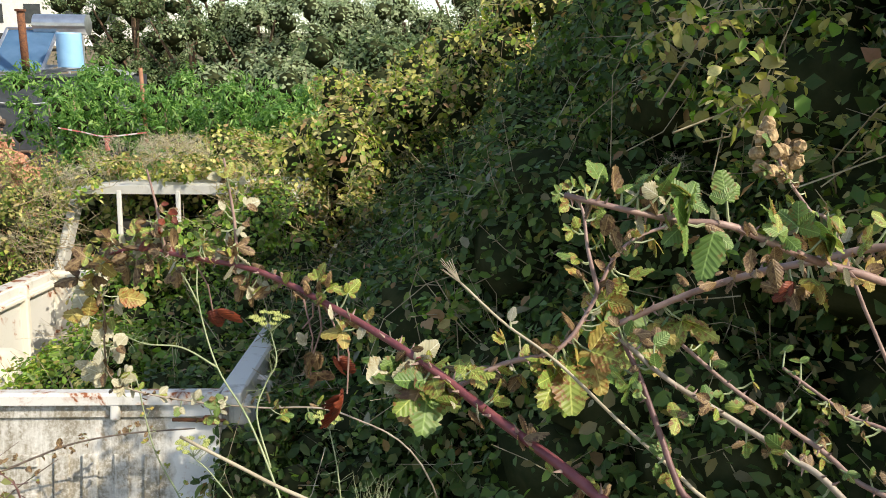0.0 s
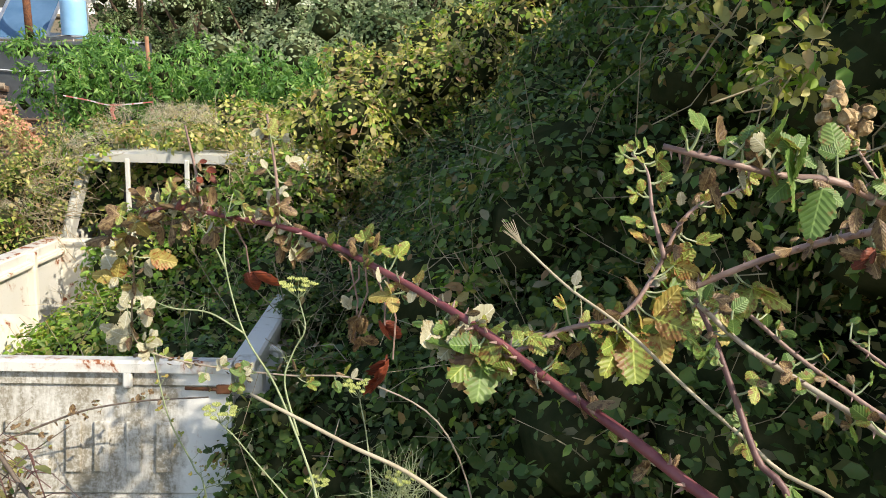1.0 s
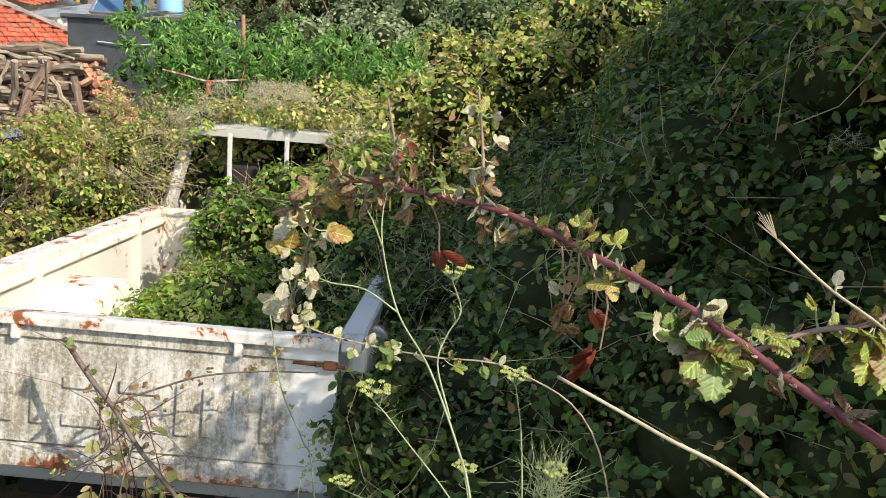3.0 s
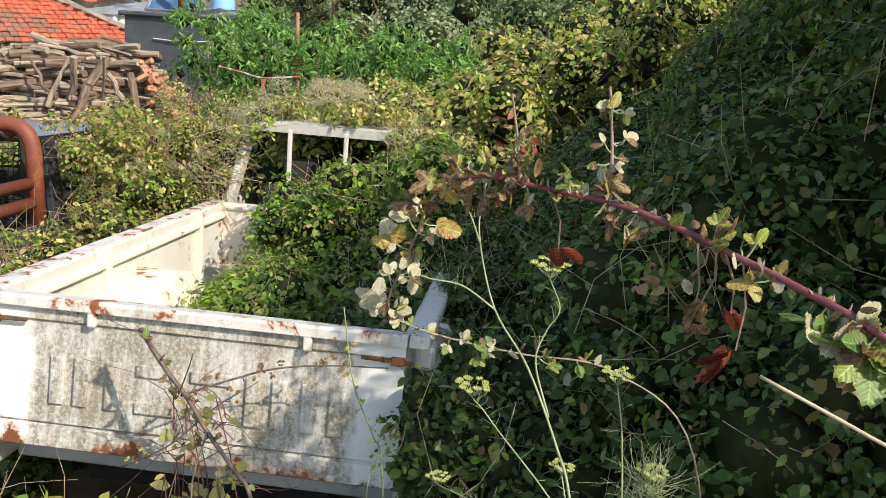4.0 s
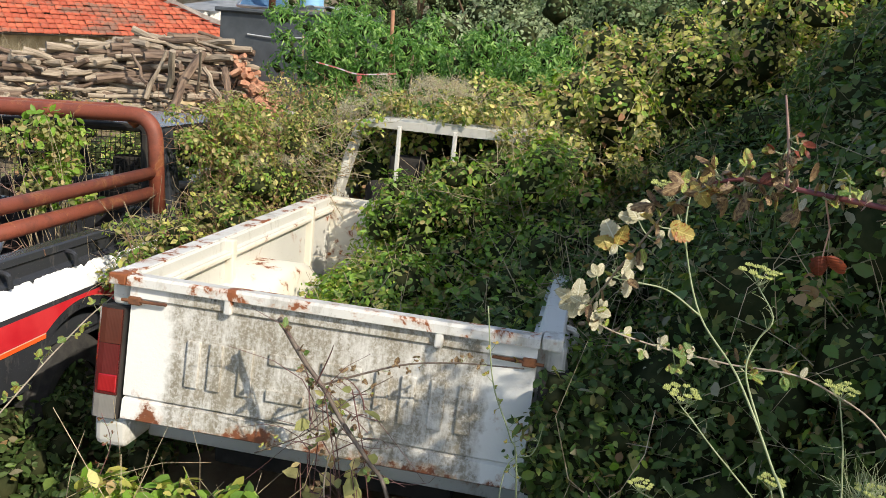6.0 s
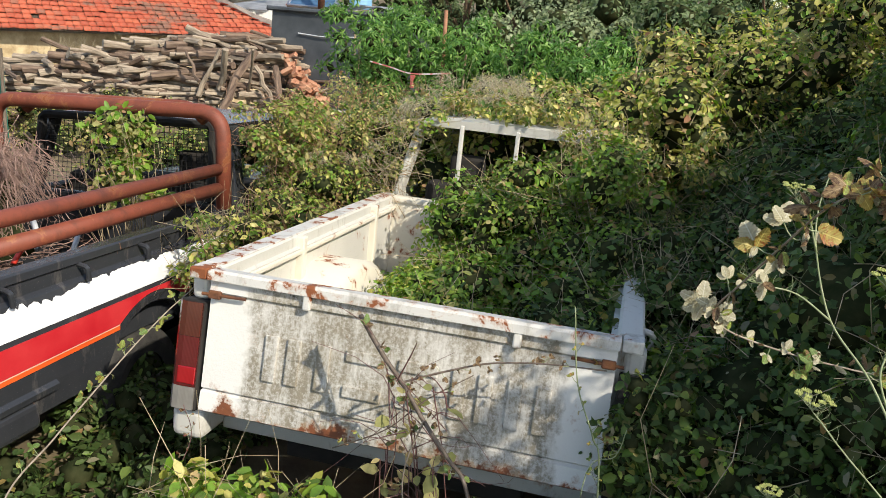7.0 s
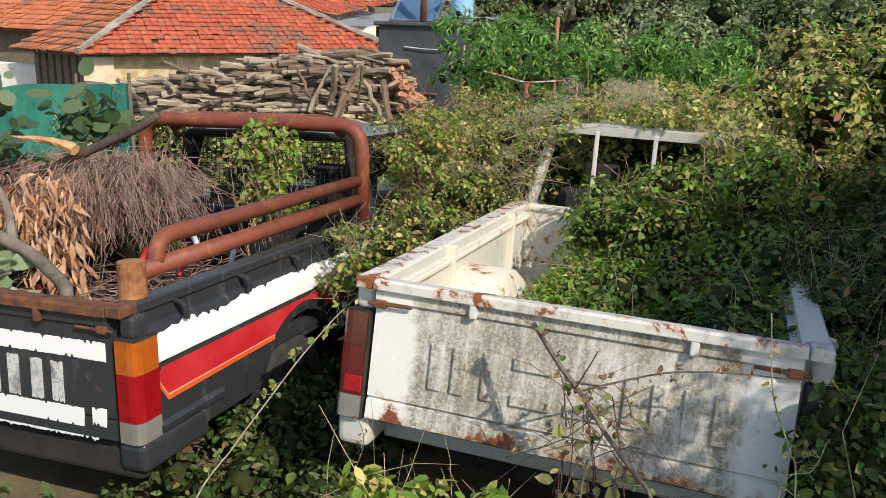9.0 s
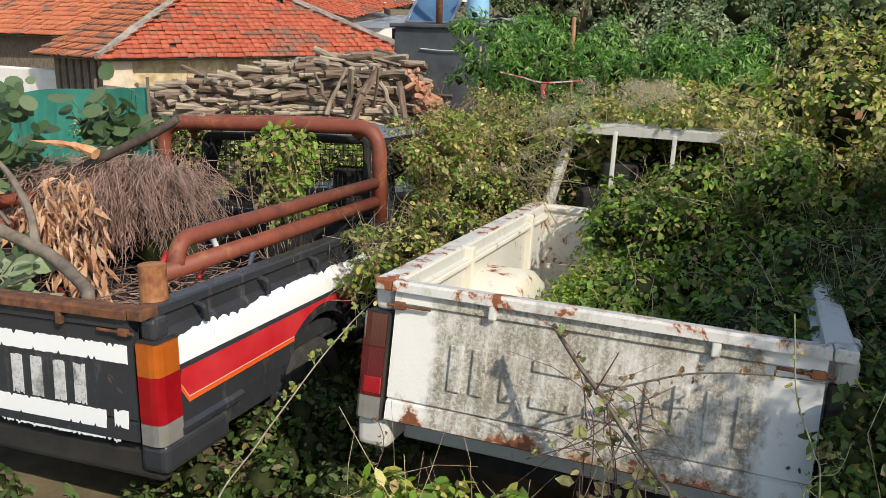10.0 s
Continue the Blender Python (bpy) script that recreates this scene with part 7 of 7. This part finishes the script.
def umbel(at, r, seed):
    g = random.Random(seed)
    for k in range(14):
        a = 2 * math.pi * k / 14 + g.uniform(-0.2, 0.2)
        rr = r * math.sqrt(g.uniform(0.15, 1))
        tip = at + V_((rr * math.cos(a), rr * math.sin(a), r * 0.75 + g.uniform(-0.1, 0.1) * r))
        ray_ = part("umbel_ray", tube(bmesh.new(), [at, tip], 0.0005, 0.0004, 4), CM["green"], fen)
        share("umbel_flower", FLOWER, ray_, Matrix.LocRotScale(tip, Euler((0, 0, a)), (r * 0.26,) * 3))


M["umbel"] = plain("yellow_green_umbel", (0.27, 0.32, 0.09), (0.40, 0.42, 0.14), 60.0, 0.7, 0, 0.0)
bm = bmesh.new()
g = random.Random(4)
for k in range(9):
    a = k * 0.7
    p = V_((0.8 * math.cos(a), 0.8 * math.sin(a), 0.4 + g.uniform(-0.1, 0.1)))
    tube(bm, [V_((0, 0, 0)), p * 0.8, p], 0.10, 0.22, 4)
FLOWER = bpy.data.meshes.new("umbel_flower")
bm.to_mesh(FLOWER)
bm.free()
FLOWER.materials.append(M["umbel"])
for j, (pts, um) in enumerate([([(1.14, -1.19, 1.51), (1.113, -1.146, 1.58), (1.125, -1.124, 1.624), (1.143, -1.117, 1.661), (1.125, -1.06, 1.692)], 0.030), ([(1.041, -1.092, 1.641), (0.985, -1.09, 1.675), (0.93, -1.10, 1.685), (0.895, -1.10, 1.70)], 0.0), ([(1.007, -1.056, 1.738), (0.985, -1.06, 1.79), (0.96, -1.06, 1.82)], 0.022), ([(1.25, -1.32, 1.1), (1.20, -1.29, 1.35), (1.06, -1.20, 1.49), (1.02, -1.19, 1.53)], 0.026), ([(1.25, -1.32, 1.1), (1.26, -1.26, 1.35), (1.25, -1.22, 1.50), (1.235, -1.2, 1.58)], 0.024), ([(1.25, -1.32, 1.1), (1.29, -1.26, 1.3), (1.30, -1.22, 1.44)], 0.022), ([(1.22, -1.3, 1.3), (1.10, -1.25, 1.36), (0.98, -1.22, 1.39)], 0.018), ([(1.25, -1.32, 1.1), (1.2, -1.25, 1.3), (1.17, -1.2, 1.42)], 0.02)]):
    pth = smooth_path(pts, 6)
    part("side_stem", tube(bmesh.new(), pth, 0.0018, 0.0009, 6), CM["green"], fen, smooth=True)
    if um:
        umbel(pth[-1], um, j)
    n = 26
    r = np.random.default_rng(900 + j)
    idx = r.integers(len(pth) // 3, len(pth), n)
    S = np.array([pth[i][:] for i in idx])
    twigs("feathery_leaf", S, S + r.normal(size=(n, 3)) * 0.016 + np.array([0, 0, 0.012]), 0.0005 * np.ones(n), CM["green"], fen, 920 + j, 0.2, 3, 3)
tuft = np.random.default_rng(950)
S = np.array([1.30, -1.22, 1.42]) + tuft.normal(size=(150, 3)) * 0.015
twigs("feathery_leaf", S, S + tuft.normal(size=(150, 3)) * 0.03 + np.array([0, 0, 0.03]), 0.0006 * np.ones(150), CM["green"], fen, 951, 0.2, 3, 3)
# second straw stem crossing low
s2 = part("dry_stem", tube(bmesh.new(), smooth_path([(1.212, -1.890, 1.9025), (1.27, -1.911, 1.882), (1.33, -1.932, 1.858), (1.42, -1.97, 1.78), (1.50, -2.0, 1.4), (1.53, -2.02, 0.52)], 6), 0.0011, 0.0017, 8), CM["straw"], None, smooth=True)
tagged(s2, "slanting straw-coloured dry stem", "stem", "foreground brambles")

# ---- vines on and before the tailgates ----
r = np.random.default_rng(77)
n = 46
S = np.stack([r.uniform(0.06, 0.32, n), r.uniform(-0.30, -0.16, n), r.uniform(0.55, 0.95, n)], 1)
E_ = S + np.stack([r.normal(size=n) * 0.14, r.normal(size=n) * 0.04, r.normal(size=n) * 0.16], 1)
E_[:, 1] = np.minimum(E_[:, 1], -0.15)
tangle = empty("dead_vine_tangle", Matrix.Identity(4), "tangle of dead vine stems before the white tailgate", "vine")
twigs("stem_tangle", S, E_, r.uniform(0.0012, 0.003, n), CM["dark"], tangle, 78, 0.25, 4, 5)
S2 = S[:14]
twigs("stem_tangle", S2, np.c_[S2[:, 0] + 0.1, S2[:, 1] - 0.1, 0.02 * np.ones(14)], 0.0022 * np.ones(14), CM["dark"], tangle, 79, 0.1, 4, 6)
leaf_cloud("foliage", S[:30], np.tile([0.1, -0.8, 0.4], (30, 1)), 0.05 * np.ones(30), M["l_olive"], tangle, 80, LEAF6)
for j, (lab, pts, rr, mt, kinds, sz, nl) in enumerate([
        ("dead bramble vine lying down the white tailgate", [(-0.06, -0.09, 1.10), (0.04, -0.14, 1.0), (0.128, -0.18, 0.927), (0.21, -0.23, 0.85), (0.307, -0.28, 0.77), (0.381, -0.33, 0.70), (0.50, -0.45, 0.35), (0.55, -0.5, 0.05)], 0.0085, "bark", ["brown", "green"], 0.032, 12),
        ("dead bramble vine crossing to the tailgate latch", [(0.10, -0.17, 0.93), (0.252, -0.14, 0.99), (0.375, -0.12, 1.03), (0.53, -0.11, 1.055), (0.72, -0.10, 1.065)], 0.0038, "bark", ["brown"], 0.024, 10),
        ("thin dead runner across the tailgate", [(-0.10, -0.17, 0.66), (0.08, -0.20, 0.78), (0.20, -0.18, 0.90), (0.33, -0.14, 0.99)], 0.0026, "bark", ["brown", "lime"], 0.022, 6),
        ("dead vine rooted before the tailgate", [(0.21, -0.24, 0.86), (0.16, -0.24, 0.66), (0.20, -0.3, 0.45), (0.22, -0.34, 0.03)], 0.003, "grey", ["brown"], 0.024, 5),
        ("yellow-flowered weed stalk by the tailgate corner", [(0.80, -0.28, 0.03), (0.743, -0.25, 0.787), (0.709, -0.25, 0.92), (0.646, -0.25, 1.075), (0.61, -0.25, 1.30)], 0.003, "green", ["lime", "yellow"], 0.018, 9),
        ("weed stalk leaning at the tailgate corner", [(0.74, -0.3, 0.03), (0.70, -0.25, 0.75), (0.78, -0.22, 0.86), (0.80, -0.22, 0.95)], 0.002, "green", ["lime", "green"], 0.018, 8),
        ("green bramble runner between the trucks", [(-0.96, -0.75, 0.15), (-0.98, -0.62, 0.50), (-0.965, -0.40, 0.62), (-0.945, -0.22, 0.71), (-0.92, -0.05, 0.80), (-0.87, 0.10, 0.90), (-0.82, 0.22, 0.98), (-0.76, 0.12, 1.10)], 0.0034, "grey", ["green", "lime"], 0.032, 18),
        ("thin bramble runner with small leaves", [(-0.55, -0.5, 0.05), (-0.60, -0.3, 0.45), (-0.58, -0.22, 0.62), (-0.62, -0.2, 0.72)], 0.002, "dark", ["red", "brown"], 0.016, 9)]):
    ob, pth = cane(lab, pts, rr, rr * 0.6, mt, 0, 60 + j, name="vine", cat="vine")
    for i in range(nl):
        spray(ob, pth[int((0.06 + 0.9 * i / nl) * (len(pth) - 1))], kinds, sz, 1000 + 30 * j + i, 3, None, 0.03)

for ob_, pth_, n_, st_, en_ in ((cA, pA, 150, 0.3, 1.0), (cB, pB, 46, 0.1, 1.0), (cC, pC, 40, 0.0, 0.55), (cD, pD, 30, 0.0, 0.6), (cT, pT, 60, 0.0, 0.75)):
    scraps(ob_, pth_, n_, 3000 + n_, start=st_, stop=en_)
